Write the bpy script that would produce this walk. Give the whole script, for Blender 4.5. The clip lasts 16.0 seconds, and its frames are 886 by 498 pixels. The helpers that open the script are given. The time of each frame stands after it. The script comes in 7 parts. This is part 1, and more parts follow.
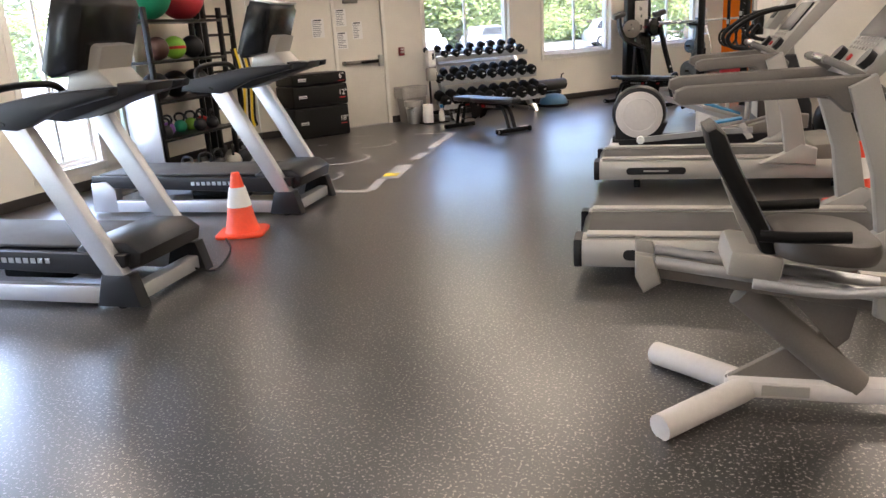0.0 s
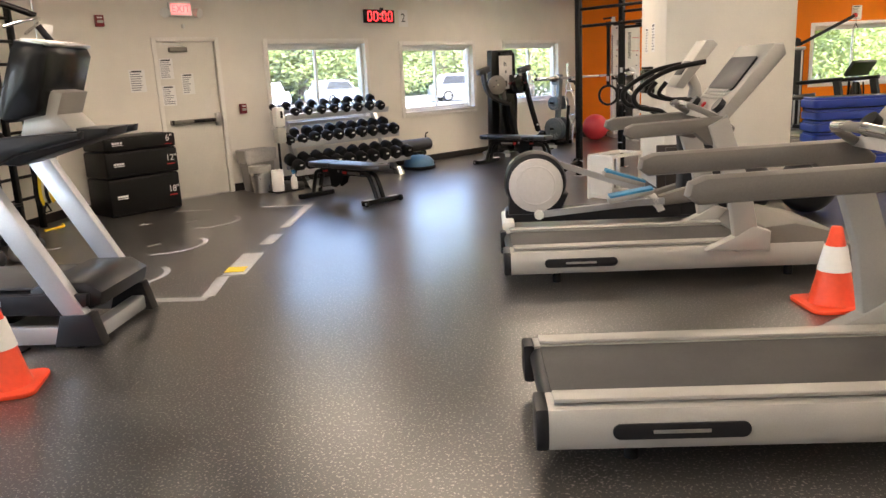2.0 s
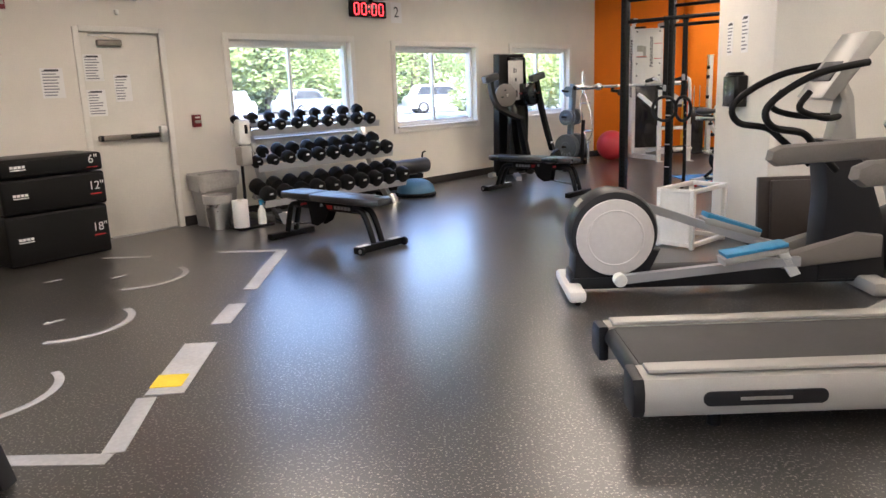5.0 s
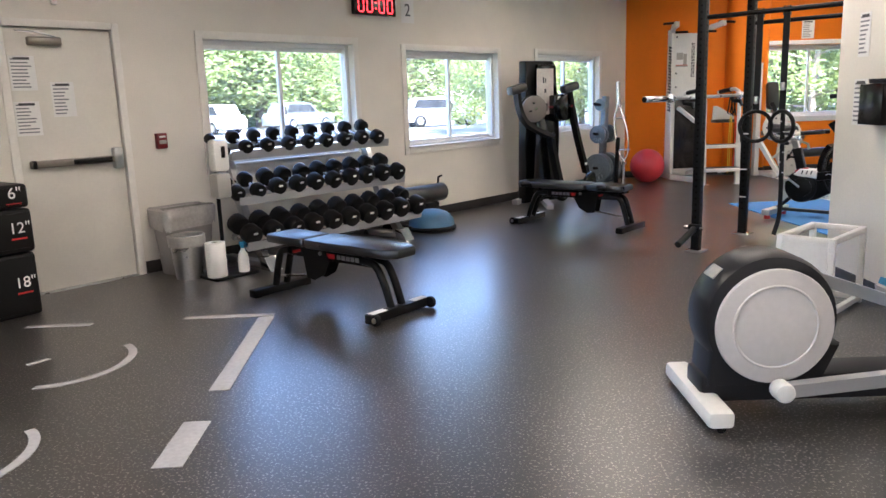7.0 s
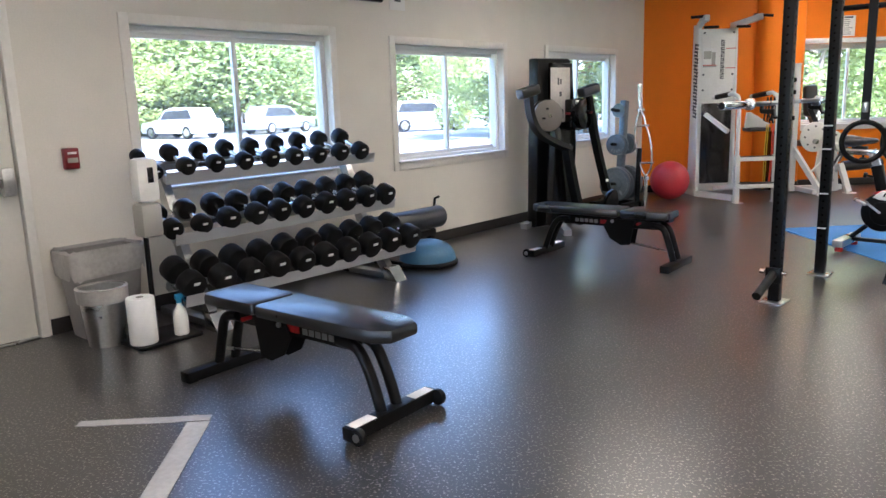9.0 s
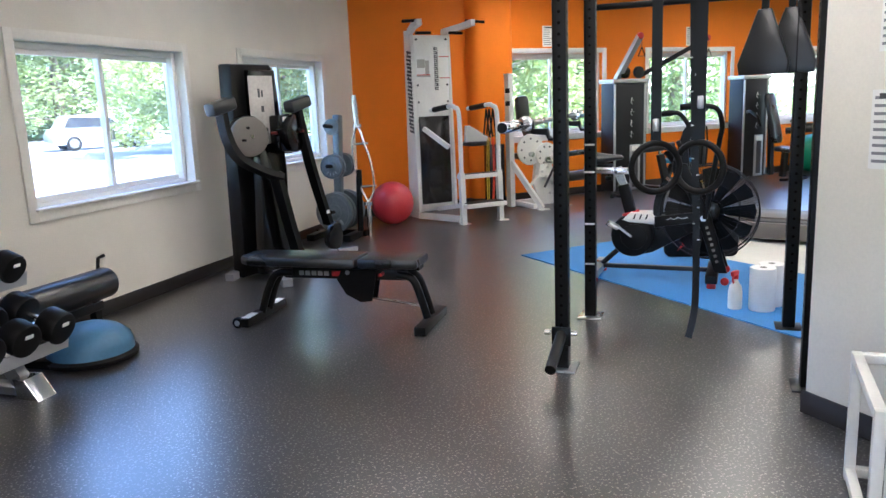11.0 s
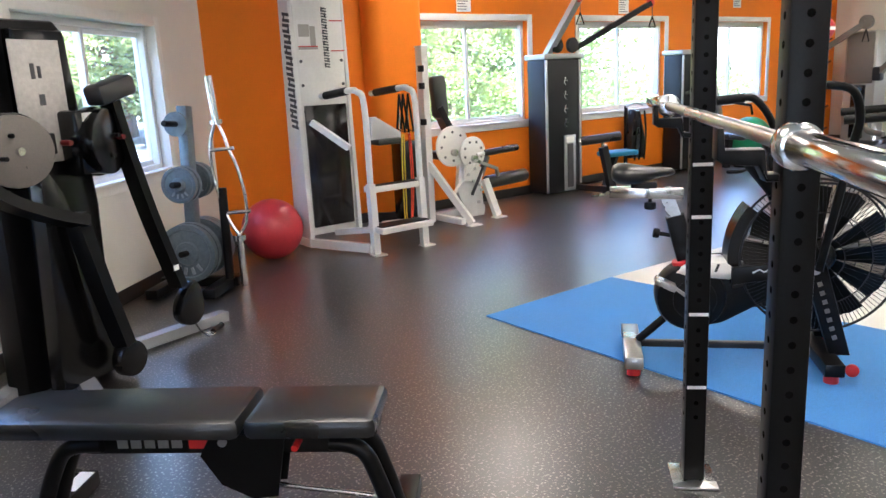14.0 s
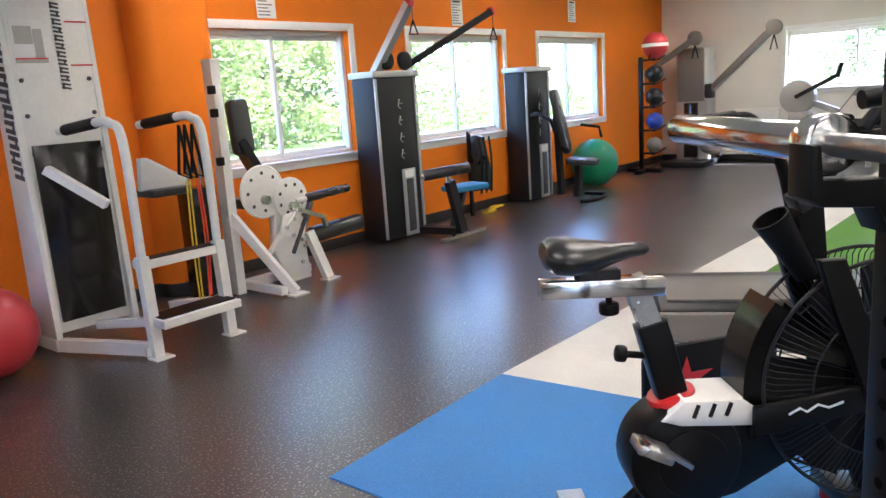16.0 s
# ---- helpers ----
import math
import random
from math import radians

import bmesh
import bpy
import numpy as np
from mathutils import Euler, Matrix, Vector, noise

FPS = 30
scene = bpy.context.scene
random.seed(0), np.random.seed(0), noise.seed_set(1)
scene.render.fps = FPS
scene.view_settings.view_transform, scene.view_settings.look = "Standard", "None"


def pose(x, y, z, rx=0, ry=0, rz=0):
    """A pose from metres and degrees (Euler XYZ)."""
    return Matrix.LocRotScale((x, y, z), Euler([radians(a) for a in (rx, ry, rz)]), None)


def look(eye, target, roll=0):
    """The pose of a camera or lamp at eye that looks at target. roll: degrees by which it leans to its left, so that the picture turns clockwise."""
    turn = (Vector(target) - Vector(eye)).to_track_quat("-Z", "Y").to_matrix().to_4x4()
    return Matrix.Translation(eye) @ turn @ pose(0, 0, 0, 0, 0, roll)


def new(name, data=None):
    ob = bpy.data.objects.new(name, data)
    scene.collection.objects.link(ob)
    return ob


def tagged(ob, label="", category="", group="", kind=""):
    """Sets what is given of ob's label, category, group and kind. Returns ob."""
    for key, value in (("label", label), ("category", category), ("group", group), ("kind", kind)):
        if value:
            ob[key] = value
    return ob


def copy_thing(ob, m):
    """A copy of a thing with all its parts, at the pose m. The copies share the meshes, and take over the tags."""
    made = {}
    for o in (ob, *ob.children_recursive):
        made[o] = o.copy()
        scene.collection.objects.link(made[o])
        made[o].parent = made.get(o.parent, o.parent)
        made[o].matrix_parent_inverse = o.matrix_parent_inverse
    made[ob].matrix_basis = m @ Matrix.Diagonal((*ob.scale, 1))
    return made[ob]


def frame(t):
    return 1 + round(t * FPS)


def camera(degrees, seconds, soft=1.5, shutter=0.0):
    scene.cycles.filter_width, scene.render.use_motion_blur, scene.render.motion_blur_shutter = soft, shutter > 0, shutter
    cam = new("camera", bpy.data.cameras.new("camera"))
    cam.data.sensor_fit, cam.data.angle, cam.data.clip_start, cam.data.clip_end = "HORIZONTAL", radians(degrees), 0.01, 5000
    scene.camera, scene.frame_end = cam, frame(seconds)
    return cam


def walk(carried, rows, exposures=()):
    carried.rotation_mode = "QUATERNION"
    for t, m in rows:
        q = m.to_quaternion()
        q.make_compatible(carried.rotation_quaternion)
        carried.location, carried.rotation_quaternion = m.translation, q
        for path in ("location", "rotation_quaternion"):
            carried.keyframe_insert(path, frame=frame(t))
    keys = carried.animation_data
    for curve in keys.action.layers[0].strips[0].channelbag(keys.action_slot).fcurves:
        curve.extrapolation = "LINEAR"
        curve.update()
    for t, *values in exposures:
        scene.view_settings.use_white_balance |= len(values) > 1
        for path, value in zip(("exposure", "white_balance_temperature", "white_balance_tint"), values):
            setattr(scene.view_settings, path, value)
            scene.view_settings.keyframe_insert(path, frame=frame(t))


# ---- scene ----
cam = camera(61.4, 16.0)
PATH = [
    (0, (0.952, 0.291, 1.399), (0.329, 2.106, 0.835), -3.5),
    (0.5, (0.792, 0.666, 1.391), (0.305, 2.525, 0.839), -3.4),
    (1, (0.635, 1.043, 1.414), (0.19, 2.925, 0.904), -3.2),
    (1.5, (0.454, 1.427, 1.427), (0.153, 3.346, 0.951), -3.6),
    (2, (0.34, 1.823, 1.412), (0.109, 3.757, 0.959), -2.8),
    (2.5, (0.207, 2.151, 1.413), (-0.038, 4.086, 0.97), -2.3),
    (3, (0.028, 2.497, 1.429), (-0.221, 4.432, 0.992), -2.5),
    (3.5, (-0.092, 2.856, 1.42), (-0.418, 4.779, 0.979), -2.8),
    (4, (-0.198, 3.216, 1.391), (-0.559, 5.135, 0.959), -2.9),
    (4.5, (-0.281, 3.586, 1.4), (-0.481, 5.53, 0.972), -2.6),
    (4.7, (-0.301, 3.726, 1.381), (-0.458, 5.674, 0.953), -2.4),
    (6.8, (-0.751, 5.406, 1.355), (-0.865, 7.361, 0.945), -1.5),
    (7, (-0.771, 5.588, 1.364), (-0.89, 7.545, 0.97), -2.0),
    (7.5, (-0.857, 5.982, 1.374), (-0.931, 7.946, 1.005), -2.4),
    (8, (-0.871, 6.398, 1.372), (-1.149, 8.347, 1.018), -2.4),
    (8.5, (-0.964, 6.758, 1.37), (-1.198, 8.711, 1.006), -1.7),
    (9, (-0.994, 7.139, 1.378), (-1.066, 9.1, 0.991), -1.8),
    (9.5, (-0.972, 7.537, 1.395), (-0.904, 9.491, 0.978), -1.5),
    (10, (-0.973, 7.934, 1.404), (-0.632, 9.861, 0.991), -1.6),
    (10.2, (-0.965, 8.085, 1.411), (-0.52, 9.993, 1.005), -1.7),
    (12.3, (-0.7, 9.729, 1.438), (0.078, 11.529, 1.041), -2.7),
    (12.5, (-0.673, 9.89, 1.444), (0.103, 11.685, 1.027), -2.4),
    (13, (-0.576, 10.337, 1.438), (0.266, 12.096, 0.995), -2.3),
    (13.3, (-0.526, 10.567, 1.436), (0.368, 12.3, 0.988), -2.2),
    (13.5, (-0.45, 10.72, 1.445), (0.451, 12.449, 0.998), -2.3),
    (14, (-0.294, 11.167, 1.43), (0.718, 12.833, 0.982), -2.9),
    (14.5, (-0.093, 11.561, 1.406), (1.062, 13.13, 0.955), -2.9),
    (15, (0.163, 11.902, 1.418), (1.354, 13.449, 0.985), -2.8),
    (15.5, (0.392, 12.255, 1.423), (1.65, 13.755, 1.012), -3.6),
    (16, (0.675, 12.57, 1.393), (2.06, 13.954, 0.984), -3.9),
]
walk(cam, [(t, look(eye, target, roll)) for t, eye, target, roll in PATH],
     [(0.0, 4.06, 6050, 20), (1.5, 4.2, 6400, 19), (4.5, 4.2, 5900, 20), (7.5, 4.08, 5500, 18), (12.5, 4.25, 5100, 15), (14.5, 4.36, 5450, 18), (16.0, 4.13, 5400, 19)])

# a soft, even daylight outside; the room's lamps, further down, are unseen and assumed
world = bpy.data.worlds.new("sky")
scene.world = world
world.use_nodes = True
_sky = world.node_tree.nodes.new("ShaderNodeTexSky")
_sky.sky_type = "NISHITA"
_sky.sun_disc = False
_sky.sun_elevation = radians(48)
_sky.sun_rotation = radians(150)
world.node_tree.links.new(_sky.outputs[0], world.node_tree.nodes["Background"].inputs[0])
world.node_tree.nodes["Background"].inputs[1].default_value = 0.11
sun = new("sun", bpy.data.lights.new("sun", "SUN"))
sun.data.energy, sun.data.angle, sun.data.color = 3.6, radians(0.6), (1.0, 0.985, 0.96)
sun.matrix_world = look((9, -15, 19), (0, 0, 0))


# ---- materials ----
def material(name, colour, rough=0.5, metal=0.0, grain=0.0, scale=40.0, bump=0.0, stain=0.0, coat=0.0, spec=0.5):
    """A surface with fine grain and broad, faint wear."""
    m = bpy.data.materials.new(name)
    m.use_nodes = True
    nt = m.node_tree
    b = nt.nodes["Principled BSDF"]
    b.inputs["Roughness"].default_value = rough
    b.inputs["Metallic"].default_value = metal
    b.inputs["Coat Weight"].default_value = coat
    b.inputs["Specular IOR Level"].default_value = spec
    b.inputs["Base Color"].default_value = (*colour, 1)
    tc = nt.nodes.new("ShaderNodeTexCoord")
    if grain or stain:
        fine = nt.nodes.new("ShaderNodeTexNoise")
        fine.inputs["Scale"].default_value, fine.inputs["Detail"].default_value = scale, 4
        broad = nt.nodes.new("ShaderNodeTexNoise")
        broad.inputs["Scale"].default_value, broad.inputs["Detail"].default_value = 2.3, 5
        nt.links.new(tc.outputs["Object"], fine.inputs["Vector"])
        nt.links.new(tc.outputs["Object"], broad.inputs["Vector"])
        r1 = nt.nodes.new("ShaderNodeMapRange")
        r1.inputs["From Min"].default_value, r1.inputs["From Max"].default_value = 0.3, 0.7
        r1.inputs["To Min"].default_value, r1.inputs["To Max"].default_value = 1 - grain, 1 + grain
        r2 = nt.nodes.new("ShaderNodeMapRange")
        r2.inputs["From Min"].default_value, r2.inputs["From Max"].default_value = 0.3, 0.7
        r2.inputs["To Min"].default_value, r2.inputs["To Max"].default_value = 1 - stain, 1 + stain * 0.4
        nt.links.new(fine.outputs["Fac"], r1.inputs["Value"])
        nt.links.new(broad.outputs["Fac"], r2.inputs["Value"])
        mul = nt.nodes.new("ShaderNodeMath")
        mul.operation = "MULTIPLY"
        nt.links.new(r1.outputs[0], mul.inputs[0])
        nt.links.new(r2.outputs[0], mul.inputs[1])
        tint = nt.nodes.new("ShaderNodeVectorMath")
        tint.operation = "SCALE"
        tint.inputs[0].default_value = colour
        nt.links.new(mul.outputs[0], tint.inputs["Scale"])
        nt.links.new(tint.outputs[0], b.inputs["Base Color"])
        rr = nt.nodes.new("ShaderNodeMapRange")
        rr.inputs["From Min"].default_value, rr.inputs["From Max"].default_value = 0.3, 0.7
        rr.inputs["To Min"].default_value, rr.inputs["To Max"].default_value = rough * 0.85, min(1, rough * 1.2)
        nt.links.new(broad.outputs["Fac"], rr.inputs["Value"])
        nt.links.new(rr.outputs[0], b.inputs["Roughness"])
    if bump:
        nz = nt.nodes.new("ShaderNodeTexNoise")
        nz.inputs["Scale"].default_value, nz.inputs["Detail"].default_value = scale * 1.5, 3
        nt.links.new(tc.outputs["Object"], nz.inputs["Vector"])
        bp = nt.nodes.new("ShaderNodeBump")
        bp.inputs["Strength"].default_value, bp.inputs["Distance"].default_value = bump, 0.002
        nt.links.new(nz.outputs["Fac"], bp.inputs["Height"])
        nt.links.new(bp.outputs[0], b.inputs["Normal"])
    return m


def rubber_floor():
    """Dark vulcanised rubber with pale flecks and a pebbled, slightly shiny skin."""
    m = bpy.data.materials.new("rubber_floor")
    m.use_nodes = True
    nt = m.node_tree
    b = nt.nodes["Principled BSDF"]
    tc = nt.nodes.new("ShaderNodeTexCoord")
    fleck = nt.nodes.new("ShaderNodeTexNoise")
    fleck.inputs["Scale"].default_value, fleck.inputs["Detail"].default_value = 88, 2
    broad = nt.nodes.new("ShaderNodeTexNoise")
    broad.inputs["Scale"].default_value, broad.inputs["Detail"].default_value = 1.1, 5
    for n in (fleck, broad):
        nt.links.new(tc.outputs["Object"], n.inputs["Vector"])
    ramp = nt.nodes.new("ShaderNodeValToRGB")
    ramp.color_ramp.elements[0].position, ramp.color_ramp.elements[0].color = 0.58, (0.019, 0.0175, 0.016, 1)
    ramp.color_ramp.elements[1].position, ramp.color_ramp.elements[1].color = 0.65, (0.29, 0.265, 0.235, 1)
    nt.links.new(fleck.outputs["Fac"], ramp.inputs[0])
    dust = nt.nodes.new("ShaderNodeMapRange")
    dust.inputs["From Min"].default_value, dust.inputs["From Max"].default_value = 0.3, 0.7
    dust.inputs["To Min"].default_value, dust.inputs["To Max"].default_value = 0.8, 1.22
    nt.links.new(broad.outputs["Fac"], dust.inputs["Value"])
    sc = nt.nodes.new("ShaderNodeVectorMath")
    sc.operation = "SCALE"
    nt.links.new(ramp.outputs[0], sc.inputs[0])
    nt.links.new(dust.outputs[0], sc.inputs["Scale"])
    nt.links.new(sc.outputs[0], b.inputs["Base Color"])
    rr = nt.nodes.new("ShaderNodeMapRange")
    rr.inputs["From Min"].default_value, rr.inputs["From Max"].default_value = 0.3, 0.7
    rr.inputs["To Min"].default_value, rr.inputs["To Max"].default_value = 0.29, 0.345
    nt.links.new(broad.outputs["Fac"], rr.inputs["Value"])
    nt.links.new(rr.outputs[0], b.inputs["Roughness"])
    b.inputs["Specular IOR Level"].default_value = 1.0
    b.inputs["Coat Weight"].default_value, b.inputs["Coat Roughness"].default_value = 0.4, 0.3
    peb = nt.nodes.new("ShaderNodeTexVoronoi")
    peb.inputs["Scale"].default_value = 110
    nt.links.new(tc.outputs["Object"], peb.inputs["Vector"])
    bp = nt.nodes.new("ShaderNodeBump")
    bp.inputs["Strength"].default_value, bp.inputs["Distance"].default_value = 0.09, 0.002
    nt.links.new(peb.outputs["Distance"], bp.inputs["Height"])
    nt.links.new(bp.outputs[0], b.inputs["Normal"])
    return m


def glass():
    m = bpy.data.materials.new("window_glass")
    m.use_nodes = True
    nt = m.node_tree
    nt.nodes.remove(nt.nodes["Principled BSDF"])
    tr, gl, mix = (nt.nodes.new("ShaderNode" + k) for k in ("BsdfTransparent", "BsdfGlossy", "MixShader"))
    # the dusty mix veils the pane to stand for haze of the bright outdoors
    haze_veil, dusty = nt.nodes.new("ShaderNodeBsdfTranslucent"), nt.nodes.new("ShaderNodeMixShader")
    haze_veil.inputs["Color"].default_value = (0.9, 0.9, 0.88, 1)
    dusty.inputs[0].default_value = 0.022
    gl.inputs["Roughness"].default_value = 0.02
    mix.inputs[0].default_value = 0.03
    nt.links.new(tr.outputs[0], dusty.inputs[1])
    nt.links.new(haze_veil.outputs[0], dusty.inputs[2])
    nt.links.new(dusty.outputs[0], mix.inputs[1])
    nt.links.new(gl.outputs[0], mix.inputs[2])
    nt.links.new(mix.outputs[0], nt.nodes["Material Output"].inputs[0])
    return m


def glow(name, colour, strength):
    m = bpy.data.materials.new(name)
    m.use_nodes = True
    b = m.node_tree.nodes["Principled BSDF"]
    b.inputs["Base Color"].default_value = (*colour, 1)
    b.inputs["Emission Color"].default_value = (*colour, 1)
    b.inputs["Emission Strength"].default_value = strength
    return m


def leafy(m, share=0.45):
    """Lets part of the light pass through a leaf."""
    nt = m.node_tree
    b = nt.nodes["Principled BSDF"]
    tl, mix = nt.nodes.new("ShaderNodeBsdfTranslucent"), nt.nodes.new("ShaderNodeMixShader")
    mix.inputs[0].default_value = share
    src = b.inputs["Base Color"].links[0].from_socket
    nt.links.new(src, tl.inputs["Color"])
    nt.links.new(b.outputs[0], mix.inputs[1])
    nt.links.new(tl.outputs[0], mix.inputs[2])
    nt.links.new(mix.outputs[0], nt.nodes["Material Output"].inputs[0])
    return m


FLOOR = rubber_floor()
CREAM = material("cream_wall_paint", (0.76, 0.72, 0.64), 0.6, grain=0.03, scale=90, bump=0.12, stain=0.06)
ORANGE = material("orange_wall_paint", (0.80, 0.205, 0.003), 0.6, spec=0.2, grain=0.03, scale=90, bump=0.12, stain=0.06)
CEIL = material("white_ceiling_tile", (0.8, 0.79, 0.76), 0.9, grain=0.06, scale=120, bump=0.4)
BASE = material("black_rubber_baseboard", (0.018, 0.015, 0.014), 0.45, grain=0.1, stain=0.2)
VINYL = material("white_window_vinyl", (0.80, 0.79, 0.76), 0.35, grain=0.02, stain=0.05)
TRIM = material("cream_painted_trim", (0.80, 0.77, 0.71), 0.45, grain=0.03, stain=0.08)
DOORP = material("cream_painted_steel_door", (0.72, 0.69, 0.62), 0.42, grain=0.02, stain=0.07, bump=0.05)
GLASS = glass()
BLACK = material("black_powder_coat", (0.004, 0.004, 0.0043), 0.34, spec=0.2, grain=0.15, stain=0.2, scale=150, bump=0.1)
GLOSSB = material("glossy_black_plastic", (0.004, 0.004, 0.0043), 0.2, spec=0.35, grain=0.1, stain=0.2)
RUBBER = material("black_rubber", (0.005, 0.005, 0.0053), 0.45, spec=0.2, grain=0.2, scale=120, bump=0.25, stain=0.15)
VINYLB = material("black_vinyl_upholstery", (0.009, 0.0095, 0.010), 0.3, spec=0.75, grain=0.1, scale=260, bump=0.2, stain=0.15)
STEEL = material("brushed_steel", (0.55, 0.55, 0.54), 0.28, 1.0, grain=0.08, scale=70, stain=0.1)
CHROME = material("chrome", (0.75, 0.75, 0.74), 0.12, 1.0, grain=0.02, stain=0.08)
SILVER = material("silver_grey_plastic", (0.40, 0.385, 0.35), 0.36, 0.25, grain=0.04, scale=180, stain=0.1)
TAUPE = material("taupe_grip_rubber", (0.155, 0.14, 0.122), 0.5, grain=0.06, scale=150, bump=0.1, stain=0.1)
CHAR = material("charcoal_plastic", (0.014, 0.0145, 0.017), 0.38, spec=0.3, grain=0.08, scale=160, bump=0.1, stain=0.12)
SEATG = material("dark_taupe_vinyl", (0.075, 0.066, 0.060), 0.42, grain=0.08, scale=260, bump=0.2, stain=0.12)
COVERB = material("black_box_vinyl", (0.006, 0.006, 0.0062), 0.42, spec=0.22, grain=0.12, scale=200, bump=0.25, stain=0.2)
HOLE = material("pin_hole_shadow_black", (0.002, 0.002, 0.002), 0.9, spec=0.05)
BELT = material("running_belt", (0.045, 0.043, 0.042), 0.62, grain=0.2, scale=220, bump=0.3, stain=0.25)
ALU = material("pale_blue_grey_aluminium", (0.50, 0.51, 0.53), 0.33, 0.6, grain=0.03, scale=120, stain=0.08)
WHITEP = material("white_powder_coat", (0.78, 0.77, 0.73), 0.33, grain=0.03, stain=0.1)
DISC = material("pale_grey_plastic_disc", (0.60, 0.57, 0.55), 0.5, grain=0.03, stain=0.06)
BLUE = material("blue_rubber_pad", (0.03, 0.22, 0.42), 0.45, grain=0.08, stain=0.1, bump=0.15)
TURFB = material("blue_turf", (0.075, 0.25, 0.60), 0.85, grain=0.22, scale=300, bump=0.7, stain=0.1)
TURFW = material("white_turf", (0.70, 0.68, 0.63), 0.85, grain=0.14, scale=300, bump=0.7, stain=0.12)
TURFG = material("green_turf", (0.11, 0.26, 0.035), 0.85, grain=0.3, scale=300, bump=0.8, stain=0.12)
TAPE = material("grey_floor_tape", (0.46, 0.45, 0.45), 0.5, grain=0.08, stain=0.2)
YELLOW = material("yellow_plastic", (0.85, 0.60, 0.02), 0.45, grain=0.05, stain=0.1)
RED = material("red_plastic", (0.55, 0.02, 0.02), 0.4, grain=0.05, stain=0.1)
DARKRED = material("dark_red_enamel", (0.26, 0.03, 0.025), 0.45, grain=0.06, stain=0.15)
REDBALL = material("red_vinyl_ball", (0.52, 0.035, 0.045), 0.42, grain=0.05, stain=0.1)
GREENBALL = material("green_vinyl_ball", (0.015, 0.26, 0.13), 0.4, grain=0.05, stain=0.1)
CONE = material("orange_red_cone", (0.88, 0.075, 0.02), 0.45, grain=0.04, stain=0.08)
PAPER = material("white_paper", (0.80, 0.79, 0.77), 0.8, grain=0.02)
INK = material("dark_ink", (0.06, 0.06, 0.065), 0.7)
DARKRED = material("dark_red_plastic", (0.17, 0.008, 0.012), 0.35, grain=0.05, stain=0.1)
IRONPALE = material("worn_pale_iron", (0.34, 0.38, 0.40), 0.45, 0.3, grain=0.15, stain=0.25)
PLATE = material("grey_blue_iron_plate", (0.15, 0.185, 0.205), 0.4, 0.3, grain=0.12, stain=0.2)
SMOKE = material("smoked_plastic", (0.012, 0.010, 0.010), 0.15, grain=0.05, stain=0.1)
CLEARP = material("frosted_clear_plastic", (0.45, 0.43, 0.40), 0.35, grain=0.1, stain=0.3)
ALUBAR = material("dull_bronze_grey_metal", (0.24, 0.22, 0.19), 0.4, 0.8, grain=0.05, stain=0.15)
PRINT = material("grey_print", (0.22, 0.22, 0.24), 0.8)
BINGREY = material("grey_bin_plastic", (0.27, 0.255, 0.24), 0.4, grain=0.06, stain=0.25)
LED = glow("red_led", (1.0, 0.03, 0.03), 0.35)
# glow of the assumed ceiling panels, set to the room's brightness
LAMP = glow("assumed_lamp_diffuser", (1.0, 0.83, 0.60), 0.98)
ASPHALT = material("sunlit_concrete", (0.15, 0.15, 0.147), 0.9, grain=0.12, scale=12, stain=0.15)
LAWN = material("lawn", (0.09, 0.15, 0.03), 0.95, grain=0.4, scale=14, stain=0.2)
BARK = material("bark", (0.15, 0.115, 0.085), 0.9, grain=0.3, scale=20, bump=0.5)
LEAF = leafy(material("leaves", (0.27, 0.33, 0.13), 0.6, grain=0.25, scale=6, stain=0.15), 0.72)
LEAFY = leafy(material("yellow_green_leaves", (0.30, 0.35, 0.13), 0.6, grain=0.25, scale=6, stain=0.15), 0.72)
CARW = material("white_car_paint", (0.30, 0.31, 0.32), 0.3, coat=0.6)
CARG = material("grey_car_paint", (0.12, 0.13, 0.15), 0.25, coat=0.6)
CARGLASS = material("car_glass", (0.02, 0.022, 0.025), 0.25, spec=0.25)


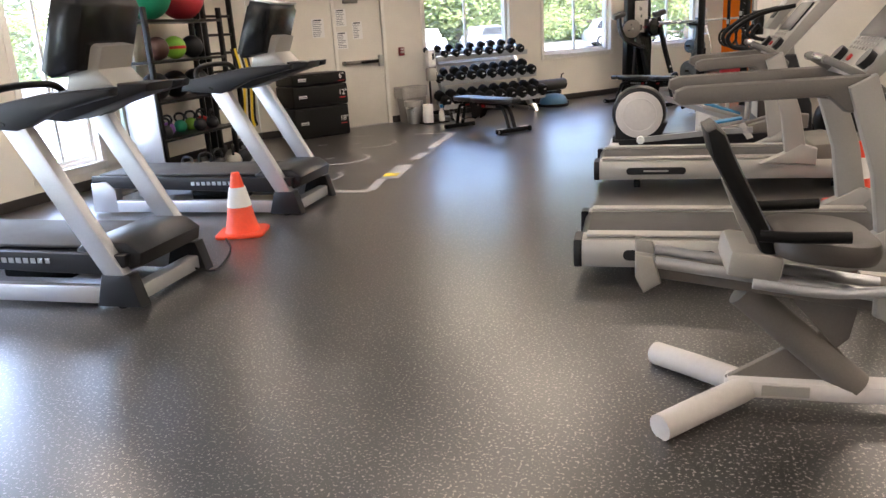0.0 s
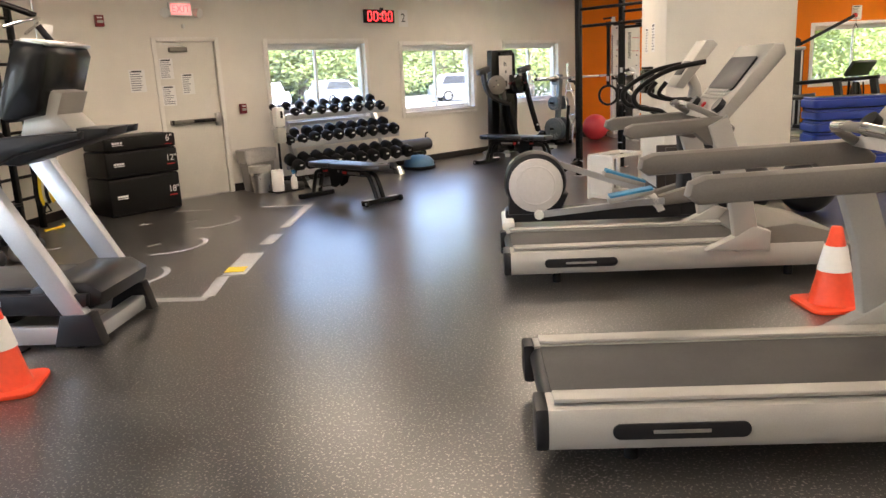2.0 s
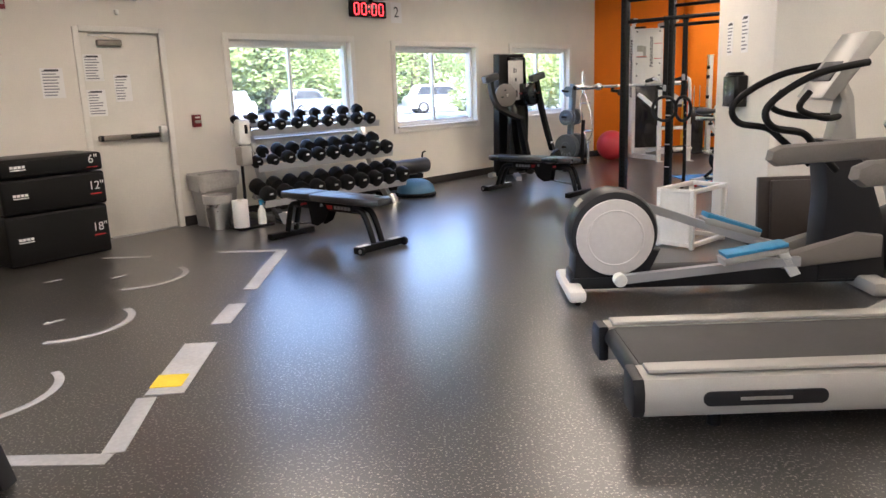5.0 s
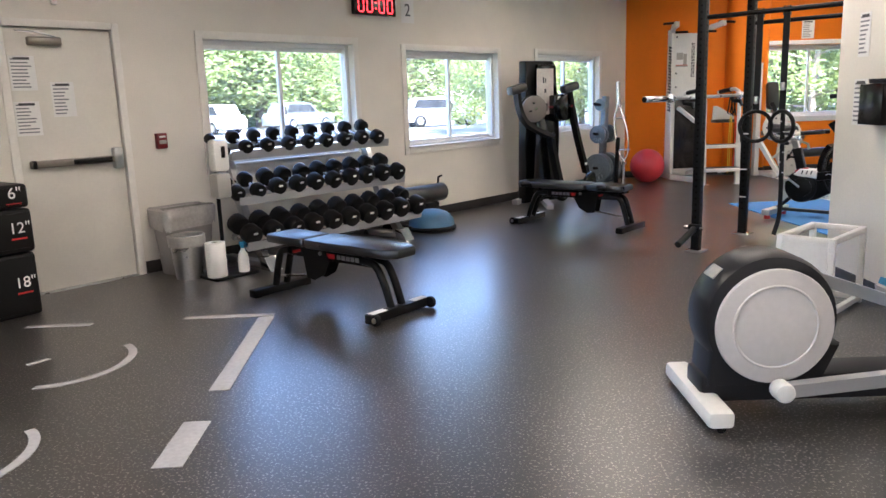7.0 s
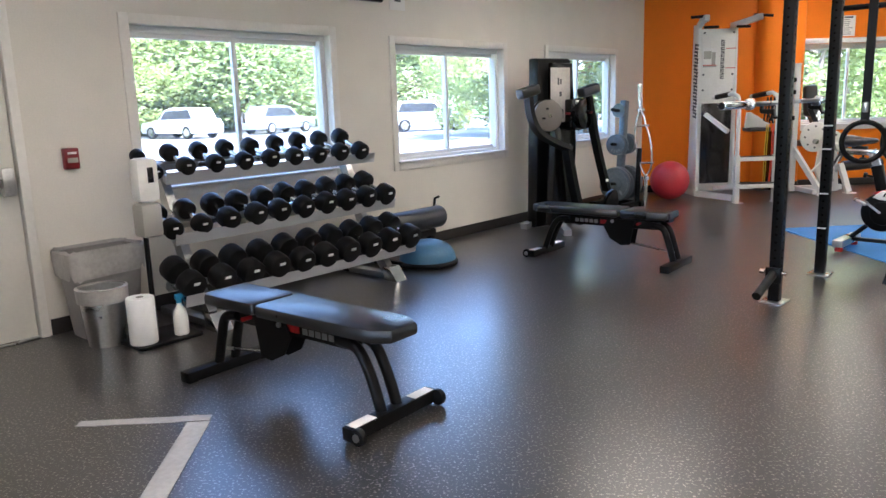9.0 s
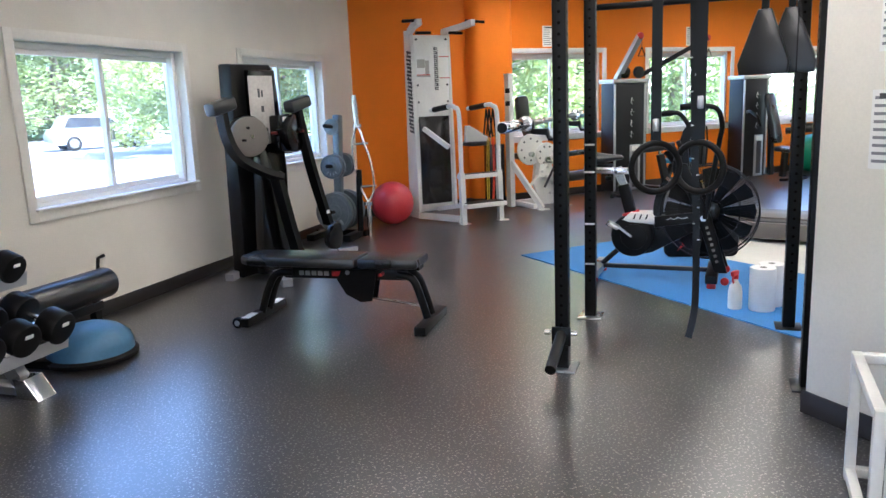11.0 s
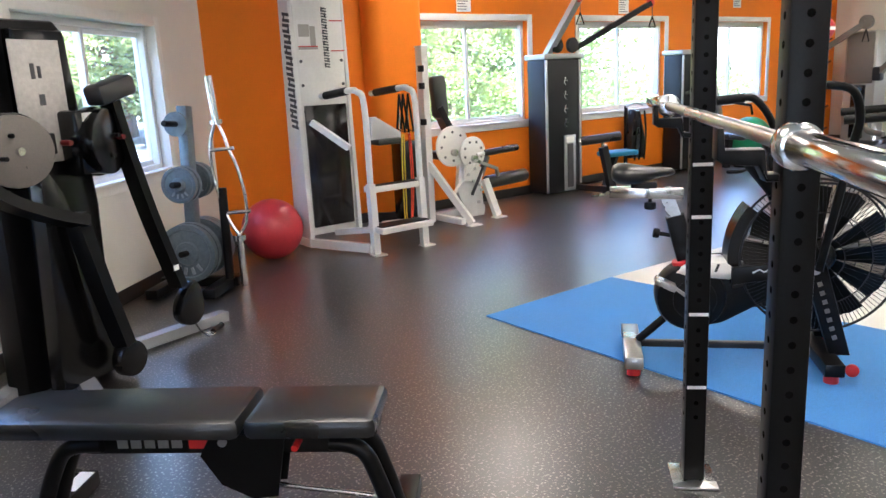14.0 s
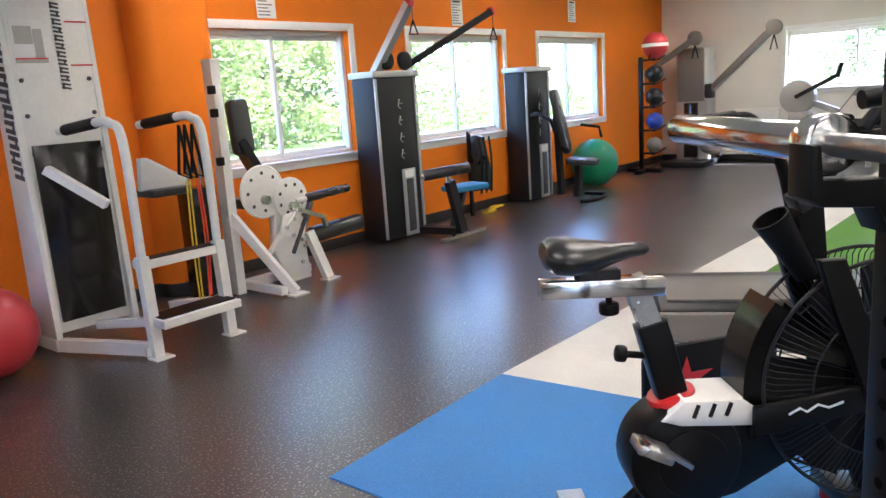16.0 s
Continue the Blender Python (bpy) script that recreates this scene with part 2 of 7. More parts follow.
# ---- shapes ----
class Shape:
    """Gathers simple solids into one mesh."""

    def __init__(self):
        self.v, self.f = [], []

    def _add(self, bm, m=None):
        n = len(self.v)
        bm.verts.index_update()
        self.v += [tuple((m @ v.co) if m else v.co) for v in bm.verts]
        self.f += [tuple(n + v.index for v in f.verts) for f in bm.faces]
        bm.free()
        return self

    def box(self, c, s, rot=(0, 0, 0), bevel=0.0, seg=2):
        bm = bmesh.new()
        bmesh.ops.create_cube(bm, size=1, matrix=Matrix.Diagonal((*s, 1)))
        if bevel:
            bmesh.ops.bevel(bm, geom=bm.edges[:], offset=min(bevel, min(s) * 0.48), segments=seg, profile=0.5, affect="EDGES")
        return self._add(bm, pose(*c, *rot))

    def cyl(self, a, b, r, r2=None, seg=16, bevel=0.0):
        a, b = Vector(a), Vector(b)
        bm = bmesh.new()
        d = (b - a).length
        bmesh.ops.create_cone(bm, cap_ends=True, segments=seg, radius1=r, radius2=r if r2 is None else r2, depth=d)
        if bevel:
            rim = [e for e in bm.edges if abs(e.verts[0].co.z - e.verts[1].co.z) < 1e-6]
            bmesh.ops.bevel(bm, geom=rim, offset=bevel, segments=2, profile=0.5, affect="EDGES")
        m = Matrix.Translation((a + b) / 2) @ (b - a).to_track_quat("Z", "Y").to_matrix().to_4x4()
        return self._add(bm, m)

    def ball(self, c, r, seg=20, squash=(1, 1, 1)):
        bm = bmesh.new()
        bmesh.ops.create_uvsphere(bm, u_segments=seg, v_segments=max(6, seg * 2 // 3), radius=r)
        return self._add(bm, Matrix.Translation(c) @ Matrix.Diagonal((*squash, 1)))

    def tube(self, pts, r, seg=10, closed=False, flat=None):
        """A round bar through the points; flat: (width, thickness) of a flat bar instead."""
        pts = [Vector(p) for p in pts]
        n0, k = len(self.v), len(pts)
        up = Vector((0, 0, 1))
        side = None
        for i, p in enumerate(pts):
            q = pts[(i + 1) % k] if closed or i < k - 1 else p
            o = pts[(i - 1) % k] if closed or i > 0 else p
            d = (q - o).normalized()
            if side is None:
                side = d.cross(up if abs(d.z) < 0.95 else Vector((0, 1, 0))).normalized()
            side = (side - d * side.dot(d)).normalized()
            nrm = side.cross(d)
            for j in range(seg):
                a = 2 * math.pi * (j + 0.5) / seg
                if flat:
                    self.v.append(tuple(p + side * (flat[0] / 2 * (1 if math.cos(a) > 0 else -1)) + nrm * (flat[1] / 2 * (1 if math.sin(a) > 0 else -1))))
                else:
                    self.v.append(tuple(p + side * (r * math.cos(a)) + nrm * (r * math.sin(a))))
        for i in range(k if closed else k - 1):
            for j in range(seg):
                a, b = n0 + i * seg + j, n0 + i * seg + (j + 1) % seg
                c, d = n0 + ((i + 1) % k) * seg + (j + 1) % seg, n0 + ((i + 1) % k) * seg + j
                self.f.append((a, b, c, d))
        if not closed:
            self.f.append(tuple(n0 + j for j in reversed(range(seg))))
            self.f.append(tuple(n0 + (k - 1) * seg + j for j in range(seg)))
        return self

    def loft(self, rings, seg=18):
        """A soft body along x through ovals: (x, half width, mid height, half height)."""
        n0 = len(self.v)
        for x, w, z, h in rings:
            for j in range(seg):
                a = 2 * math.pi * j / seg
                self.v.append((x, w * math.cos(a), z + h * math.sin(a)))
        for i in range(len(rings) - 1):
            for j in range(seg):
                self.f.append((n0 + i * seg + j, n0 + i * seg + (j + 1) % seg, n0 + (i + 1) * seg + (j + 1) % seg, n0 + (i + 1) * seg + j))
        self.f.append(tuple(n0 + j for j in reversed(range(seg))))
        self.f.append(tuple(n0 + (len(rings) - 1) * seg + j for j in range(seg)))
        return self

    def bar(self, pts, w, t):
        """A flat or square bar through the points."""
        return self.tube(pts, 0, seg=4, flat=(w, t))

    def lathe(self, prof, seg=24, m=None):
        """Turns (radius, height) pairs round z."""
        n0 = len(self.v)
        m = m or Matrix()
        for r, z in prof:
            for j in range(seg):
                a = 2 * math.pi * j / seg
                self.v.append(tuple(m @ Vector((r * math.cos(a), r * math.sin(a), z))))
        for i in range(len(prof) - 1):
            for j in range(seg):
                self.f.append((n0 + i * seg + j, n0 + i * seg + (j + 1) % seg, n0 + (i + 1) * seg + (j + 1) % seg, n0 + (i + 1) * seg + j))
        self.f.append(tuple(n0 + j for j in reversed(range(seg))))
        self.f.append(tuple(n0 + (len(prof) - 1) * seg + j for j in range(seg)))
        return self

    def slab(self, outline, m, t, bevel=0.0):
        """A plate: a 2D outline in the local xy plane of m, t thick along its z, centred."""
        bm = bmesh.new()
        vs = [bm.verts.new((x, y, -t / 2)) for x, y in outline]
        f = bm.faces.new(vs)
        top = bmesh.ops.extrude_face_region(bm, geom=[f])
        bmesh.ops.translate(bm, verts=[g for g in top["geom"] if isinstance(g, bmesh.types.BMVert)], vec=(0, 0, t))
        bmesh.ops.recalc_face_normals(bm, faces=bm.faces[:])
        if bevel:
            rim = [e for e in bm.edges if abs(e.verts[0].co.z - e.verts[1].co.z) < 1e-6]
            bmesh.ops.bevel(bm, geom=rim, offset=bevel, segments=2, profile=0.5, affect="EDGES")
        return self._add(bm, m)

    def mesh(self, name, mat):
        me = bpy.data.meshes.new(name)
        me.from_pydata(self.v, [], self.f)
        me.materials.append(mat)
        me.shade_smooth()
        me.set_sharp_from_angle(angle=radians(38))
        return me


def part(name, shape, mat, parent=None, label=""):
    ob = new(name, shape.mesh(name, mat))
    if parent:
        ob.parent = parent
    return tagged(ob, label)


def thing(name, m, label, category, group="", kind=""):
    ob = new(name)
    ob.matrix_world = m
    return tagged(ob, label, category, group, kind)


def solid(name, shape, mat, m, label, category, group="", kind=""):
    ob = part(name, shape, mat)
    ob.matrix_world = m
    return tagged(ob, label, category, group, kind)


SIDE = pose(0, 0, 0, 90)                    # a slab that stands in the local xz plane


def smooth_path(pts, n=6):
    """More points along a soft curve through those given."""
    pts = [Vector(p) for p in pts]
    out = []
    for i in range(len(pts) - 1):
        a, b = pts[max(i - 1, 0)], pts[i]
        c, d = pts[i + 1], pts[min(i + 2, len(pts) - 1)]
        for j in range(n):
            t = j / n
            out.append(0.5 * (2 * b + (c - a) * t + (2 * a - 5 * b + 4 * c - d) * t * t + (3 * b - 3 * c + d - a) * t ** 3))
    return out + [pts[-1]]


def rounded(w, h, r, n=5):
    """A rounded rectangle's outline, centred."""
    out = []
    for cx, cy, a0 in ((w / 2 - r, h / 2 - r, 0), (-w / 2 + r, h / 2 - r, 90), (-w / 2 + r, -h / 2 + r, 180), (w / 2 - r, -h / 2 + r, 270)):
        for k in range(n + 1):
            a = radians(a0 + 90 * k / n)
            out.append((cx + r * math.cos(a), cy + r * math.sin(a)))
    return out


def circle(r, n=28, c=(0, 0)):
    return [(c[0] + r * math.cos(2 * math.pi * k / n), c[1] + r * math.sin(2 * math.pi * k / n)) for k in range(n)]


# ---- the room ----
CEILING = 2.85
WALL_T = 0.18


def wall(name, a, b, mat, label, openings=(), h=CEILING):
    """A wall from a to b on the floor, the room on its right hand; openings: (s0, s1, z0, z1)."""
    a, b = Vector((*a, 0)), Vector((*b, 0))
    d = b - a
    n, length = math.degrees(math.atan2(d.y, d.x)), d.length
    frame_m = pose(a.x, a.y, 0, 0, 0, n)
    sh, s = Shape(), 0.0
    for s0, s1, z0, z1 in sorted(openings):
        sh.box(((s + s0) / 2, WALL_T / 2, h / 2), (s0 - s, WALL_T, h))
        if z0 > 0:
            sh.box(((s0 + s1) / 2, WALL_T / 2, z0 / 2), (s1 - s0, WALL_T, z0))
        sh.box(((s0 + s1) / 2, WALL_T / 2, (z1 + h) / 2), (s1 - s0, WALL_T, h - z1))
        s = s1
    sh.box(((s + length) / 2, WALL_T / 2, h / 2), (length - s, WALL_T, h))
    solid(name, sh, mat, frame_m, label, "wall", kind="structure")
    skirt, s = Shape(), 0.0
    gaps = [(o[0] - 0.07, o[1] + 0.07) for o in sorted(openings) if o[2] <= 0]
    for s0, s1 in gaps + [(length, length)]:
        if s0 - s > 0.02:
            skirt.box(((s + s0) / 2, -0.006, 0.052), (s0 - s, 0.012, 0.104), bevel=0.003)
        s = s1
    solid("baseboard", skirt, BASE, frame_m, "black rubber baseboard along the wall foot", "baseboard", kind="structure")
    return frame_m


def window(name, wm, s0, s1, z0, z1, trim_mat=TRIM):
    """A white sliding window in an opening of a wall, with its trim, sill, two sashes and panes."""
    w = thing(name, wm @ pose((s0 + s1) / 2, 0, 0), "white vinyl sliding window with painted trim and sill", "window", kind="structure")
    L = s1 - s0
    t = Shape()
    for x in (-L / 2 - 0.035, L / 2 + 0.035):
        t.box((x, -0.009, (z0 + z1) / 2), (0.07, 0.018, z1 - z0 + 0.14), bevel=0.004)
    t.box((0, -0.009, z1 + 0.035), (L, 0.018, 0.07), bevel=0.004)
    t.box((0, -0.009, z0 - 0.035), (L, 0.018, 0.07), bevel=0.004)
    part("trim", t, trim_mat, w)
    part("sill", Shape().box((0, -0.012, z0 + 0.008), (L + 0.04, 0.075, 0.02), bevel=0.006), trim_mat, w)
    r = Shape()
    d = WALL_T * 0.62
    for x in (-L / 2 + 0.022, L / 2 - 0.022):
        r.box((x, d, (z0 + z1) / 2), (0.044, 0.09, z1 - z0), bevel=0.004)
    for z in (z0 + 0.022, z1 - 0.022):
        r.box((0, d, z), (L - 0.088, 0.09, 0.044), bevel=0.004)
    part("window_frame", r, VINYL, w)
    for k, (x, y) in enumerate(((-L / 4 + 0.01, d - 0.018), (L / 4 - 0.01, d + 0.018))):
        q, hw, hh = Shape(), L / 4 - 0.002, (z1 - z0 - 0.088) / 2
        cz = (z0 + z1) / 2
        for sx in (-1, 1):
            q.box((x + sx * (hw - 0.018), y, cz), (0.036, 0.03, 2 * hh), bevel=0.003)
            q.box((x, y, cz + sx * (hh - 0.018)), (2 * hw - 0.072, 0.03, 0.036), bevel=0.003)
        sash = part("sash", q, VINYL, w)
        pane = part("pane", Shape().box((x, y, cz), (2 * hw - 0.07, 0.006, 2 * hh - 0.07)), GLASS, sash)
        pane.visible_shadow = False
    part("latch", Shape().box((0.02, d - 0.042, z0 + 0.42 * (z1 - z0)), (0.02, 0.016, 0.08), bevel=0.004), STEEL, w)
    return w


W_A, W_DEG = (-3.70, 11.55), 51.0
U = Vector((math.cos(radians(W_DEG)), math.sin(radians(W_DEG)), 0))
N = Vector((-U.y, U.x, 0))


def along(s, off=0.0, z=0.0):
    """A place along the window wall: s metres past the door's jamb, off metres into the room."""
    p = Vector((*W_A, 0)) + U * s - N * off
    return (p.x, p.y, z)


DOOR_0, DOOR_1, DOOR_H = -0.79, 0.0, 1.985    # the door opening along the window wall
S_LEFT = -2.13                                # where the window wall meets the side wall
CORNER = along(8.25)[:2]
O_DEG = 5.0
OU = Vector((math.cos(radians(O_DEG)), math.sin(radians(O_DEG)), 0))
O_END = 11.1
GREY_CORNER = (CORNER[0] + OU.x * O_END, CORNER[1] + OU.y * O_END)
GU = Vector((math.cos(radians(O_DEG - 90)), math.sin(radians(O_DEG - 90)), 0))
RIGHT_END = (GREY_CORNER[0] + GU.x * 23, GREY_CORNER[1] + GU.y * 23)
LEFT_X, BACK_Y = -5.05, -3.6

WIN = [(0.79, 2.51, 0.84, 1.945), (3.28, 4.93, 0.83, 1.905), (5.81, 7.42, 0.835, 1.915)]
# the first two side openings are unseen, added to let bluish light onto the floor
W_WIN = [(2.0, 3.4, 0.25, 2.1), (5.0, 6.4, 0.25, 2.1), (7.6, 8.85, 0.25, 2.1), (9.45, 10.30, 0.25, 2.1), (10.68, 11.05, 0.25, 2.1)]
wm_west = wall("wall_west", (LEFT_X, BACK_Y), (LEFT_X, along(S_LEFT)[1]), CREAM, "cream painted side wall with windows", W_WIN)
wm_north = wall("wall_north", along(S_LEFT)[:2], CORNER, CREAM, "cream painted wall with a door and three windows",
                [(DOOR_0 - S_LEFT, DOOR_1 - S_LEFT, 0, DOOR_H)] + [(a - S_LEFT, b - S_LEFT, c, d) for a, b, c, d in WIN])
O_WIN = [(2.17, 3.85), (4.72, 6.40), (7.22, 8.95)]
wm_orange = wall("wall_orange", CORNER, GREY_CORNER, ORANGE, "bright orange painted wall with three windows", [(a, b, 0.88, 2.02) for a, b in O_WIN])
wm_east = wall("wall_east", GREY_CORNER, RIGHT_END, CREAM, "pale grey painted wall with a window", [(1.97, 3.9, 1.08, 1.96)])
wm_south = wall("wall_south", RIGHT_END, (LEFT_X, BACK_Y), CREAM, "cream painted wall at the entry end")

for i, (a, b, c, d) in enumerate(WIN):
    window("window_%d" % (i + 1), wm_north, a - S_LEFT, b - S_LEFT, c, d)
for i, (a, b) in enumerate(O_WIN):
    window("window_%d" % (i + 4), wm_orange, a, b, 0.88, 2.02, VINYL)
window("window_7", wm_east, 1.97, 3.9, 1.08, 1.96, VINYL)
for i, (a, b, z0, z1) in enumerate(W_WIN):
    window("window_%d" % (i + 8), wm_west, a, b, z0, z1)

# area lamps added outside four side windows to boost the bluish daylight indoors
for i, (a, b, z0, z1) in enumerate(W_WIN[:4]):
    day = new("window_daylight", bpy.data.lights.new("window_daylight", "AREA"))
    day.data.shape, day.data.size, day.data.size_y = "RECTANGLE", b - a - 0.1, z1 - z0 - 0.1
    day.data.energy, day.data.color = 1.3 * (b - a) * (z1 - z0), (0.74, 0.86, 1.0)
    day.matrix_world = wm_west @ pose((a + b) / 2, WALL_T + 0.03, (z0 + z1) / 2, -90)

FOOT = [(LEFT_X, BACK_Y), (LEFT_X, along(S_LEFT)[1]), CORNER, GREY_CORNER, RIGHT_END]
MID = (4.0, 8.0)


def sheet(outline, z, t, grow):
    out = [(MID[0] + (x - MID[0]) * grow, MID[1] + (y - MID[1]) * grow) for x, y in outline]
    return Shape().slab(list(reversed(out)), pose(0, 0, z), t)


solid("floor", sheet(FOOT, -0.05, 0.1, 1.015), FLOOR, Matrix(), "dark rubber gym floor with pale flecks", "floor", kind="structure")
solid("ceiling", sheet(FOOT, CEILING + 0.06, 0.12, 1.03), CEIL, Matrix(), "white tiled ceiling", "ceiling", kind="structure")


# the panels are unseen; their grid is assumed to light the room
def assumed_ceiling_light(x, y, rz):
    c = thing("assumed_ceiling_light", pose(x, y, CEILING, 0, 0, rz), "assumed recessed ceiling light panel, out of view", "light", "ceiling lights")
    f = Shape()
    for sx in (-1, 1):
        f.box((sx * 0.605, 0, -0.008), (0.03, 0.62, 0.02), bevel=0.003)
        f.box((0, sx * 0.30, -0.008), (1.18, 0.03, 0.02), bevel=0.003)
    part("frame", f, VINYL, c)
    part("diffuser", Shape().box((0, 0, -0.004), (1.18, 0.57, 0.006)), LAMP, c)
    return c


first_light = assumed_ceiling_light(-3.8, -1.0, 0)
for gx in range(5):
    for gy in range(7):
        # rows over the treadmills are shifted towards the side windows to balance the light
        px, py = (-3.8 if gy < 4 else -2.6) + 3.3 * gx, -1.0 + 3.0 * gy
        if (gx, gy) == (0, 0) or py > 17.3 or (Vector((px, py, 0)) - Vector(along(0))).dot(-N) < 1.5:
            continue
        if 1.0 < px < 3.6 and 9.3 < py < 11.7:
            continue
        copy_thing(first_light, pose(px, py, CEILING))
# two more unseen panels, added off the grid to brighten the rig and door corner
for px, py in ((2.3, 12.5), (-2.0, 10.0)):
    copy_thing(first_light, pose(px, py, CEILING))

# the pillar beside the rig and the boxed column on the orange wall
PIL = pose(2.36, 10.48, 0, 0, 0, 3)
solid("pillar", Shape().box((0, 0, CEILING / 2), (1.28, 1.22, CEILING), bevel=0.012), CREAM, PIL, "thick cream painted square pillar", "pillar", kind="structure")
skirt = Shape()
for sx in (-1, 1):
    skirt.box((sx * 0.646, 0, 0.052), (0.012, 1.24, 0.104), bevel=0.003)
    skirt.box((0, sx * 0.616, 0.052), (1.27, 0.012, 0.104), bevel=0.003)
solid("baseboard", skirt, BASE, PIL, "black rubber baseboard round the pillar", "baseboard", kind="structure")
COL = wm_orange @ pose(1.94, -0.02, 0)
solid("column", Shape().slab(rounded(0.66, 0.34, 0.14), pose(0, 0, CEILING / 2), CEILING), ORANGE, COL, "orange column with rounded corners on the wall", "column", kind="structure")
solid("baseboard", Shape().slab(rounded(0.684, 0.364, 0.15), pose(0, 0, 0.052), 0.104), BASE, COL, "black rubber baseboard round the column", "baseboard", kind="structure")

# outdoors
solid("ground", Shape().box((0, 0, -0.3), (900, 900, 0.3)), LAWN, pose(0, 0, 0), "mown lawn round the building", "ground", kind="structure")
solid("car_park", Shape().box((0, 0, 0), (130, 38, 0.06)), ASPHALT, wm_north @ pose(4, 21.0, -0.15), "sunlit pale concrete car park", "pavement", kind="structure")

# ---- floor markings and turf ----
def floor_slab(name, outline, mat, label, category, z, t, kind=""):
    return solid(name, Shape().slab(outline, pose(0, 0, z), t), mat, Matrix(), label, category, kind=kind)


# blue wedge, pale border and green field of the turf lane
floor_slab("turf_blue", [(2.16, 14.74), (2.40, 12.5), (2.62, 10.2), (3.9, 10.2), (3.75, 12.5), (3.33, 14.87)], TURFB, "blue artificial turf at the lane's end", "turf", 0.004, 0.008, "structure")
floor_slab("turf_border", [(3.33, 14.87), (3.75, 12.5), (3.9, 10.2), (4.9, 10.2), (4.75, 14.5), (9.6, 14.80), (13.0, 15.0), (13.0, 15.45), (9.6, 15.22)], TURFW, "white artificial turf border", "turf", 0.004, 0.008, "structure")
floor_slab("turf_green", [(4.75, 14.5), (4.9, 10.2), (13.0, 10.2), (13.0, 15.0), (9.6, 14.80)], TURFG, "green artificial turf lane", "turf", 0.004, 0.008, "structure")


def tape(a, b, w=0.085):
    a, b = Vector((*a, 0)), Vector((*b, 0))
    d = b - a
    solid("floor_tape", Shape().box((0, 0, 0), (d.length, w, 0.003)), TAPE, pose((a.x + b.x) / 2, (a.y + b.y) / 2, 0.002, 0, 0, math.degrees(math.atan2(d.y, d.x))),
          "strip of grey floor tape stuck on the rubber", "tape", "floor tape marks")


tape((-2.6, 6.475), (-1.86, 6.50))
tape((-1.87, 6.55), (-1.98, 7.08), 0.09)
tape((-2.03, 8.19), (-2.07, 8.61), 0.12)
tape((-2.10, 8.97), (-2.23, 10.24), 0.10)
tape((-2.78, 10.235), (-2.19, 10.285), 0.06)
tape((-3.78, 10.10), (-3.36, 10.13), 0.05)
solid("floor_tape", Shape().box((0, 0, 0), (0.18, 0.72, 0.003)), TAPE, pose(-1.965, 7.48, 0.002, 0, 0, 8), "wide patch of grey floor tape", "tape", "floor tape marks")
solid("floor_tape", Shape().box((0, 0, 0), (0.15, 0.16, 0.003)), YELLOW, pose(-1.955, 7.28, 0.0055, 0, 0, 8), "yellow tape square on the grey tape", "tape")
for cx, cy in ((-2.80, 7.12), (-2.97, 8.24), (-3.09, 9.40)):
    sh = Shape()
    pts = [(cx + 0.31 * math.cos(radians(a)), cy + 0.36 * math.sin(radians(a)), 0.002) for a in range(-88, 62, 6)]
    sh.bar(pts, 0.045, 0.003)
    solid("floor_tape", sh, TAPE, Matrix(), "curved strip of grey floor tape", "tape", "floor tape marks")
for x, y, r in ((-3.77, 9.32, 55), (-3.29, 9.42, 60), (-3.14, 8.27, 60), (-3.6, 8.22, 55), (-4.1, 8.2, 50)):
    tape((x - 0.06 * math.cos(radians(r)), y - 0.06 * math.sin(radians(r))), (x + 0.06 * math.cos(radians(r)), y + 0.06 * math.sin(radians(r))), 0.04)


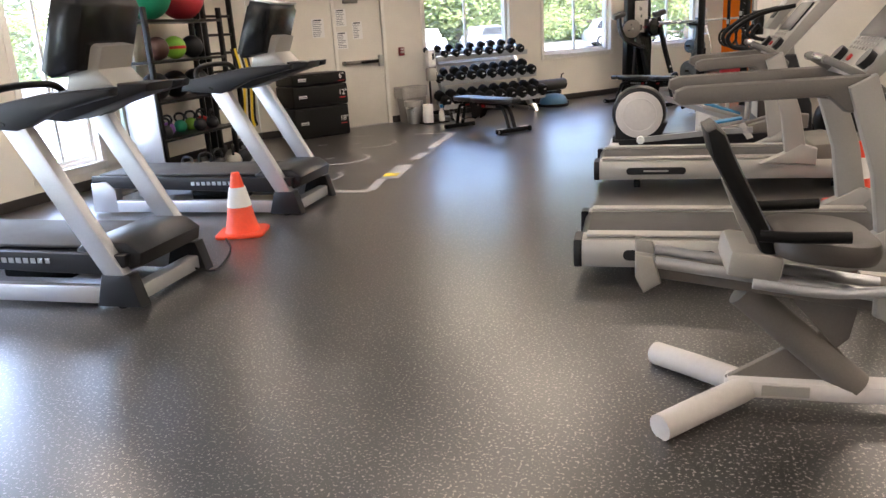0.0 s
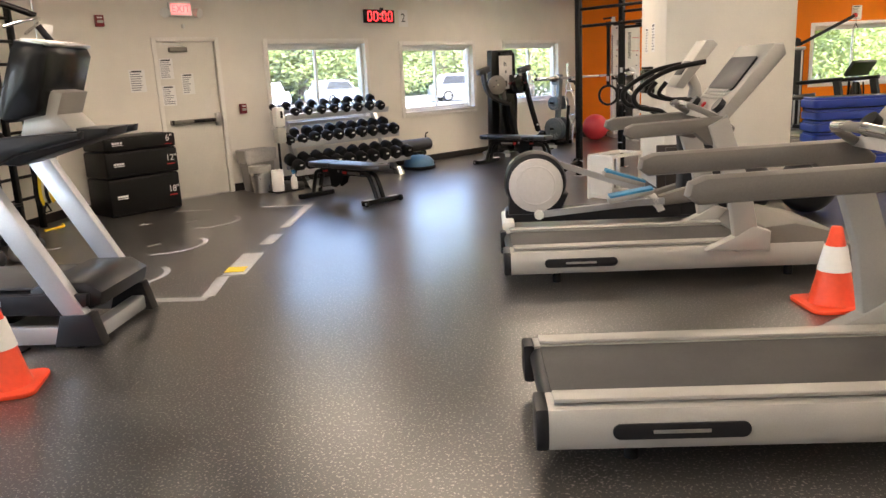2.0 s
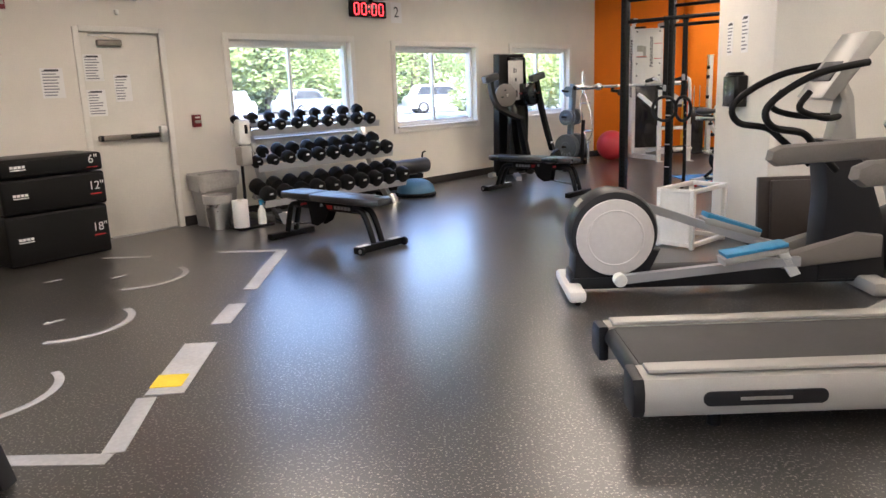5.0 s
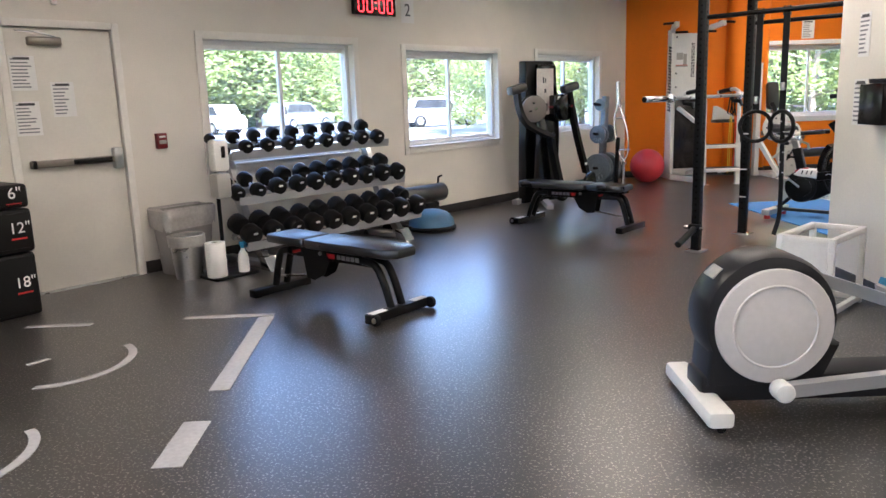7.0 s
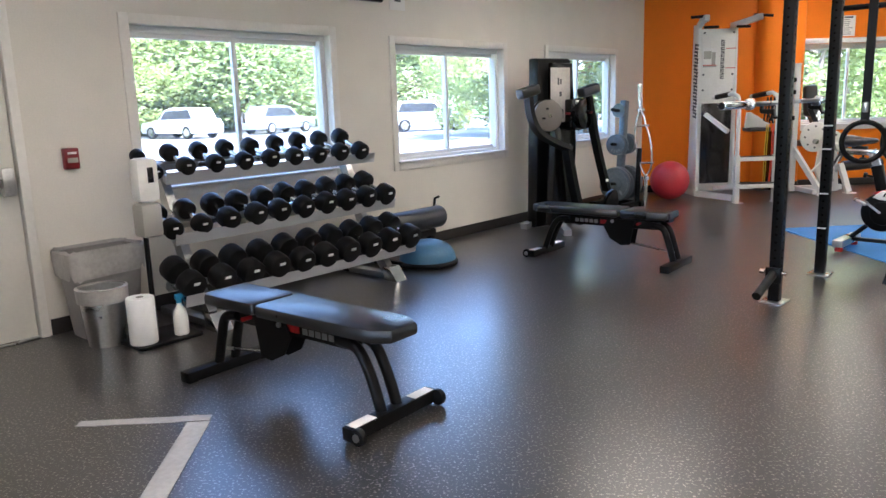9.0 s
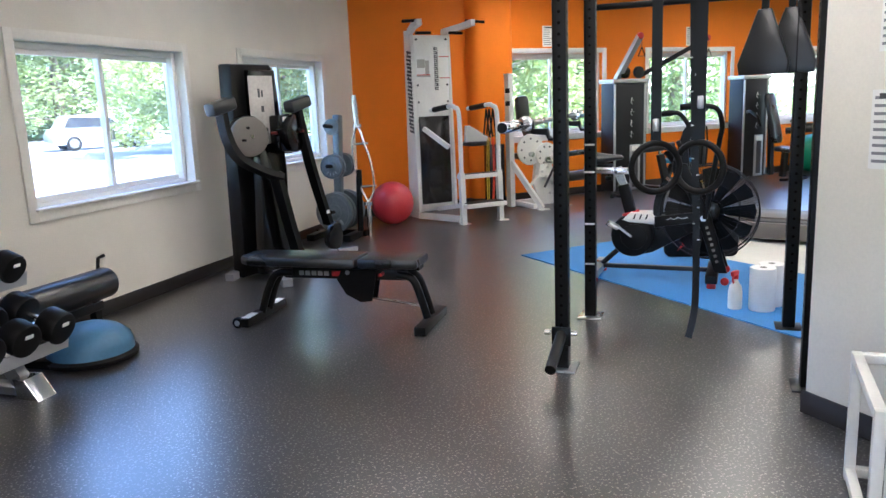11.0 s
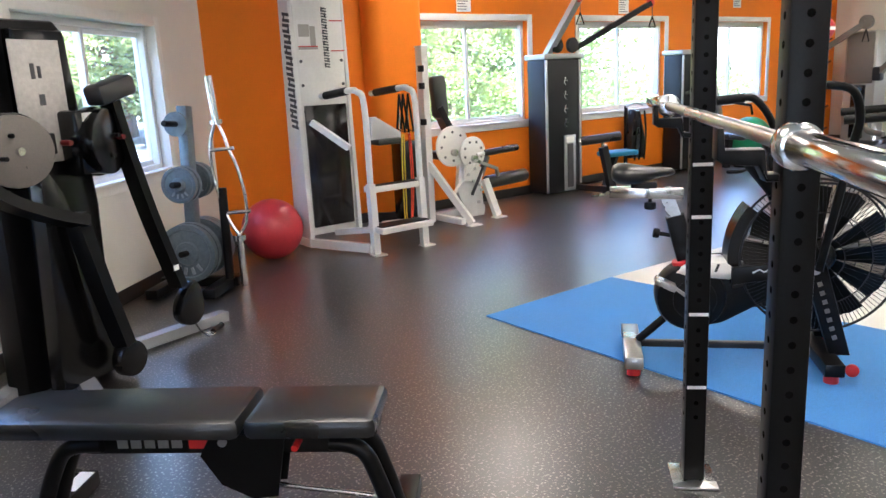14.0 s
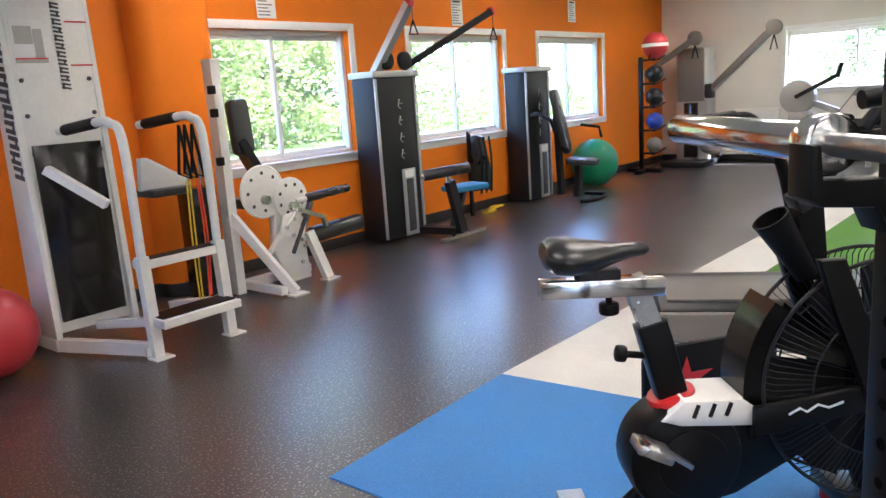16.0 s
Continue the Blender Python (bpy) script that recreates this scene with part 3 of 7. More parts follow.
# ---- treadmills by the aisle ----
def treadmill(m, label, tip=0.78):
    """A silver club treadmill; local x runs forward from its tail."""
    t = thing("treadmill", m, label, "treadmill", "silver treadmills")
    for sy in (-1, 1):
        # rounded side skirts with a dark tail cap, top rails, and inset panel
        side = Shape()
        prof = [(-0.075, -0.075), (0.065, -0.075), (0.085, -0.045), (0.085, 0.03), (0.06, 0.075), (-0.075, 0.085)]
        mm = Matrix.Translation((1.06, sy * 0.315, 0.160)) @ Matrix(((0, 0, 1, 0), (sy, 0, 0, 0), (0, 1, 0, 0), (0, 0, 0, 1)))
        s = part("side_skirt", Shape().slab(prof, mm, 2.06, bevel=0.012), SILVER, t)
        part("tail_cap", Shape().slab([(x * 1.03, y * 1.03) for x, y in prof], Matrix.Translation((0.015, 0, 0)) @ Matrix.Translation((0, sy * 0.315, 0.160)) @ mm.to_3x3().to_4x4(), 0.05, bevel=0.012), CHAR, s)
        part("side_badge", Shape().slab(rounded(0.48, 0.06, 0.028), pose(0.50, sy * 0.402, 0.160, 90), 0.012, bevel=0.003), CHAR, s)
        part("badge_line", Shape().box((0.50, sy * 0.409, 0.160), (0.2, 0.004, 0.014), bevel=0.003), STEEL, s)
        part("foot_rail", Shape().box((0.92, sy * 0.30, 0.254), (1.72, 0.085, 0.018), bevel=0.006), SILVER, t)
        up = Shape().slab([(1.30, 1.02), (1.42, 1.08), (1.58, 0.62), (1.66, 0.22), (1.50, 0.20), (1.44, 0.60)], pose(0, sy * 0.395, 0) @ SIDE, 0.075, bevel=0.014)
        part("upright", up, SILVER, t)
        part("upright_foot", Shape().slab([(1.30, 0.215), (1.72, 0.20), (1.72, 0.33), (1.60, 0.37), (1.48, 0.30)], pose(0, sy * 0.392, 0) @ SIDE, 0.095, bevel=0.018), SILVER, t)
        rail = Shape().slab([(tip, 0.985), (tip + 0.04, 0.955), (1.22, 0.975), (1.30, 0.90), (1.44, 0.875), (1.48, 1.0), (1.40, 1.075), (tip + 0.06, 1.05), (tip + 0.01, 1.03)], pose(0, sy * 0.36, 0) @ SIDE, 0.085, bevel=0.028)
        part("handrail", rail, TAUPE, t)
    part("belt", Shape().box((0.93, 0, 0.232), (1.74, 0.52, 0.022), bevel=0.008), BELT, t, "dusty black running belt")
    part("tail_roller", Shape().cyl((0.06, -0.30, 0.195), (0.06, 0.30, 0.195), 0.042, seg=18), CHAR, t)
    part("deck_underside", Shape().box((1.05, 0, 0.145), (1.9, 0.5, 0.09), bevel=0.01), CHAR, t)
    hood = Shape().slab([(1.62, 0.10), (2.28, 0.08), (2.30, 0.18), (2.16, 0.30), (1.90, 0.37), (1.70, 0.35), (1.62, 0.26)], SIDE, 0.74, bevel=0.03)
    part("motor_hood", hood, TAUPE, t)
    con = part("console", Shape().slab([(1.36, 1.05), (1.44, 1.03), (1.80, 1.44), (1.78, 1.51), (1.72, 1.51)], SIDE, 0.66, bevel=0.02), SILVER, t)
    scr = pose(1.535, 0, 1.285, 0, -52, 0)
    part("display_panel", Shape().slab(rounded(0.26, 0.5, 0.03), scr @ pose(0.06, 0, 0.0), 0.012, bevel=0.003), CHAR, con, "dark grey display panel")
    keys = Shape()
    for i in range(3):
        for j in range(8):
            keys.box((-0.14 + 0.03 * i, -0.2 + 0.057 * j, 0.008), (0.018, 0.035, 0.006), bevel=0.002)
    kb = tagged(part("key_pad", keys, SILVER, con), kind="stuff")
    kb.matrix_local = scr
    part("stop_button", Shape().cyl((0, 0, 0), (0, 0, 0.012), 0.02), RED, con).matrix_local = scr @ pose(-0.2, 0.05, 0.004)
    for sy in (-1, 1):
        part("cup_holder", Shape().cyl((1.45, sy * 0.27, 1.10), (1.39, sy * 0.27, 1.15), 0.045, 0.05), CHAR, con)
    bar = Shape().tube(smooth_path([(1.42, -0.33, 1.04), (1.28, -0.26, 1.12), (1.22, -0.1, 1.15), (1.22, 0.1, 1.15), (1.28, 0.26, 1.12), (1.42, 0.33, 1.04)]), 0.02)
    cb = part("pulse_bar", bar, TAUPE, con)
    for sy in (-1, 1):
        part("pulse_grip", Shape().cyl((1.235, sy * 0.2, 1.142), (1.218, sy * 0.06, 1.152), 0.0225), CHROME, cb)
    for x in (0.35, 1.9):
        for sy in (-1, 1):
            part("levelling_foot", Shape().cyl((x, sy * 0.28, 0), (x, sy * 0.28, 0.10), 0.028), RUBBER, t)
    return t


treadmill(pose(0.33, 4.665, 0, 0, 0, 4), "silver-grey treadmill with long taupe handrails and black belt", 0.50)
treadmill(pose(0.15, 7.055, 0, 0, 0, 4), "silver-grey treadmill with taupe handrails beside the cross-trainer")


def incline_trainer(m, label):
    """A heavy incline treadmill that faces the aisle; local x runs forward, 0 at its front foot."""
    t = thing("incline_trainer", m, label, "treadmill", "incline trainers")
    for sy in (-1, 1):
        y = sy * 0.335
        up = part("upright", Shape().slab([(-0.17, 0.16), (-0.03, 0.16), (-0.50, 1.02), (-0.66, 1.02)], pose(0, y, 0) @ SIDE, 0.075, bevel=0.012), ALU, t, "pale blue-grey aluminium upright")
        part("upright_shoe", Shape().slab([(-0.26, 0.012), (0.03, 0.012), (-0.02, 0.20), (-0.20, 0.20)], pose(0, y, 0) @ SIDE, 0.095, bevel=0.014), CHAR, up)
        part("base_rail", Shape().box((-0.98, y, 0.075), (1.5, 0.06, 0.105), bevel=0.012), ALU, t)
        part("deck_side", Shape().slab([(-1.95, 0.24), (-0.22, 0.19), (-0.05, 0.24), (-0.04, 0.31), (-1.95, 0.34)], pose(0, y * 0.99, 0) @ SIDE, 0.05, bevel=0.01), CHAR, t)
        part("arm", Shape().slab([(-0.92, 1.04), (-0.55, 1.00), (-0.30, 1.10), (0.06, 1.17), (0.07, 1.21), (-0.35, 1.20), (-0.88, 1.12)], pose(0, y, 0) @ SIDE, 0.085, bevel=0.02), CHAR, t)
        part("rear_leg", Shape().slab([(-1.98, 0.02), (-1.72, 0.02), (-1.72, 0.22), (-1.80, 0.30), (-1.96, 0.28)], pose(0, y * 0.96, 0) @ SIDE, 0.09, bevel=0.015), ALU, t)
        part("levelling_foot", Shape().cyl((-0.12, y, 0), (-0.12, y, 0.02), 0.03), RUBBER, t)
    part("belt", Shape().box((-1.0, 0, 0.335), (1.86, 0.56, 0.02), bevel=0.008), BELT, t)
    part("deck", Shape().box((-1.0, 0, 0.275), (1.9, 0.60, 0.08), bevel=0.01), CHAR, t)
    part("front_hood", Shape().slab([(-0.40, 0.33), (-0.38, 0.22), (-0.10, 0.19), (0.01, 0.23), (0.03, 0.31), (-0.06, 0.375), (-0.32, 0.375)], SIDE, 0.62, bevel=0.03), CHAR, t)
    part("cross_member", Shape().box((-0.06, 0, 0.07), (0.09, 0.62, 0.09), bevel=0.012), ALU, t)
    part("rear_axle", Shape().cyl((-1.85, -0.33, 0.14), (-1.85, 0.33, 0.14), 0.03), STEEL, t)
    part("incline_motor", Shape().box((-0.9, 0, 0.13), (0.5, 0.2, 0.12), bevel=0.02), GLOSSB, t)
    part("console_tray", Shape().slab([(-0.74, 1.05), (-0.45, 1.02), (0.10, 1.17), (0.12, 1.215), (-0.30, 1.225), (-0.72, 1.13)], SIDE, 0.26, bevel=0.02), CHAR, t)
    part("monitor_neck", Shape().slab([(-0.40, 1.18), (-0.06, 1.20), (-0.15, 1.30), (-0.10, 1.42), (-0.28, 1.46), (-0.36, 1.28)], SIDE, 0.30, bevel=0.03), SILVER, t)
    mon = part("monitor", Shape().slab([(-0.45, 1.31), (-0.40, 1.27), (-0.22, 1.30), (-0.10, 1.62), (-0.12, 1.68), (-0.28, 1.71)], SIDE, 0.50, bevel=0.03), GLOSSB, t, "black console monitor seen from behind")
    part("monitor_shelf", Shape().box((-0.17, 0, 1.690), (0.16, 0.46, 0.02), (0, 12, 0), bevel=0.008), STEEL, mon)
    part("screen", Shape().box((0, 0, 0), (0.006, 0.44, 0.34), (0, 22, 0), bevel=0.002), SMOKE, mon).matrix_local = pose(-0.372, 0, 1.51)
    grab = smooth_path([(-0.62, -0.36, 1.04), (-0.78, -0.33, 1.14), (-0.80, -0.2, 1.22), (-0.80, 0.2, 1.22), (-0.78, 0.33, 1.14), (-0.62, 0.36, 1.04)])
    part("grab_bar", Shape().tube(grab, 0.022), RUBBER, t)
    strip = Shape()
    for k in range(9):
        strip.box((-0.95 + 0.05 * k, -0.362, 0.272), (0.032, 0.004, 0.03))
    part("side_lettering", strip, STEEL, t)
    return t


incline_trainer(pose(-2.12, 5.95, 0, 0, 0, 4), "incline trainer with pale aluminium uprights and black monitor")
incline_trainer(pose(-1.97, 3.82, 0, 0, 0, 4), "incline trainer with pale aluminium uprights at the entry")


# ---- cross-trainer ----
def cross_trainer(m):
    t = thing("cross_trainer", m, "grey cross-trainer with a pale drive disc and blue pedals", "elliptical trainer")
    body = Shape().slab(circle(0.285, 40), pose(0.28, 0, 0.41) @ SIDE, 0.26, bevel=0.05)
    body.slab([(0.02, 0.12), (0.50, 0.12), (0.58, 0.30), (0.04, 0.38)], SIDE, 0.25, bevel=0.03)
    part("drive_housing", body, CHAR, t)
    for sy in (-1, 1):
        d = part("drive_disc", Shape().slab(circle(0.245, 48), pose(0.28, sy * 0.145, 0.395) @ SIDE, 0.03, bevel=0.01), DISC, t, "pale grey round disc with a raised ring")
        part("disc_ring", Shape().tube([(0.28 + 0.175 * math.cos(a), sy * 0.16, 0.395 + 0.175 * math.sin(a)) for a in np.linspace(0, 2 * math.pi, 40)[:-1]], 0.006, closed=True), DISC, d)
        ph = 0 if sy < 0 else 1
        arm = Shape().bar([(0.30, sy * 0.20, 0.135 if sy < 0 else 0.62), (0.75, sy * 0.20, 0.175 if sy < 0 else 0.46), (1.20, sy * 0.20, 0.215 if sy < 0 else 0.30), (1.42, sy * 0.20, 0.22 if sy < 0 else 0.24)], 0.05, 0.055)
        a = part("pedal_arm", arm, ALU, t)
        part("arm_hub", Shape().cyl((0.30, sy * 0.165, 0.135 if sy < 0 else 0.62), (0.30, sy * 0.245, 0.135 if sy < 0 else 0.62), 0.042, bevel=0.01), WHITEP, a)
        p = part("pedal", Shape().slab([(0.92, 0.225), (1.30, 0.30), (1.31, 0.335), (1.0, 0.30), (0.91, 0.27)] if sy < 0 else [(0.95, 0.40), (1.32, 0.29), (1.33, 0.33), (1.0, 0.45), (0.94, 0.44)], pose(0, sy * 0.24, 0) @ SIDE, 0.15, bevel=0.015), SILVER, t)
        part("pedal_pad", Shape().slab([(0.93, 0.275), (1.30, 0.338), (1.30, 0.36), (0.92, 0.30)] if sy < 0 else [(0.96, 0.445), (1.33, 0.33), (1.335, 0.35), (0.97, 0.475)], pose(0, sy * 0.24, 0) @ SIDE, 0.15, bevel=0.008), BLUE, p, "blue rubber pedal pad")
        part("pedal_hook", Shape().slab([(1.26, 0.29), (1.34, 0.29), (1.43, 0.14), (1.37, 0.12)], pose(0, sy * 0.2, 0) @ SIDE, 0.05, bevel=0.012), WHITEP, p)
        part("ramp", Shape().slab([(1.34, 0.16), (1.95, 0.22), (1.95, 0.36), (1.80, 0.38), (1.38, 0.26)], pose(0, sy * 0.13, 0) @ SIDE, 0.10, bevel=0.025), TAUPE, t)
        grip = smooth_path([(1.62, sy * 0.17, 0.78), (1.46, sy * 0.22, 0.93), (1.36, sy * 0.26, 1.02), (1.18, sy * 0.27, 1.06), (1.13, sy * 0.27, 1.16), (1.24, sy * 0.27, 1.27), (1.45, sy * 0.25, 1.37), (1.74, sy * 0.22, 1.42)])
        part("moving_handle", Shape().tube(grip, 0.022), RUBBER, t)
    part("rear_foot", Shape().box((0.02, 0, 0.055), (0.11, 0.62, 0.075), (0, 0, 0), bevel=0.022), WHITEP, t, "white rear foot bar")
    for sy in (-1, 1):
        part("wheel", Shape().cyl((0.02, sy * 0.30, 0.02), (0.02, sy * 0.26, 0.02), 0.02), RUBBER, t)
    part("front_foot", Shape().box((1.90, 0, 0.05), (0.14, 0.66, 0.09), bevel=0.022), SILVER, t)
    part("base_beam", Shape().box((0.95, 0, 0.105), (1.9, 0.20, 0.12), bevel=0.02), CHAR, t)
    part("rear_badge", Shape().box((0.075, 0, 0.60), (0.06, 0.11, 0.02), (0, -45, 0), bevel=0.004), CLEARP, t)
    part("front_column", Shape().slab([(1.58, 0.06), (2.02, 0.06), (1.98, 0.45), (1.80, 0.95), (1.56, 0.96), (1.60, 0.6)], SIDE, 0.24, bevel=0.035), CHAR, t)
    part("mast", Shape().slab([(1.62, 0.92), (1.80, 0.92), (1.76, 1.22), (1.70, 1.34), (1.62, 1.32), (1.68, 1.2)], SIDE, 0.12, bevel=0.02), SILVER, t)
    con = part("console", Shape().slab([(1.50, 1.22), (1.58, 1.20), (1.86, 1.56), (1.82, 1.60), (1.76, 1.60)], SIDE, 0.34, bevel=0.015), SILVER, t)
    part("display", Shape().box((1.655, 0, 1.435), (0.30, 0.24, 0.012), (0, -52, 0), bevel=0.003), CHAR, con)
    part("fixed_handle", Shape().tube(smooth_path([(1.70, -0.02, 1.10), (1.52, -0.18, 1.10), (1.36, -0.2, 1.16), (1.42, -0.19, 1.26)]), 0.02), RUBBER, t)
    part("fixed_handle", Shape().tube(smooth_path([(1.70, 0.02, 1.10), (1.52, 0.18, 1.10), (1.36, 0.2, 1.16), (1.42, 0.19, 1.26)]), 0.02), RUBBER, t)
    return t


cross_trainer(pose(0.12, 8.75, 0, 0, 0, 3))


# ---- recumbent cycle ----
def recumbent(m):
    t = thing("recumbent_bike", m, "grey recumbent exercise bike with sliding black seat", "exercise bike")
    part("base_beam", Shape().box((0.92, 0, 0.075), (1.24, 0.11, 0.075), bevel=0.025), DISC, t)
    for sy in (-1, 1):
        part("rear_foot", Shape().tube([(0.38, 0, 0.065), (0.34, sy * 0.05, 0.065), (0.20, sy * 0.18, 0.055), (0.06, sy * 0.31, 0.042)], 0.048, seg=14), DISC, t, "splayed pale grey rear foot")
    part("label_plate", Shape().box((0.50, -0.058, 0.08), (0.16, 0.006, 0.04)), SILVER, t)
    part("frame_tube", Shape().tube([(0.74, 0, 0.09), (0.34, 0, 0.44)], 0.058, seg=18), TAUPE, t)
    part("frame_web", Shape().slab([(0.30, 0.10), (0.78, 0.10), (0.62, 0.30), (0.48, 0.22)], SIDE, 0.03, bevel=0.005), TAUPE, t)
    part("brace", Shape().slab([(0.50, 0.42), (0.66, 0.24), (0.70, 0.28), (0.72, 0.40), (0.80, 0.46), (0.62, 0.47)], SIDE, 0.06, bevel=0.01), TAUPE, t)
    rail = part("seat_rail", Shape().slab([(0.02, 0.50), (0.78, 0.39), (0.80, 0.44), (0.04, 0.56)], SIDE, 0.10, bevel=0.01), TAUPE, t)
    for sy in (-1, 1):
        part("rail_tube", Shape().tube([(0.04, sy * 0.075, 0.565), (0.80, sy * 0.075, 0.455)], 0.022), ALU, rail)
        part("rail_end", Shape().slab([(-0.03, 0.61), (0.03, 0.60), (0.06, 0.50), (0.0, 0.46), (-0.03, 0.52)], pose(0, sy * 0.10, 0) @ SIDE, 0.05, bevel=0.015), SILVER, rail)
        part("rail_end", Shape().slab([(0.74, 0.49), (0.84, 0.48), (0.86, 0.42), (0.80, 0.37), (0.74, 0.40)], pose(0, sy * 0.10, 0) @ SIDE, 0.05, bevel=0.015), SILVER, rail)
        part("seat_handle", Shape().tube(smooth_path([(0.34, sy * 0.24, 0.55), (0.58, sy * 0.26, 0.53), (0.80, sy * 0.27, 0.555)]), 0.018), ALU, t)
        part("arm_grip", Shape().tube([(0.36, sy * 0.2, 0.70), (0.46, sy * 0.22, 0.70), (0.62, sy * 0.23, 0.705)], 0.02), RUBBER, t)
    part("carriage", Shape().box((0.36, 0, 0.575), (0.18, 0.3, 0.1), (0, 8, 0), bevel=0.025), SILVER, t)
    part("seat", Shape().slab(rounded(0.34, 0.42, 0.12), pose(0.58, 0, 0.635, 0, 5, 0), 0.085, bevel=0.03), SEATG, t, "dark taupe padded seat")
    part("backrest", Shape().slab([(0.385, 0.60), (0.43, 0.615), (0.40, 0.71), (0.345, 0.82), (0.285, 0.94), (0.25, 1.02), (0.218, 1.045), (0.188, 1.03), (0.21, 0.94), (0.285, 0.80), (0.35, 0.68)], SIDE, 0.27, bevel=0.02), COVERB, t, "black padded backrest")
    part("back_bracket", Shape().bar([(0.40, 0, 0.57), (0.33, 0, 0.70), (0.27, 0, 0.85)], 0.08, 0.03), SILVER, t)
    part("drive_housing", Shape().slab([(1.25, 0.10), (1.70, 0.10), (1.78, 0.35), (1.62, 0.62), (1.32, 0.58), (1.18, 0.32)], SIDE, 0.2, bevel=0.05), SILVER, t)
    part("mast", Shape().bar([(1.55, 0, 0.55), (1.62, 0, 0.95), (1.50, 0, 1.15)], 0.1, 0.07), SILVER, t)
    part("console", Shape().box((1.46, 0, 1.2), (0.05, 0.34, 0.26), (0, 35, 0), bevel=0.02), CHAR, t)
    for sy in (-1, 1):
        part("pedal", Shape().box((1.45 + sy * 0.14, sy * 0.2, 0.35), (0.12, 0.1, 0.03), bevel=0.01), RUBBER, t)
    return t


recumbent(pose(0.80, 2.98, 0, 0, 0, 4))


# ---- soft boxes by the door ----
def text_on(name, body, size, mat, parent, m, align="CENTER"):
    cu = bpy.data.curves.new(name, "FONT")
    cu.body, cu.size, cu.extrude, cu.align_x, cu.align_y = body, size, 0.001, align, "CENTER"
    tmp = bpy.data.objects.new(name, cu)
    scene.collection.objects.link(tmp)
    dg = bpy.context.evaluated_depsgraph_get()
    me = bpy.data.meshes.new_from_object(tmp.evaluated_get(dg))
    bpy.data.objects.remove(tmp)
    me.materials.clear()
    me.materials.append(mat)
    ob = new(name, me)
    ob.parent = parent
    ob.matrix_local = m
    return ob


def plyo_box(x, y, rz, z, h, words, w=0.76, d=0.62):
    b = thing("plyo_box", pose(x, y, z, 0, 0, rz), "black soft jump box marked " + words.replace('"', " inch") + ", in a stack", "plyo box", "stack of soft jump boxes")
    part("cover", Shape().box((0, 0, h / 2), (w, d, h - 0.006), bevel=0.025, seg=3), COVERB, b)
    for zz in (0.03, h - 0.03):
        part("piping", Shape().bar([(-w / 2 + 0.02, -d / 2 - 0.001, zz), (w / 2 - 0.02, -d / 2 - 0.001, zz)], 0.004, 0.006), RUBBER, b)
    face = pose(0, -d / 2 - 0.003, 0, 90)
    text_on("height_mark", words, 0.105, PAPER, b, face @ pose(w / 2 - 0.09, h / 2 + 0.02, 0))
    bars = Shape()
    bars.box((w / 2 - 0.10, -d / 2 - 0.001, h / 2 - 0.05), (0.10, 0.003, 0.012))
    part("red_mark", bars, RED, b)
    logo = Shape()
    for k in range(4):
        logo.box((-w / 2 + 0.10 + 0.032 * k, -d / 2 - 0.001, h / 2 + 0.012), (0.026, 0.003, 0.022))
    logo.box((-w / 2 + 0.15, -d / 2 - 0.001, h / 2 - 0.012), (0.125, 0.003, 0.008))
    part("maker_mark", logo, PAPER, b)
    return b


BOX = (-4.325, 10.215, 56)
plyo_box(*BOX, 0.0, 0.44, '18"', 0.88, 0.53)
plyo_box(BOX[0] + 0.012, BOX[1] - 0.01, 56.8, 0.442, 0.30, '12"', 0.89, 0.53)
plyo_box(BOX[0] + 0.022, BOX[1] - 0.02, 57.2, 0.744, 0.165, '6"', 0.88, 0.52)


# ---- dumbbell rack under the first window ----
RACK = pose(*along(1.58, 0.0), 0, 0, W_DEG)      # local x along the wall, -y into the room
rack = thing("dumbbell_rack", RACK, "three-tier grey steel dumbbell rack below the window", "dumbbell rack")
TIERS = ((-0.66, 0.22), (-0.50, 0.58), (-0.35, 0.95))
for k, (y, z) in enumerate(TIERS):
    sh = part("shelf", Shape().box((0.02, y - 0.10, z), (2.06 - 0.12 * k, 0.045, 0.05), (25, 0, 0), bevel=0.006).box((0.02, y + 0.09, z + 0.07), (2.06 - 0.12 * k, 0.045, 0.05), (25, 0, 0), bevel=0.006), STEEL, rack)
    part("shelf_lip", Shape().box((0.02, y - 0.125, z + 0.005), (2.06 - 0.12 * k, 0.006, 0.075), (12, 0, 0)), ALU, sh)
for x in (-0.80, 0.80):
    part("post", Shape().bar(smooth_path([(x, -0.70, 0.08), (x, -0.46, 0.42), (x, -0.34, 0.72), (x, -0.20, 1.04)]), 0.06, 0.08), STEEL, rack)
    part("foot", Shape().box((x, -0.46, 0.035), (0.09, 0.66, 0.05), bevel=0.01), STEEL, rack)
    part("foot_plate", Shape().slab([(-0.86, 0.0), (-0.72, 0.0), (-0.70, 0.11), (-0.78, 0.11)], pose(x, 0, 0) @ Matrix(((0, 0, 1, 0), (1, 0, 0, 0), (0, 1, 0, 0), (0, 0, 0, 1))), 0.12, bevel=0.006), CHROME, rack)


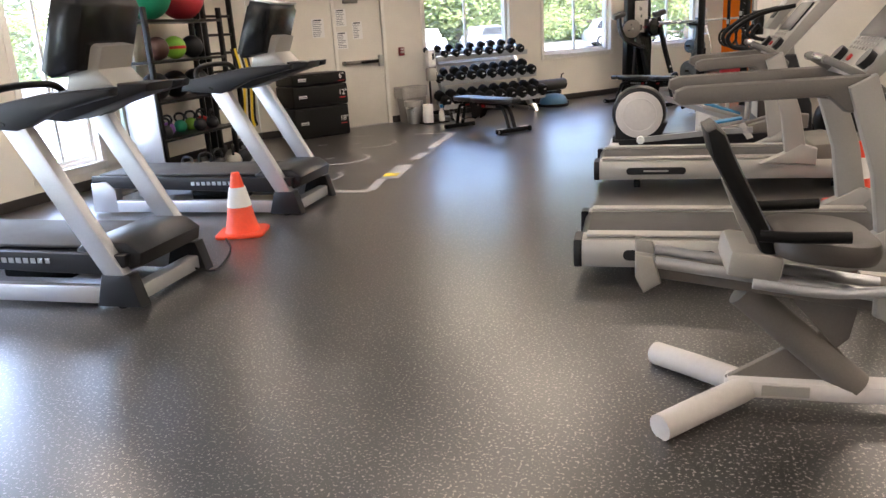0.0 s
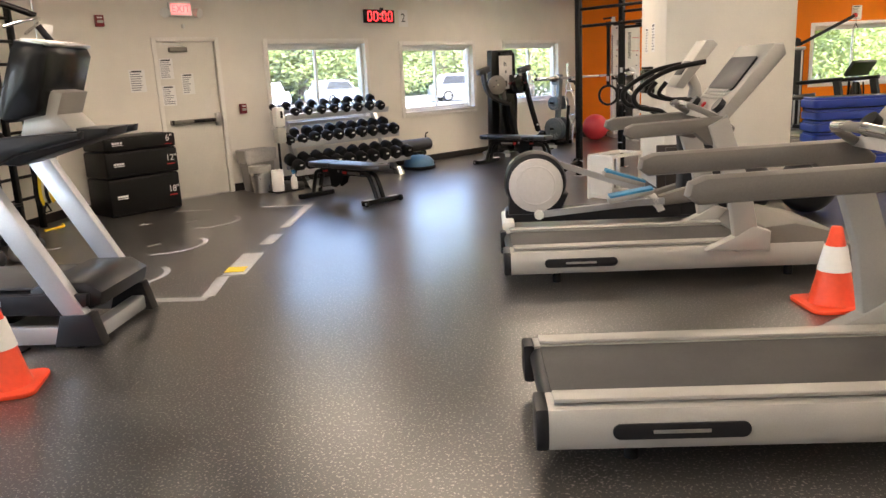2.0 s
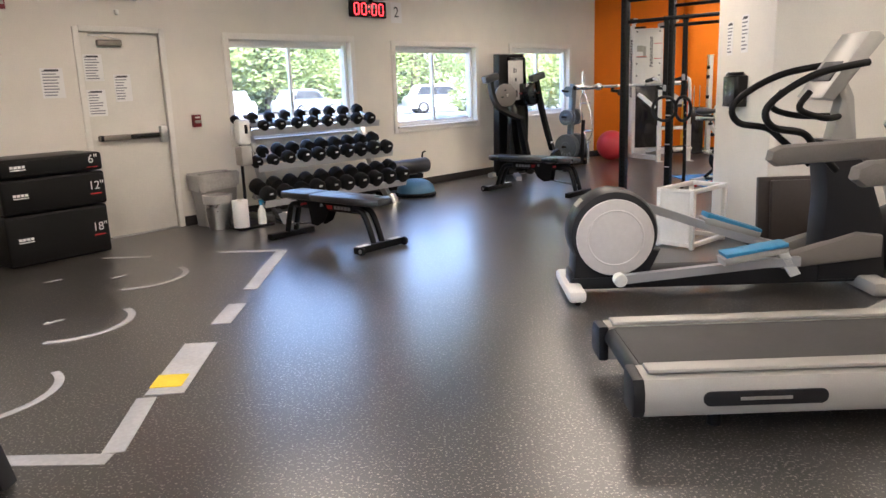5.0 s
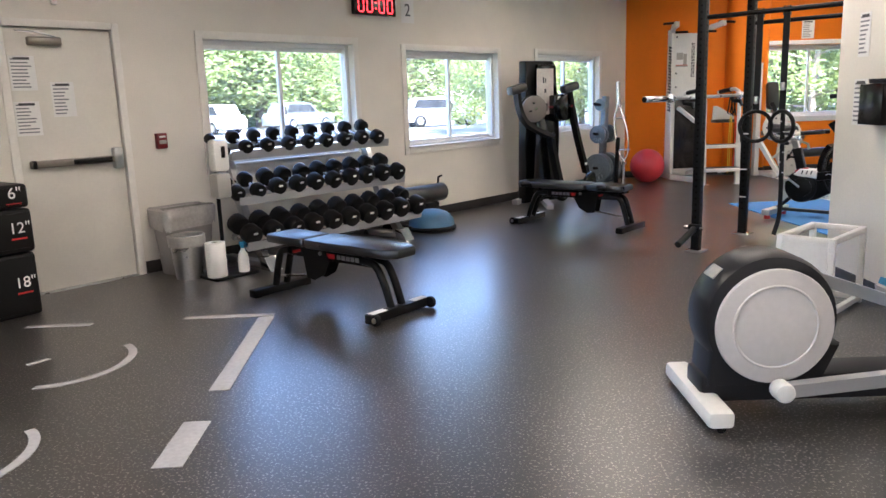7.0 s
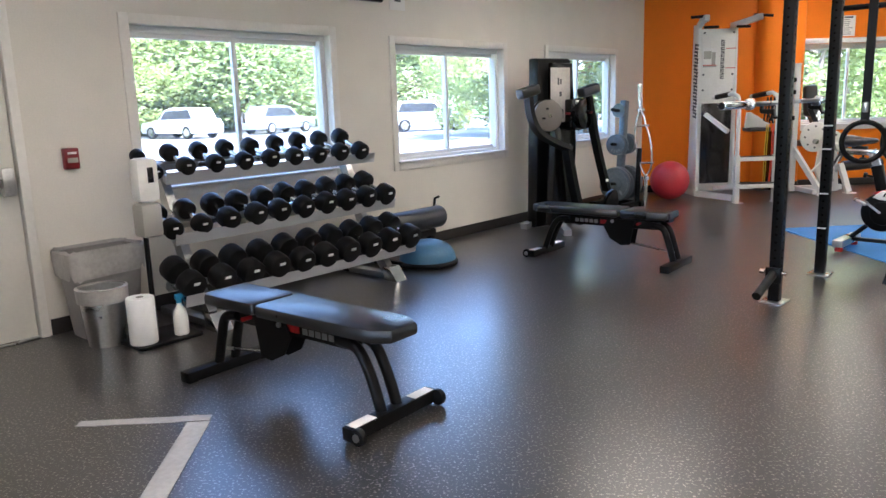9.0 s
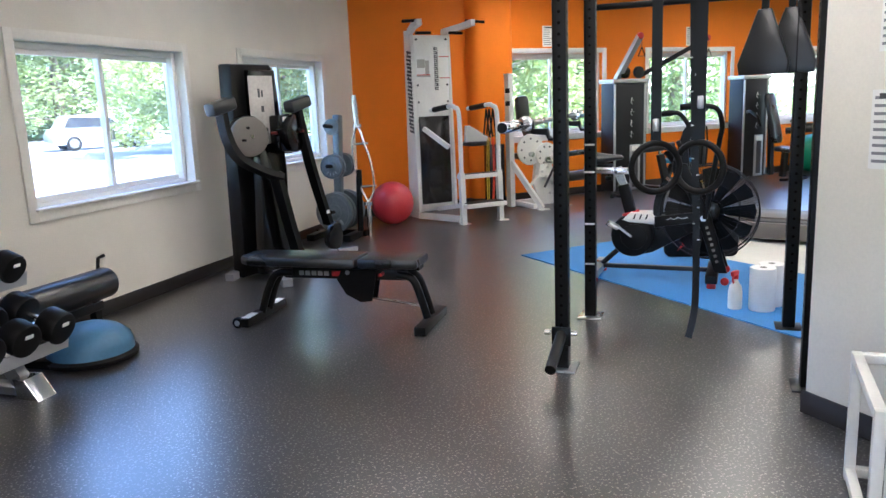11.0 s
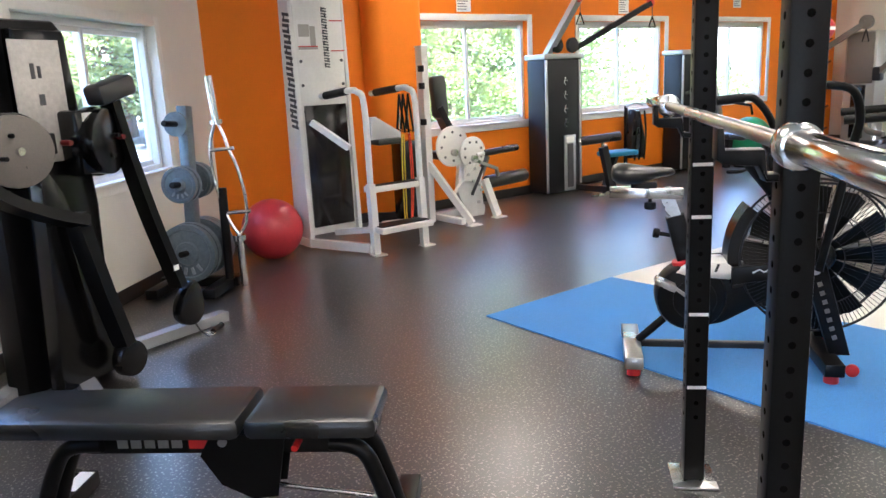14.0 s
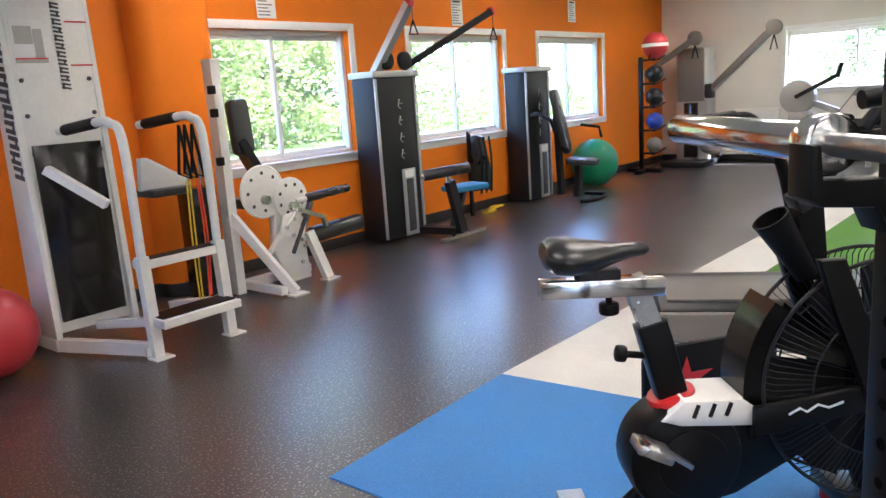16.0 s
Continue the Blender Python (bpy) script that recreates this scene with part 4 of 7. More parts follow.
def dumbbell(m, r, half):
    """A rubber hex-style dumbbell; local y is its axis."""
    d = thing("dumbbell", m, "black round-head rubber dumbbell on the rack", "dumbbell", "dumbbells on the rack")
    for sy in (-1, 1):
        h = part("head", Shape().cyl((0, sy * half, 0), (0, sy * (half - r * 1.35), 0), r, seg=18, bevel=r * 0.22), RUBBER, d)
        dot = Shape().box((0.0, sy * (half + 0.0015), r * 0.35), (r * 0.5, 0.004, r * 0.22))
        part("weight_mark", dot, PAPER, h)
    part("handle", Shape().cyl((0, -half + r * 1.2, 0), (0, half - r * 1.2, 0), 0.016, seg=12), CHROME, d)
    return d


rnd = random.Random(5)
for k, (y, z) in enumerate(TIERS):
    n = (10, 10, 9)[k]
    for i in range(n):
        f = i / (n - 1)
        r = (0.083, 0.071, 0.057)[k] + 0.010 * f - (0.012 if k == 2 and i == 0 else 0) - (0.008 if k == 1 and i < 2 else 0)
        x = -0.95 + (1.93 - 0.10 * k) * f
        dumbbell(RACK @ pose(x, y - 0.005, z + 0.055 + r, 21 + rnd.uniform(-2, 2), 0, rnd.uniform(-4, 4)), r, 0.15 + 0.03 * f)


# ---- adjustable benches ----
def bench(m, label):
    """A flat adjustable bench; local x runs from the seat to the back pad."""
    b = thing("weight_bench", m, label, "bench", "adjustable benches")
    part("seat_pad", Shape().slab([(-0.62, -0.125), (-0.60, -0.14), (-0.24, -0.14), (-0.22, -0.125), (-0.22, 0.125), (-0.24, 0.14), (-0.60, 0.14), (-0.62, 0.125)], pose(0.06, 0, 0.425), 0.065, bevel=0.02), VINYLB, b)
    part("back_pad", Shape().slab([(-0.20, -0.13), (-0.18, -0.145), (0.56, -0.135), (0.64, -0.08), (0.64, 0.08), (0.56, 0.135), (-0.18, 0.145), (-0.20, 0.13)], pose(0.06, 0, 0.425), 0.065, bevel=0.02), VINYLB, b)
    part("spine", Shape().box((-0.02, 0, 0.335), (0.86, 0.07, 0.075), bevel=0.008), BLACK, b)
    part("pad_bracket", Shape().box((-0.40, 0, 0.382), (0.3, 0.10, 0.022)).box((0.15, 0, 0.382), (0.6, 0.10, 0.022)), BLACK, b)
    for sy in (-1, 1):
        part("rear_leg", Shape().tube(smooth_path([(0.34, sy * 0.045, 0.34), (0.46, sy * 0.05, 0.325), (0.53, sy * 0.05, 0.22), (0.59, sy * 0.05, 0.06)]), 0.026, seg=12), BLACK, b)
        part("front_leg", Shape().tube(smooth_path([(-0.40, sy * 0.045, 0.34), (-0.50, sy * 0.05, 0.315), (-0.55, sy * 0.05, 0.2), (-0.59, sy * 0.05, 0.06)]), 0.026, seg=12), BLACK, b)
        part("sector_plate", Shape().slab([(-0.26, 0.37), (-0.02, 0.37), (0.02, 0.30), (-0.04, 0.20), (-0.14, 0.15), (-0.22, 0.16)], pose(0, sy * 0.052, 0) @ SIDE, 0.006), BLACK, b)
        brand = Shape()
        for k in range(5):
            brand.box((0.10 + 0.045 * k, sy * 0.0365, 0.335), (0.034, 0.003, 0.03))
        part("brand_bar", brand, STEEL, b)
        part("red_stripe", Shape().box((-0.03, sy * 0.0365, 0.335), (0.18, 0.003, 0.034)), RED, b)
        part("bolt", Shape().cyl((-0.06, sy * 0.055, 0.35), (-0.06, sy * 0.066, 0.35), 0.014), STEEL, b)
        part("pop_pin", Shape().cyl((-0.30, sy * 0.04, 0.345), (-0.30, sy * 0.095, 0.345), 0.011), RED, b)
    part("strut", Shape().tube([(-0.12, 0, 0.18), (-0.58, 0, 0.12)], 0.009), STEEL, b)
    rf = part("rear_foot", Shape().box((0.605, 0, 0.04), (0.065, 0.55, 0.06), bevel=0.006), BLACK, b)
    part("front_foot", Shape().box((-0.60, 0, 0.03), (0.075, 0.52, 0.055), bevel=0.006), BLACK, b)
    for sy in (-1, 1):
        part("foot_sticker", Shape().box((0.605, sy * 0.19, 0.0715), (0.055, 0.13, 0.002)), PAPER, rf)
        w = part("wheel", Shape().cyl((0.655, sy * 0.245, 0.04), (0.655, sy * 0.275, 0.04), 0.038, seg=18, bevel=0.006), RUBBER, rf)
        part("hub", Shape().cyl((0.655, sy * 0.272, 0.04), (0.655, sy * 0.279, 0.04), 0.018), STEEL, w)
        part("foot_pad", Shape().box((-0.60, sy * 0.23, 0.003), (0.07, 0.05, 0.008)), RUBBER, b)
    return b


bench(pose(-1.79, 10.54, 0, 0, 0, -36.7) @ pose(-0.06, 0, 0), "black adjustable weight bench standing flat before the dumbbells")
bench(pose(0.145, 13.50, 0, 0, 0, 143.7) @ pose(-0.06, 0, 0), "black adjustable weight bench standing flat beside the rig")


# ---- door in the window wall ----
def door():
    s0, s1, h = DOOR_0 - S_LEFT, DOOR_1 - S_LEFT, DOOR_H
    L = s1 - s0
    d = thing("door_1", wm_north @ pose((s0 + s1) / 2, 0, 0), "closed cream steel exit door with panic bar and notices", "door", kind="structure")
    fr = Shape()
    for sx in (-1, 1):
        fr.box((sx * (L / 2 + 0.028), 0.05, (h + 0.05) / 2), (0.056, 0.14, h + 0.05), bevel=0.006)
    fr.box((0, 0.05, h + 0.028), (L, 0.14, 0.056), bevel=0.006)
    part("door_frame", fr, TRIM, d)
    part("threshold", Shape().box((0, 0.04, 0.006), (L, 0.12, 0.012), bevel=0.003), STEEL, d)
    leaf = part("door_leaf", Shape().box((0, 0.045, h / 2 + 0.006), (L - 0.008, 0.045, h - 0.012), bevel=0.003), DOORP, d)
    bar = part("panic_bar", Shape().box((-0.02, -0.018, 0.985), (L - 0.16, 0.05, 0.055), bevel=0.01), ALUBAR, leaf)
    part("push_pad", Shape().box((0.12, -0.046, 0.985), (0.30, 0.016, 0.042), bevel=0.006), GLOSSB, bar)
    part("end_cap", Shape().box((-L / 2 + 0.085, -0.02, 0.985), (0.03, 0.058, 0.06), bevel=0.006), GLOSSB, bar)
    part("latch_case", Shape().box((L / 2 - 0.07, -0.02, 0.99), (0.075, 0.07, 0.17), bevel=0.015), STEEL, leaf)
    cl = part("door_closer", Shape().box((-0.12, -0.01, h - 0.10), (0.24, 0.055, 0.06), bevel=0.012), ALUBAR, leaf)
    part("closer_arm", Shape().bar([(-0.05, -0.04, h - 0.065), (-0.22, -0.12, h - 0.045), (-0.32, -0.03, h - 0.03)], 0.022, 0.008), STEEL, cl)
    for x, z, w, hh in ((-0.285, 1.655, 0.18, 0.25), (-0.29, 1.325, 0.18, 0.25), (-0.02, 1.46, 0.17, 0.26)):
        sheet_on(d, x, 0.0195, z, w, hh)
    for z in (0.25, 1.0, 1.8):
        part("hinge", Shape().cyl((-L / 2 + 0.002, 0.018, z - 0.05), (-L / 2 + 0.002, 0.018, z + 0.05), 0.008), STEEL, leaf)
    return d


def lines_shape(w, h, y, rows, rr):
    sh = Shape()
    for k in range(rows):
        ln = w * rr.uniform(0.45, 0.8)
        sh.box((-w * 0.42 + ln / 2, y, h / 2 - (k + 1) * h / (rows + 1)), (ln, 0.001, h / (rows + 1) * 0.38))
    return sh


rr = random.Random(11)


def sheet_on(parent, x, y, z, w, h):
    p = part("notice", Shape().box((0, 0, 0), (w, 0.002, h)), PAPER, parent)
    p.matrix_local = pose(x, y, z)
    part("print", lines_shape(w, h, -0.002, 9, rr), PRINT, p)
    part("heading", Shape().box((0, -0.0022, h * 0.42), (w * 0.62, 0.001, h * 0.07)), INK, p)
    return p


def notice(m, w, h, label):
    n = thing("notice", m, label, "notice", "paper notices")
    part("sheet", Shape().box((0, 0, 0), (w, 0.002, h)), PAPER, n)
    part("print", lines_shape(w, h, -0.002, 9, rr), PRINT, n)
    part("heading", Shape().box((0, -0.0022, h * 0.42), (w * 0.62, 0.001, h * 0.07)), INK, n)
    return n


door()
notice(wm_north @ pose(-1.075 - S_LEFT, -0.003, 1.52), 0.2, 0.27, "white printed notice taped to the cream wall")

# alarm pulls, clock, number card and exit sign
for s, z, w, h in ((0.31, 1.10, 0.09, 0.13), (-1.44, 2.22, 0.10, 0.13)):
    a = thing("fire_alarm", wm_north @ pose(s - S_LEFT, 0, z), "small red fire alarm box on the wall", "fire alarm", "fire alarms")
    part("body", Shape().box((0, -0.025, 0), (w, 0.05, h), bevel=0.008), DARKRED, a)
    part("handle", Shape().box((0, -0.054, -0.01), (w * 0.7, 0.012, 0.03), bevel=0.004), SILVER, a)
    part("label_strip", Shape().box((0, -0.052, 0.035), (w * 0.6, 0.004, 0.014)), PAPER, a)
clock = thing("wall_clock", wm_north @ pose(2.81 - S_LEFT, -0.02, 2.345), "black digital wall clock with red 00:00 digits", "clock")
part("case", Shape().box((0, -0.02, 0), (0.60, 0.05, 0.20), bevel=0.012), GLOSSB, clock)
digits = Shape()
for cx in (-0.205, -0.085, 0.085, 0.205):
    for sx in (-1, 1):
        for sz in (-1, 1):
            digits.box((cx + sx * 0.036, -0.047, sz * 0.034), (0.014, 0.004, 0.056), bevel=0.002)
    for sz in (-1, 1):
        digits.box((cx, -0.047, sz * 0.068), (0.056, 0.004, 0.014), bevel=0.002)
for sz in (-1, 1):
    digits.box((0, -0.047, sz * 0.03), (0.016, 0.004, 0.016), bevel=0.002)
tagged(part("digits", digits, LED, clock, "glowing red digits 00:00"), kind="stuff")
part("sensor", Shape().box((0.06, -0.02, 0.115), (0.06, 0.03, 0.03), bevel=0.006), GLOSSB, clock)
card = thing("number_card", wm_north @ pose(3.34 - S_LEFT, -0.004, 2.33), "white card with the number 2 on the wall", "sign")
part("sheet", Shape().box((0, 0, 0), (0.2, 0.003, 0.26)), PAPER, card)
text_on("number", "2", 0.19, INK, card, pose(0, -0.0035, 0, 90))
ex = thing("exit_sign", wm_north @ pose(-0.44 - S_LEFT, -0.02, 2.37), "lit white exit sign with red letters over the door", "exit sign")
part("case", Shape().box((0, -0.025, 0), (0.30, 0.05, 0.17), bevel=0.01), WHITEP, ex)
part("plate", Shape().box((0, -0.052, 0), (0.27, 0.006, 0.14), bevel=0.002), glow("exit_plate", (1.0, 0.45, 0.40), 0.04), ex)
text_on("letters", "EXIT", 0.12, LED, ex, pose(0, -0.057, 0, 90))
for sx in (-1, 1):
    h = part("emergency_lamp", Shape().cyl((sx * 0.20, -0.02, -0.03), (sx * 0.23, -0.09, -0.05), 0.05, 0.06), WHITEP, ex)
part("presence_sensor", Shape().box((0.02, -0.02, -0.2), (0.04, 0.04, 0.05), bevel=0.01), WHITEP, ex)

# ---- bins, sanitiser stand, towel roll and spray ----
BIN = along(0.34, 0.19)


def bin_big():
    b = thing("waste_bin", pose(*BIN, 0, 0, W_DEG), "large grey plastic bin with a clear liner bag", "bin")
    # a tapered four-sided tub with soft corners, open at the top
    tub, rings, k = Shape(), [(0.36, 0.24, 0.0), (0.45, 0.28, 0.50), (0.47, 0.30, 0.51), (0.47, 0.30, 0.54), (0.43, 0.26, 0.54), (0.34, 0.22, 0.02)], 24
    for w, d, z in rings:
        tub.v += [(x, y, z) for x, y in rounded(w, d, 0.05)]
    for i in range(len(rings) - 1):
        for j in range(k):
            tub.f.append((i * k + j, i * k + (j + 1) % k, (i + 1) * k + (j + 1) % k, (i + 1) * k + j))
    tub.f += [tuple(reversed(range(k))), tuple((len(rings) - 1) * k + j for j in range(k))]
    part("tub", tub, BINGREY, b)
    bag, wav = Shape(), random.Random(8)
    rim = rounded(0.49, 0.32, 0.06)
    hang = [0.40 + wav.uniform(-0.035, 0.03) for _ in rim]
    bag.v += [(x * 0.90, y * 0.86, 0.42) for x, y in rim] + [(x * 0.97, y * 0.95, 0.555 + wav.uniform(-0.006, 0.012)) for x, y in rim]
    bag.v += [(x * 1.01, y * 1.01, 0.545) for x, y in rim] + [(x * wav.uniform(0.955, 1.0), y * wav.uniform(0.95, 1.01), z) for (x, y), z in zip(rim, hang)]
    for i in range(3):
        for j in range(k):
            bag.f.append((i * k + j, i * k + (j + 1) % k, (i + 1) * k + (j + 1) % k, (i + 1) * k + j))
    part("liner_bag", bag, CLEARP, b, "crumpled translucent liner bag folded over the rim")


bin_big()
sb = thing("waste_basket", pose(*along(0.21, 0.46), 0, 0, 0), "small round silver mesh waste basket", "bin")
part("basket", Shape().lathe([(0.105, 0.0), (0.135, 0.33), (0.142, 0.335), (0.142, 0.35), (0.127, 0.35), (0.10, 0.02)], seg=28), STEEL, sb)
part("liner_bag", Shape().lathe([(0.145, 0.27), (0.15, 0.355), (0.134, 0.36), (0.115, 0.18)], seg=20), CLEARP, sb)
ST = pose(*along(0.45, 0.60), 0, 0, W_DEG)
st = thing("sanitizer_stand", ST, "floor stand with a white hand sanitizer dispenser", "dispenser")
part("base_plate", Shape().slab(rounded(0.42, 0.34, 0.03), pose(0.0, -0.04, 0.01), 0.02, bevel=0.004), BLACK, st)
part("pole", Shape().cyl((0, 0, 0.02), (0, 0, 0.92), 0.016), BLACK, st)
part("drip_tray", Shape().box((0, -0.05, 0.74), (0.13, 0.13, 0.2), bevel=0.02), SILVER, st)
dsp = part("dispenser", Shape().box((0, -0.06, 0.98), (0.14, 0.11, 0.26), bevel=0.03), WHITEP, st)
part("sensor_window", Shape().box((0.01, -0.1165, 1.01), (0.035, 0.006, 0.09), bevel=0.002), SMOKE, dsp)


def towel_roll(m, label):
    t = thing("paper_towel_roll", m, label, "paper towels", "paper towel rolls")
    part("roll", Shape().lathe([(0.02, 0.0), (0.078, 0.0), (0.081, 0.005), (0.081, 0.275), (0.078, 0.28), (0.02, 0.28)], seg=28), PAPER, t)
    part("core", Shape().cyl((0, 0, 0.275), (0, 0, 0.282), 0.021), TAUPE, t)


def spray_bottle(m, label, head):
    t = thing("spray_bottle", m, label, "spray bottle", "spray bottles")
    part("bottle", Shape().lathe([(0.04, 0.0), (0.045, 0.006), (0.045, 0.11), (0.038, 0.15), (0.016, 0.185), (0.014, 0.21)], seg=20), WHITEP, t)
    h = part("trigger_head", Shape().box((0.012, 0, 0.238), (0.075, 0.026, 0.034), bevel=0.008).cyl((0, 0, 0.2), (0, 0, 0.228), 0.018), head, t)
    part("trigger", Shape().bar([(0.03, 0, 0.225), (0.038, 0, 0.2), (0.026, 0, 0.175)], 0.014, 0.006), head, h)


towel_roll(ST @ pose(-0.13, -0.10, 0.02), "white paper towel roll standing on the stand's base plate")
spray_bottle(ST @ pose(0.10, -0.13, 0.02), "white spray bottle with blue trigger on the stand", BLUE)
towel_roll(pose(2.70, 12.36, 0.008), "white paper towel roll standing on blue turf")
towel_roll(pose(2.83, 12.42, 0.008), "second white paper towel roll on blue turf")
spray_bottle(pose(2.57, 12.46, 0.008, 0, 0, 200), "white spray bottle with red trigger on blue turf", RED)

# ---- foam roller bench and balance dome ----
RB = pose(*along(3.03, 0.32), 0, 0, W_DEG)
ro = thing("roller_bench", RB, "low black bench with a padded roll against the wall", "bench")
part("roll_pad", Shape().cyl((-0.42, -0.02, 0.34), (0.42, -0.02, 0.34), 0.10, seg=22, bevel=0.02), VINYLB, ro)
part("beam", Shape().box((0, 0, 0.2), (0.7, 0.06, 0.06), bevel=0.006), BLACK, ro)
for x in (-0.3, 0.3):
    part("leg", Shape().bar([(x, 0, 0.25), (x, 0, 0.04)], 0.05, 0.05), BLACK, ro)
    part("foot", Shape().box((x, -0.02, 0.03), (0.06, 0.44, 0.05), bevel=0.006), BLACK, ro)
part("peg", Shape().tube([(0.38, 0.02, 0.4), (0.40, 0.02, 0.50), (0.40, -0.03, 0.52)], 0.012), BLACK, ro)
bo = thing("balance_dome", pose(*along(2.95, 0.62)), "blue rubber balance dome on a black base", "balance trainer")
part("base", Shape().lathe([(0.23, 0.0), (0.26, 0.01), (0.265, 0.035), (0.25, 0.05), (0.2, 0.052)], seg=36), RUBBER, bo)
part("dome", Shape().lathe([(0.245, 0.05), (0.24, 0.10), (0.22, 0.14), (0.17, 0.185), (0.10, 0.21), (0.02, 0.22)], seg=36), material("blue_grey_dome", (0.06, 0.16, 0.27), 0.4, grain=0.06, stain=0.1), bo)

# ---- rig with barbell, rings and straps ----
P1, P2 = Vector((1.029, 12.026, 0)), Vector((1.67, 12.775, 0))
RX = (P2 - P1).normalized()
RN = Vector((RX.y, -RX.x, 0))               # towards the pillar
rig = thing("power_rig", Matrix.Translation(P1) @ Matrix.Rotation(math.atan2(RX.y, RX.x), 4, "Z"), "black steel training rig with holed posts", "power rack")
SPAN = (P2 - P1).length
for i, (x, y) in enumerate(((0, 0), (SPAN, 0), (0, -1.18), (SPAN, -1.18))):
    post = part("post", Shape().box((x, y, 1.36), (0.07, 0.07, 2.70), bevel=0.006), BLACK, rig)
    part("foot_plate", Shape().box((x, y, 0.006), (0.17, 0.15, 0.010), bevel=0.002), STEEL if i < 2 else BLACK, post)
    # flat dark discs on the solid posts stand for the shade inside pin holes
    holes = Shape()
    for k in range(44):
        z = 0.25 + 0.0525 * k
        holes.cyl((x - 0.0352, y, z), (x - 0.0356, y, z), 0.008, seg=8)
        holes.cyl((x, y + 0.0352, z), (x, y + 0.0356, z), 0.008, seg=8)
        holes.cyl((x, y - 0.0352, z), (x, y - 0.0356, z), 0.008, seg=8)
    tagged(part("pin_hole", holes, HOLE, post, "rows of dark pin holes"), kind="stuff")
    if i == 1:
        for z in (0.36, 0.62, 0.95, 1.12):
            part("white_mark", Shape().box((x - 0.036, y, z), (0.002, 0.062, 0.011)), PAPER, post)
for x in (0, SPAN):
    for z in (1.94, 2.15, 2.62):
        part("cross_bar", Shape().cyl((x, -0.04, z), (x, -1.14, z), 0.019) if z < 2.5 else Shape().box((x, -0.59, z), (0.06, 1.1, 0.06), bevel=0.005), BLACK, rig)
for y in (0, -1.18):
    part("top_beam", Shape().box((SPAN / 2, y, 2.62), (SPAN - 0.075, 0.06, 0.06), bevel=0.005), BLACK, rig)
for x in (0, SPAN):
    jc = part("j_hook", Shape().slab([(0.036, 1.22), (0.058, 1.22), (0.064, 1.268), (0.136, 1.268), (0.14, 1.31), (0.152, 1.31), (0.152, 1.25), (0.138, 1.24), (0.075, 1.235), (0.06, 1.205), (0.036, 1.205)][::-1], Matrix.Translation((x, 0, 0)) @ Matrix(((0, 0, 1, 0), (1, 0, 0, 0), (0, 1, 0, 0), (0, 0, 0, 1))), 0.05, bevel=0.004), BLACK, rig)
pk = part("peg_holder", Shape().box((-0.045, 0, 0.19), (0.02, 0.10, 0.1), bevel=0.004), BLACK, rig)
part("peg", Shape().tube([(-0.05, 0.0, 0.20), (-0.34, 0.0, 0.11)], 0.028, seg=16), BLACK, pk)
for z in (0.19, 0.21):
    part("bolt", Shape().cyl((-0.05, 0.055 if z < 0.2 else -0.055, 0.21), (-0.05, 0.085 if z < 0.2 else -0.085, 0.21), 0.015), CHROME, pk)
RIG = rig.matrix_world.copy()
bb = thing("barbell", RIG @ pose(SPAN / 2 - 0.15, 0.10, 1.305), "chrome olympic barbell resting on the rig's hooks", "barbell")
part("shaft", Shape().cyl((-0.70, 0, 0), (0.70, 0, 0), 0.0145, seg=16), STEEL, bb)
for sx in (-1, 1):
    sl = part("sleeve", Shape().cyl((sx * 0.70, 0, 0), (sx * 1.10, 0, 0), 0.025, seg=22, bevel=0.003), CHROME, bb)
    part("collar", Shape().cyl((sx * 0.66, 0, 0), (sx * 0.70, 0, 0), 0.036, seg=22, bevel=0.006), CHROME, sl)
    part("end_cap", Shape().cyl((sx * 1.10, 0, 0), (sx * 1.104, 0, 0), 0.021, seg=22), BLACK, sl)
for k, y in enumerate((-0.46, -0.66)):
    g = thing("gym_ring", RIG @ pose(0.0, y, 0), "black gym ring hanging on a webbing strap", "gym ring", "gym rings")
    part("ring", Shape().tube([(0.118 * math.cos(a) * (0.45 if k else -0.35), 0.118 * math.cos(a) * 0.92, 1.065 + 0.118 * math.sin(a)) for a in np.linspace(0, 2 * math.pi, 36)[:-1]], 0.016, closed=True), RUBBER, g)
    part("strap", Shape().bar([(0, 0, 1.17), (0, 0, 1.94)], 0.009, 0.048), BLACK, g)
    part("buckle", Shape().box((0, 0, 1.27 + 0.1 * k), (0.05, 0.03, 0.06), bevel=0.006), STEEL, g)
    part("strap_loop", Shape().bar([(0, -0.024, 1.9), (0, -0.024, 1.965), (0, 0.024, 1.965), (0, 0.024, 1.9)], 0.030, 0.004), BLACK, g)
lg = thing("webbing_strap", RIG @ pose(0.07, -0.68, 0), "long black webbing strap with white marks, hanging loose", "strap")
part("webbing", Shape().bar(smooth_path([(0.03, 0.065, 1.96), (0.02, 0.05, 1.4), (0.0, 0.025, 0.7), (0.0, 0.022, 0.4), (-0.01, 0.03, 0.3), (-0.03, 0.05, 0.2)]), 0.007, 0.034), BLACK, lg)
mk = Shape()
for k in range(13):
    z = 0.70 + 0.08 * k
    mk.box((0.0286 * (z - 0.7), 0.025 + 0.0357 * (z - 0.7) + (0.011 if k % 2 else -0.011), z), (0.011, 0.013, 0.006))
tagged(part("white_mark", mk, PAPER, lg), kind="stuff")
